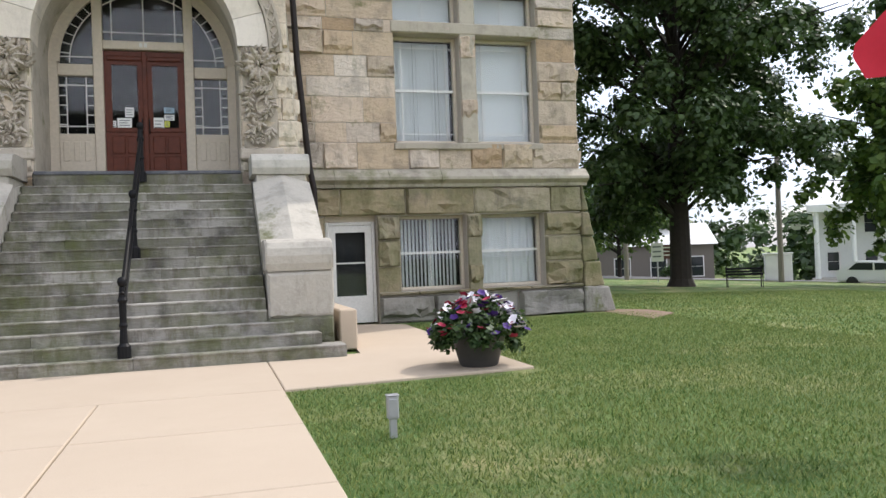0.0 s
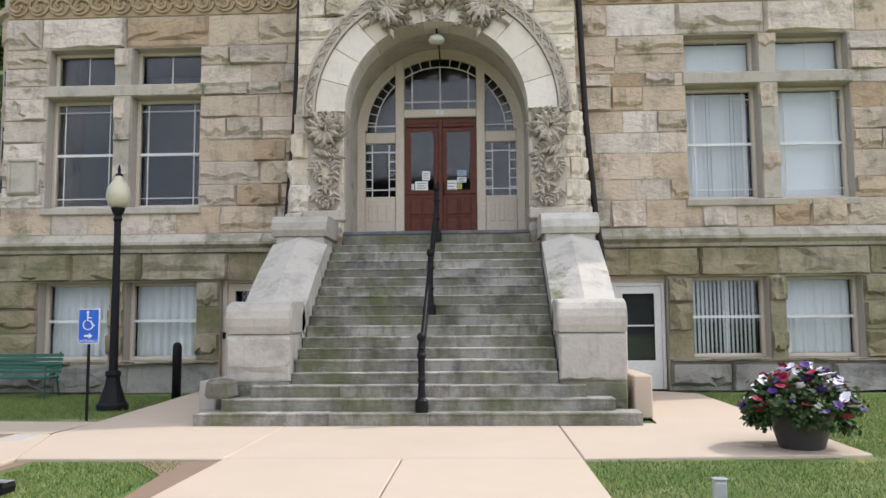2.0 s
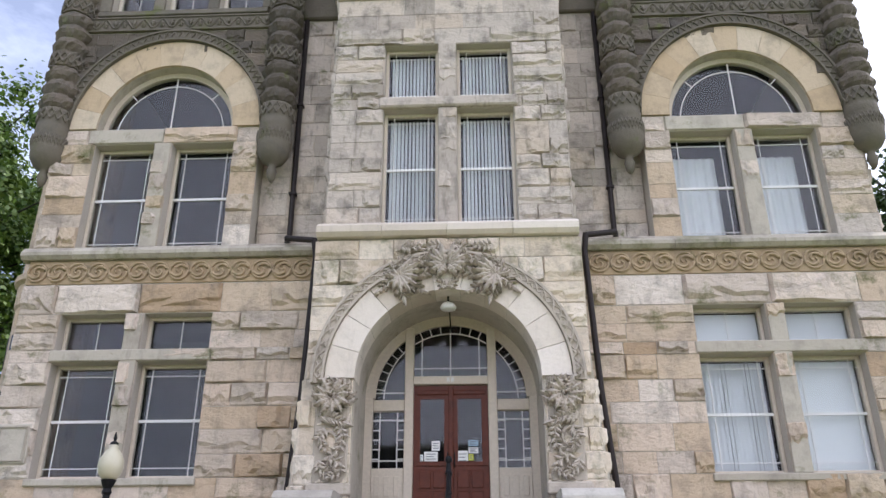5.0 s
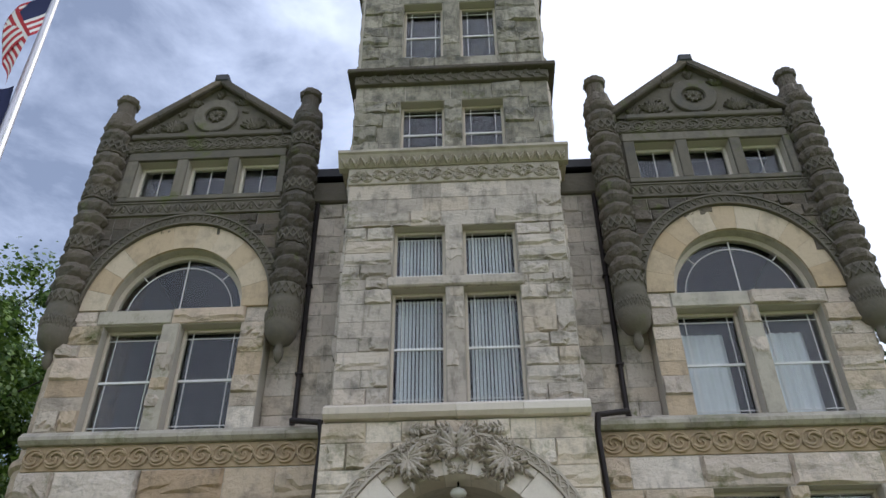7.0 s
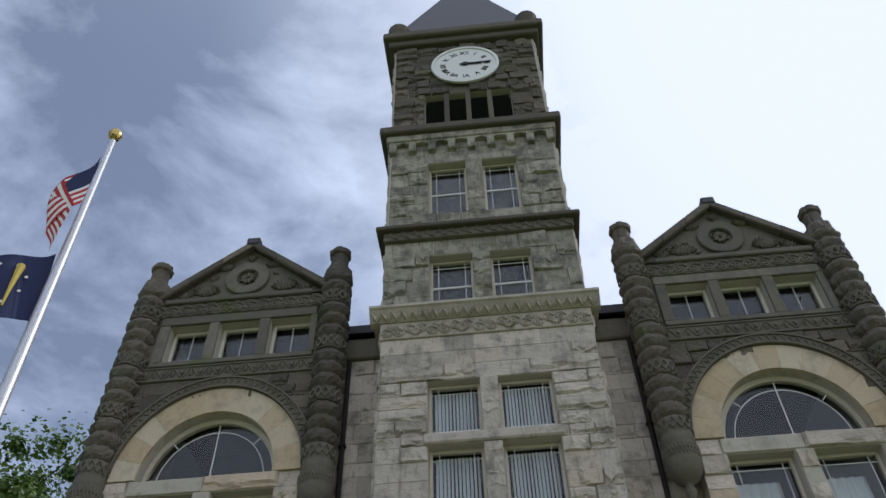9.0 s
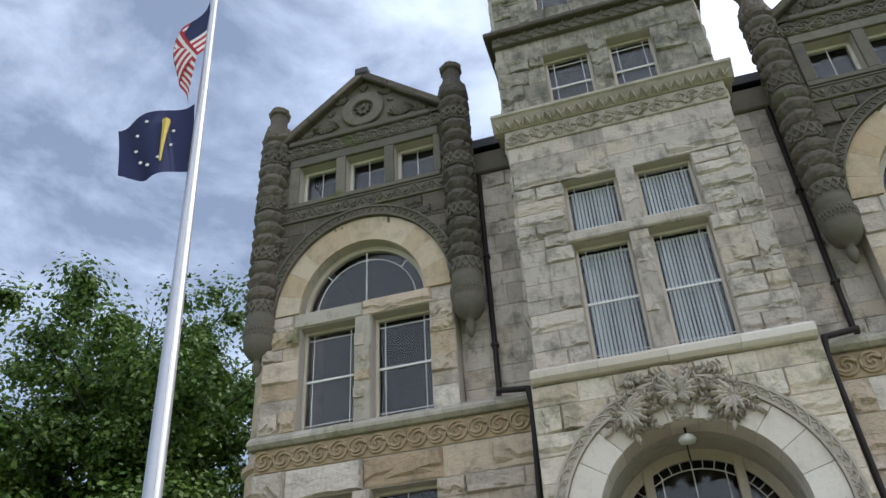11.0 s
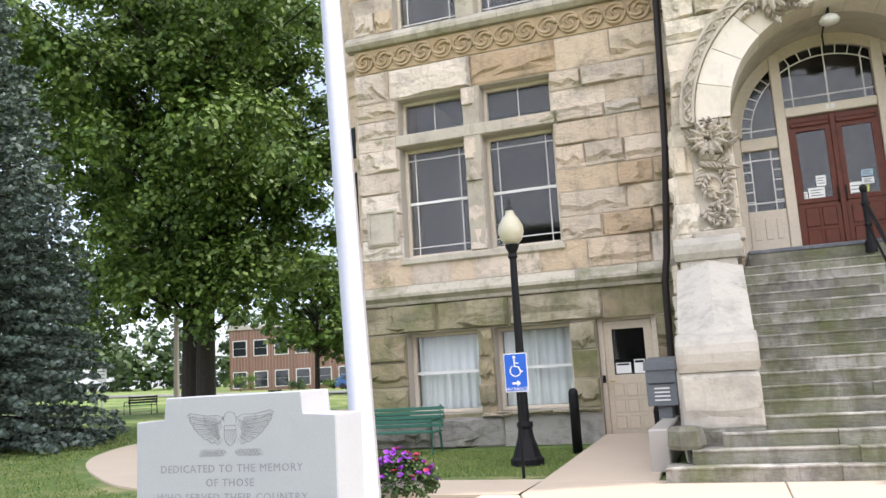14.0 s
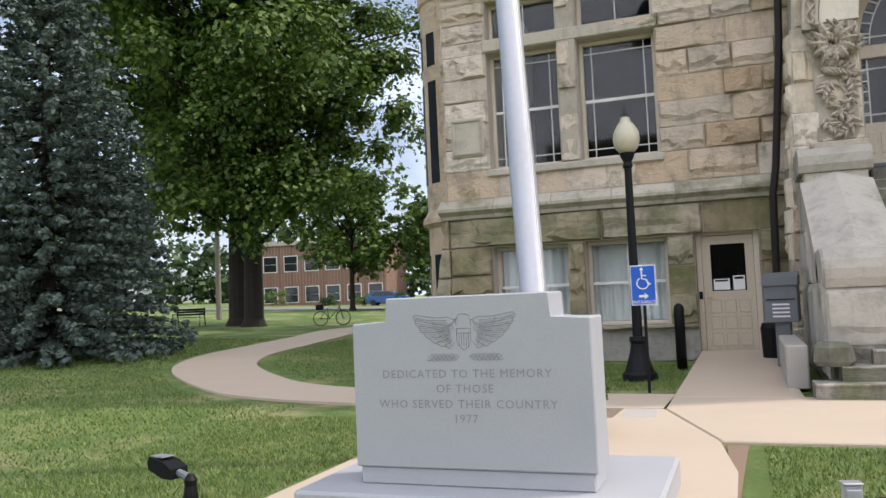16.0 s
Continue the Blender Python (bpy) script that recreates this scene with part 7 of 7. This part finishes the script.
grass_blades("grass", [(1.36, 9.5, 3.5, 9.4), (4.42, 10, 9.4, 17.0), (-4.3, -2.75, 4.5, 9.3), (-10, -7.7, 4.2, 10.6), (-9.8, -5.35, 12.75, 17.0)], 41, 1500)
grass_blades("grass", [(-26, -10, 4.0, 26), (9.5, 24, 4, 26), (-11, -10, 17, 26)], 43, 330, 0.012)


# ---------------- small ground fittings ----------------
def ground_spot(x, y, label, turn=0, z=-0.03):
    t = thing("ground_light", label, "ground light", (x, y, z), turn=turn)
    part("stake", box(-0.028, 0.028, -0.02, 0.02, 0, 0.26, 0.004), M_STEEL, t)
    part("box", box(-0.045, 0.045, -0.032, 0.032, 0.15, 0.33, 0.008), M_STEEL, t)
    part("cover", box(-0.036, 0.036, -0.042, -0.032, 0.17, 0.31, 0.004), M_STEEL, t)
    part("cap", box(-0.05, 0.05, -0.04, 0.04, 0.33, 0.342, 0.004), M_STEEL, t)


ground_spot(1.95, 6.75, "grey metal outlet box on a stake in the grass")
ground_spot(-3.93, 6.62, "grey metal outlet post in the grass beside the walk", 10)


def flood(x, y, turn, label, z=-0.03):
    t = thing("flood_light", label, "flood light", (x, y, z), turn=turn)
    part("stand", lathe([(0.05, 0), (0.05, 0.1), (0.04, 0.16), (0.045, 0.2), (0.02, 0.24)], 12), M_IRON, t)
    part("knuckle", tube([(0, 0, 0.18), (-0.05, 0, 0.22), (-0.14, 0, 0.24)], 0.028, 8), M_GREYBOX, t)
    part("head", prism([(-0.12, 0.20), (-0.12, 0.27), (-0.20, 0.31), (-0.36, 0.34), (-0.38, 0.30), (-0.37, 0.25), (-0.22, 0.20)], "y", -0.07, 0.07), M_IRON, t)
    part("lens", box(-0.378, -0.24, -0.05, 0.05, 0.335, 0.342), M_STEEL, t)


flood(-8.0, 6.62, -14, "black adjustable flood light on the lawn")
flood(-3.72, 7.2, 172, "low black ribbed flood light in the grass", -0.14)


# ---------------- the distance ----------------
def brick_material():
    m, n, l, b = node_material("red_brick", 0.9)
    pos = place_of(n)
    br = n.new("ShaderNodeTexBrick")
    br.inputs["Scale"].default_value = 3.2
    br.inputs["Color1"].default_value, br.inputs["Color2"].default_value, br.inputs["Mortar"].default_value = (0.20, 0.10, 0.07, 1), (0.27, 0.14, 0.10, 1), (0.30, 0.26, 0.22, 1)
    l.new(pos, br.inputs["Vector"])
    l.new(mixer(n, l, "MULTIPLY", 0.5, br.outputs["Color"], mixer(n, l, "MIX", noise_of(n, l, pos, 0.6, 5), (0.6, 0.6, 0.6), (1.0, 1.0, 1.0))), b.inputs["Base Color"])
    return m


M_BRICK = brick_material()
M_SIDING = plain("white_siding", (0.72, 0.72, 0.70), 0.6, grain=0.05, scale=3)
M_CAR = plain("white_car_paint", (0.72, 0.73, 0.74), 0.2, grain=0.01, relief=0)
M_TYRE = plain("black_rubber", (0.02, 0.02, 0.02), 0.8)
M_WDARK = plain("dark_window_glass", (0.02, 0.024, 0.028), 0.08, grain=0.02, relief=0)


def building(name, label, place, turn, width, depth, height, mat, rows, roof="flat", win=(1.0, 1.6), roof_mat=None):
    """A street building: walls, roof and each window with its frame and pane."""
    t = thing(name, label, "building", place, turn=turn)
    part("wall", box(-width / 2, width / 2, 0, depth, -1.5, height), mat, t)
    if roof == "flat":
        part("roof", box(-width / 2 - 0.2, width / 2 + 0.2, -0.2, depth + 0.2, height, height + 0.5, 0.03), roof_mat or M_KERB, t)
    else:
        part("roof", prism([(-0.4, height), (depth + 0.4, height), (depth / 2, height + roof)], "x", -width / 2 - 0.4, width / 2 + 0.4), roof_mat or M_SLATE, t)
    for z, n in rows:
        for k in range(n):
            x = -width / 2 + (k + 0.5) * width / n
            w = part("window", box(x - win[0] / 2 - 0.1, x + win[0] / 2 + 0.1, -0.06, 0.05, z - 0.1, z + win[1] + 0.1), M_WHITE, t)
            part("pane", box(x - win[0] / 2, x + win[0] / 2, -0.075, -0.062, z, z + win[1] * 0.49), M_WDARK, w)
            part("pane", box(x - win[0] / 2, x + win[0] / 2, -0.075, -0.062, z + win[1] * 0.51, z + win[1]), M_WDARK, w)
    return t


building("brick_school", "long two-storey red brick building with white windows", (-50.0, 84.0, 1.0), 12, 15, 12, 7.2, M_BRICK, [(0.6, 6), (4.2, 6)], win=(1.5, 1.7))
building("brick_hall", "tall red brick building beyond the courthouse corner", (-33.0, 96.0, 0.6), 5, 16, 14, 17, M_BRICK, [(2.0, 5), (7.0, 5), (12.0, 5)], win=(1.3, 2.4))
building("low_shop", "low dark building with a pale roof across the street", (36.0, 72.0, -1.9), -25, 24, 12, 3.6, plain("grey_brown_siding", (0.16, 0.14, 0.12), 0.8), [(0.6, 7)], roof=2.2, win=(1.4, 1.8), roof_mat=M_SIDING)
M_SHOP = plain("dark_shop_brick", (0.07, 0.065, 0.06), 0.9)
building("shop_row", "dark brick three-storey shop row across the street", (-12.6, -55.0, 0.0), 180, 24, 12, 17.6, M_SHOP, [(1.0, 7), (6.4, 7), (11.8, 7)], win=(1.4, 2.4))
building("corner_shop", "dark brick corner shop across the street", (10.6, -55.0, 0.0), 180, 21, 12, 13.6, M_SHOP, [(1.0, 6), (5.4, 6), (9.6, 6)], win=(1.3, 2.1))


def white_house():
    h = building("white_house", "white two-storey house with a columned porch", (58.0, 55.0, -2.0), -45, 15, 10, 6.6, M_SIDING, [(0.9, 5), (4.2, 5)], roof=2.6, win=(0.9, 1.6), roof_mat=M_SIDING)
    part("porch_roof", box(-7.8, 7.8, -3.0, 0.1, 6.0, 6.7, 0.05), M_SIDING, h)
    part("porch_floor", box(-7.6, 7.6, -2.9, 0.0, -1.0, 0.3), M_KERB, h)
    for k in range(6):
        part("column", lathe([(0.26, 0.3), (0.22, 0.5), (0.19, 5.7), (0.27, 6.0)], 14), M_SIDING, h, at=pose(-7.1 + 2.84 * k, -2.6, 0))
    part("door", box(-0.6, 0.6, -0.09, 0.0, 0.3, 2.6), M_MAHOGANY, h)
    part("door_hood", prism([(-1.0, 2.8), (1.0, 2.8), (0, 3.6)], "y", -0.7, 0.0), M_SLATE, h)


white_house()


def parked_car(x, y, z, turn, mat, label):
    t = thing("parked_car", label, "car", (x, y, z), turn=turn)
    outline = [(-2.2, 0.32), (2.2, 0.32), (2.28, 0.62), (2.1, 0.88), (1.25, 1.0), (0.55, 1.48), (-1.2, 1.55), (-2.0, 1.12), (-2.25, 0.95)]
    body = prism(outline, "y", -0.88, 0.88)
    bmesh.ops.bevel(body, geom=list(body.edges), offset=0.07, segments=2, affect="EDGES")
    b = part("body", body, mat, t, smooth=False)
    for s in (-1, 1):
        for pts in ([(1.05, 1.02), (0.5, 1.40), (-0.2, 1.43), (-0.2, 1.0)], [(-0.3, 1.0), (-0.3, 1.43), (-1.15, 1.45), (-1.6, 1.05)]):
            part("side_window", prism(pts, "y", min(s * 0.875, s * 0.89), max(s * 0.875, s * 0.89)), M_WDARK, b)
        for wx in (-1.4, 1.4):
            w = part("wheel", lathe([(0.2, -0.11), (0.31, -0.11), (0.33, -0.05), (0.33, 0.05), (0.31, 0.11), (0.2, 0.11)], 20), M_TYRE, t, at=pose(wx, s * 0.80, 0.33, 90, 0, 0))
            part("rim", lathe([(0.2, -0.09), (0.2, 0.09)], 14), M_STEEL, w)
        part("headlight", box(2.05, 2.24, min(s * 0.5, s * 0.8), max(s * 0.5, s * 0.8), 0.64, 0.8, 0.03), M_GLASS, b)
    part("windscreen", prism([(1.22, 1.03), (0.6, 1.46), (0.57, 1.455), (1.19, 1.02)], "y", -0.72, 0.72), M_WDARK, b)


parked_car(38.6, 38.9, -1.32, -48, M_CAR, "white saloon car parked along the street")
parked_car(-40.0, 80.0, 0.82, 10, plain("blue_car_paint", (0.02, 0.10, 0.32), 0.25, grain=0.01, relief=0), "blue car parked by the brick building")


def street(name, p, q, width, rise, label):
    p, q = Vector(p), Vector(q)
    n = (q - p).normalized().cross(Vector((0, 0, 1))) * width / 2
    bm, rows = bmesh.new(), []
    for k in range(41):
        c = p.lerp(q, k / 40)
        rows.append([bm.verts.new((*(c + s * n).to_2d(), ground_z((c + s * n).x, c.y) + rise)) for s in (-1, -0.5, 0, 0.5, 1)])
    for a, b in zip(rows, rows[1:]):
        for i in range(4):
            bm.faces.new((a[i], a[i + 1], b[i + 1], b[i]))
    setting(name, bm, M_ROAD, label, "road")


street("road_east", (20.0, 66.0, 0), (75.0, 5.0, 0), 9.0, 0.03, "sunlit pale asphalt street beside the square")
street("road_north", (-110, 66.0, 0), (60.0, 66.0, 0), 8.0, 0.03, "sunlit pale asphalt street behind the square")


def bicycle(x, y, z, turn):
    b = thing("bicycle", "dark bicycle with a basket parked by the tree", "bicycle", (x, y, z), turn=turn)
    for wx in (-0.52, 0.52):
        ring = [(0.33 * math.cos(2 * math.pi * k / 24), 0, 0.34 + 0.33 * math.sin(2 * math.pi * k / 24)) for k in range(25)]
        w = part("wheel", tube(ring, 0.022, 6), M_TYRE, b, at=pose(wx, 0, 0))
        for k in range(8):
            a = math.pi * k / 8
            part("spoke", tube([(0.32 * math.cos(a), 0, 0.34 + 0.32 * math.sin(a)), (-0.32 * math.cos(a), 0, 0.34 - 0.32 * math.sin(a))], 0.004, 4), M_STEEL, w)
    fr = tube([(-0.52, 0, 0.34), (-0.12, 0, 0.32), (0.36, 0, 0.82), (-0.22, 0, 0.80), (-0.12, 0, 0.32)], 0.02, 6)
    tube([(-0.22, 0, 0.80), (-0.52, 0, 0.34)], 0.015, 6, fr)
    tube([(0.34, 0, 0.95), (0.52, 0, 0.34)], 0.02, 6, fr)
    part("frame", fr, M_IRON, b)
    part("saddle", box(-0.36, -0.10, -0.07, 0.07, 0.92, 0.98, 0.02), M_IRON, b)
    part("handlebar", tube([(0.28, -0.28, 1.05), (0.36, 0, 1.0), (0.28, 0.28, 1.05)], 0.014, 6), M_IRON, b)
    part("basket", box(-0.72, -0.38, -0.16, 0.16, 0.72, 0.98, 0.03), M_IRON, b)


bicycle(-22.3, 35.0, ground_z(-22.3, 35.0) - 0.02, 20)


def far_bench(x, y, turn, label):
    t = thing("iron_bench", label, "bench", (x, y, ground_z(x, y) - 0.03), turn=turn)
    for k in range(4):
        part("seat_slat", box(-0.75, 0.75, -0.3 + 0.11 * k, -0.21 + 0.11 * k, 0.42, 0.45), M_IRON, t)
    for k in range(3):
        part("back_slat", box(-0.75, 0.75, 0.16, 0.19, 0.52 + 0.12 * k, 0.61 + 0.12 * k), M_IRON, t)
    for x2 in (-0.7, 0.7):
        part("leg", tube([(x2, -0.3, 0), (x2, -0.28, 0.6), (x2, 0.2, 0.62), (x2, 0.24, 0.0)], 0.025), M_IRON, t)
        part("leg", tube([(x2, 0.18, 0.4), (x2, 0.2, 0.88)], 0.025), M_IRON, t)


far_bench(-29.5, 34.0, 10, "dark iron bench under the maples")
far_bench(22.6, 30.0, -30, "pale iron bench under the dark maple")
far_bench(15.2, 30.5, -20, "dark iron bench behind the courthouse corner")
for x, y, hgt in ((-34.0, 42.5, 6.5), (-25.5, 58.0, 8.0), (33.0, 40.5, 8.5), (27.0, 48.0, 6.5)):
    u = thing("utility_pole", "grey weathered utility pole by the street", "pole", (x, y, ground_z(x, y) - 0.05))
    part("pole", lathe([(0.17, 0), (0.13, hgt)], 10), plain("weathered_pole", (0.25, 0.22, 0.19), 0.9), u)
M_BROWNSIGN = plain("brown_sign", (0.09, 0.03, 0.02), 0.6)
for x, y, w, h, mat, label in ((28.5, 45.0, 1.6, 0.9, M_BROWNSIGN, "brown wayfinding sign with pale lines on two posts"), (26.0, 42.5, 0.7, 1.1, M_SIDING, "white street sign on a post"), (19.5, 43.0, 0.7, 0.9, M_SIDING, "white notice sign on a post"), (-35.0, 37.5, 0.5, 0.7, M_SIDING, "small white road sign seen from the back")):
    s = thing("street_sign", label, "sign", (x, y, ground_z(x, y) - 0.05), turn=-25 if x > 0 else 20)
    part("post", tube([(0, 0.03, 0), (0, 0.03, 2.4)], 0.04), M_STEEL, s)
    part("panel", box(-w / 2, w / 2, -0.02, 0.02, 2.3 - h, 2.3, 0.01), mat, s)
    for k in range(3):
        part("print_bar", box(-w * 0.38, w * 0.3, -0.026, -0.02, 2.3 - h * (0.25 + 0.26 * k), 2.3 - h * (0.17 + 0.26 * k)), M_PAPER if mat is M_BROWNSIGN else M_GREYBOX, s)
box_ob = thing("white_cabinet", "white utility cabinet on the far verge", "cabinet", (35.3, 43.6, -1.15), turn=-30)
part("cabinet", box(-0.8, 0.8, -0.3, 0.3, 0, 1.9, 0.03), M_SIDING, box_ob)
part("lid", box(-0.86, 0.86, -0.36, 0.36, 1.9, 2.0, 0.02), M_SIDING, box_ob)


def shrub(x, y, s, label, mat, seed):
    t = thing("shrub", label, "shrub", (x, y, ground_z(x, y) - 0.05))
    rnd = random.Random(seed)
    bm = tube([(0, 0, 0), (0.05, 0, 0.5 * s)], [0.05, 0.02], 6)
    part("stem", bm, M_BARK, t)
    leaf_cloud("leaves", [(rnd.gauss(0, 0.4 * s), rnd.gauss(0, 0.4 * s), s * rnd.uniform(0.25, 0.75), 0.3 * s) for _ in range(12)], 1500, 0.16, mat, t, seed)


for k, (x, y, s) in enumerate(((-46.5, 79.0, 1.4), (-42.5, 79.5, 1.3), (-38.8, 80.0, 1.6), (-53, 78, 2.0), (38.0, 60.0, 1.3), (42.0, 57.5, 1.2))):
    shrub(x, y, s, "clipped green shrub before a building", M_LEAF if k % 2 else M_LEAF_DARK, 60 + k)

# belts of trees close the far views
for n, (a0, a1, far, tall, base) in enumerate(((52, 82, 118, 11, -2.2), (104, 150, 125, 13, 2.2), (20, 50, 100, 10, -2.2))):
    rnd = random.Random(70 + n)
    clumps = []
    for k in range(150):
        a = radians(rnd.uniform(a0, a1))
        d = far * rnd.uniform(0.95, 1.15)
        clumps.append((d * math.cos(a), d * math.sin(a), base + tall * rnd.random() ** 1.2 * rnd.uniform(0.5, 1.0), rnd.uniform(1.5, 3.2)))
    belt = leaf_cloud("tree_belt", clumps, 16000, 0.9, M_LEAF_DARK, None, 80 + n)
    tagged(belt, "far belt of dark green street trees", "trees", kind="stuff")

# western corner bay
bay = setting("wall_corner_bay", lathe([(1.0, 0), (1.0, 0.55), (0.92, 0.6), (0.9, 2.9), (1.02, 3.0), (1.02, 3.1), (0.9, 3.3), (0.9, 8.0), (0.95, 8.05), (0.95, 8.55), (1.05, 8.62), (1.05, 8.75), (0.92, 8.9), (0.92, 15.0)], 24, rough=0.02), M_TAN, "rounded corner bay of tan sandstone", "bay")
bay.matrix_basis = pose(-10.15, 19.4, 0)
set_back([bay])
for z0, z1 in ((3.9, 6.2), (6.55, 7.3), (0.7, 2.3)):
    for a in (206, 240):
        part("slit_window", box(0.84, 0.905, -0.13, 0.13, z0, z1), M_WDARK, bay, at=pose(0, 0, 0, 0, 0, a))

# unidentified red shape east of the walk; cloth form and pole are added
ban = thing("red_banner", "bright red unidentified shape, drawn as cloth on an added pole", "banner", (6.05, 6.18, -0.05), turn=-43)
part("pole", tube([(0.92, 0.1, 0), (0.92, 0.1, 3.75)], 0.015, 8), M_STEEL, ban)
bm = bmesh.new()
g = [[bm.verts.new((-0.08 + 0.99 * i / 8 + (0.12 * max(0, 2.5 - j) / 2.5 + 0.1 * max(0, j - 2.5)) * (1 - i / 8), 0.1 + 0.03 * math.sin(i * 0.9 + j * 0.4), 2.86 + 0.85 * j / 8 - 0.02 * (1 - i / 8))) for i in range(9)] for j in range(9)]
for p, q in zip(g, g[1:]):
    for i in range(8):
        bm.faces.new((p[i], p[i + 1], q[i + 1], q[i]))
part("cloth", bm, plain("bright_red_cloth", (0.62, 0.012, 0.035), 0.7, grain=0.05), ban, smooth=True)
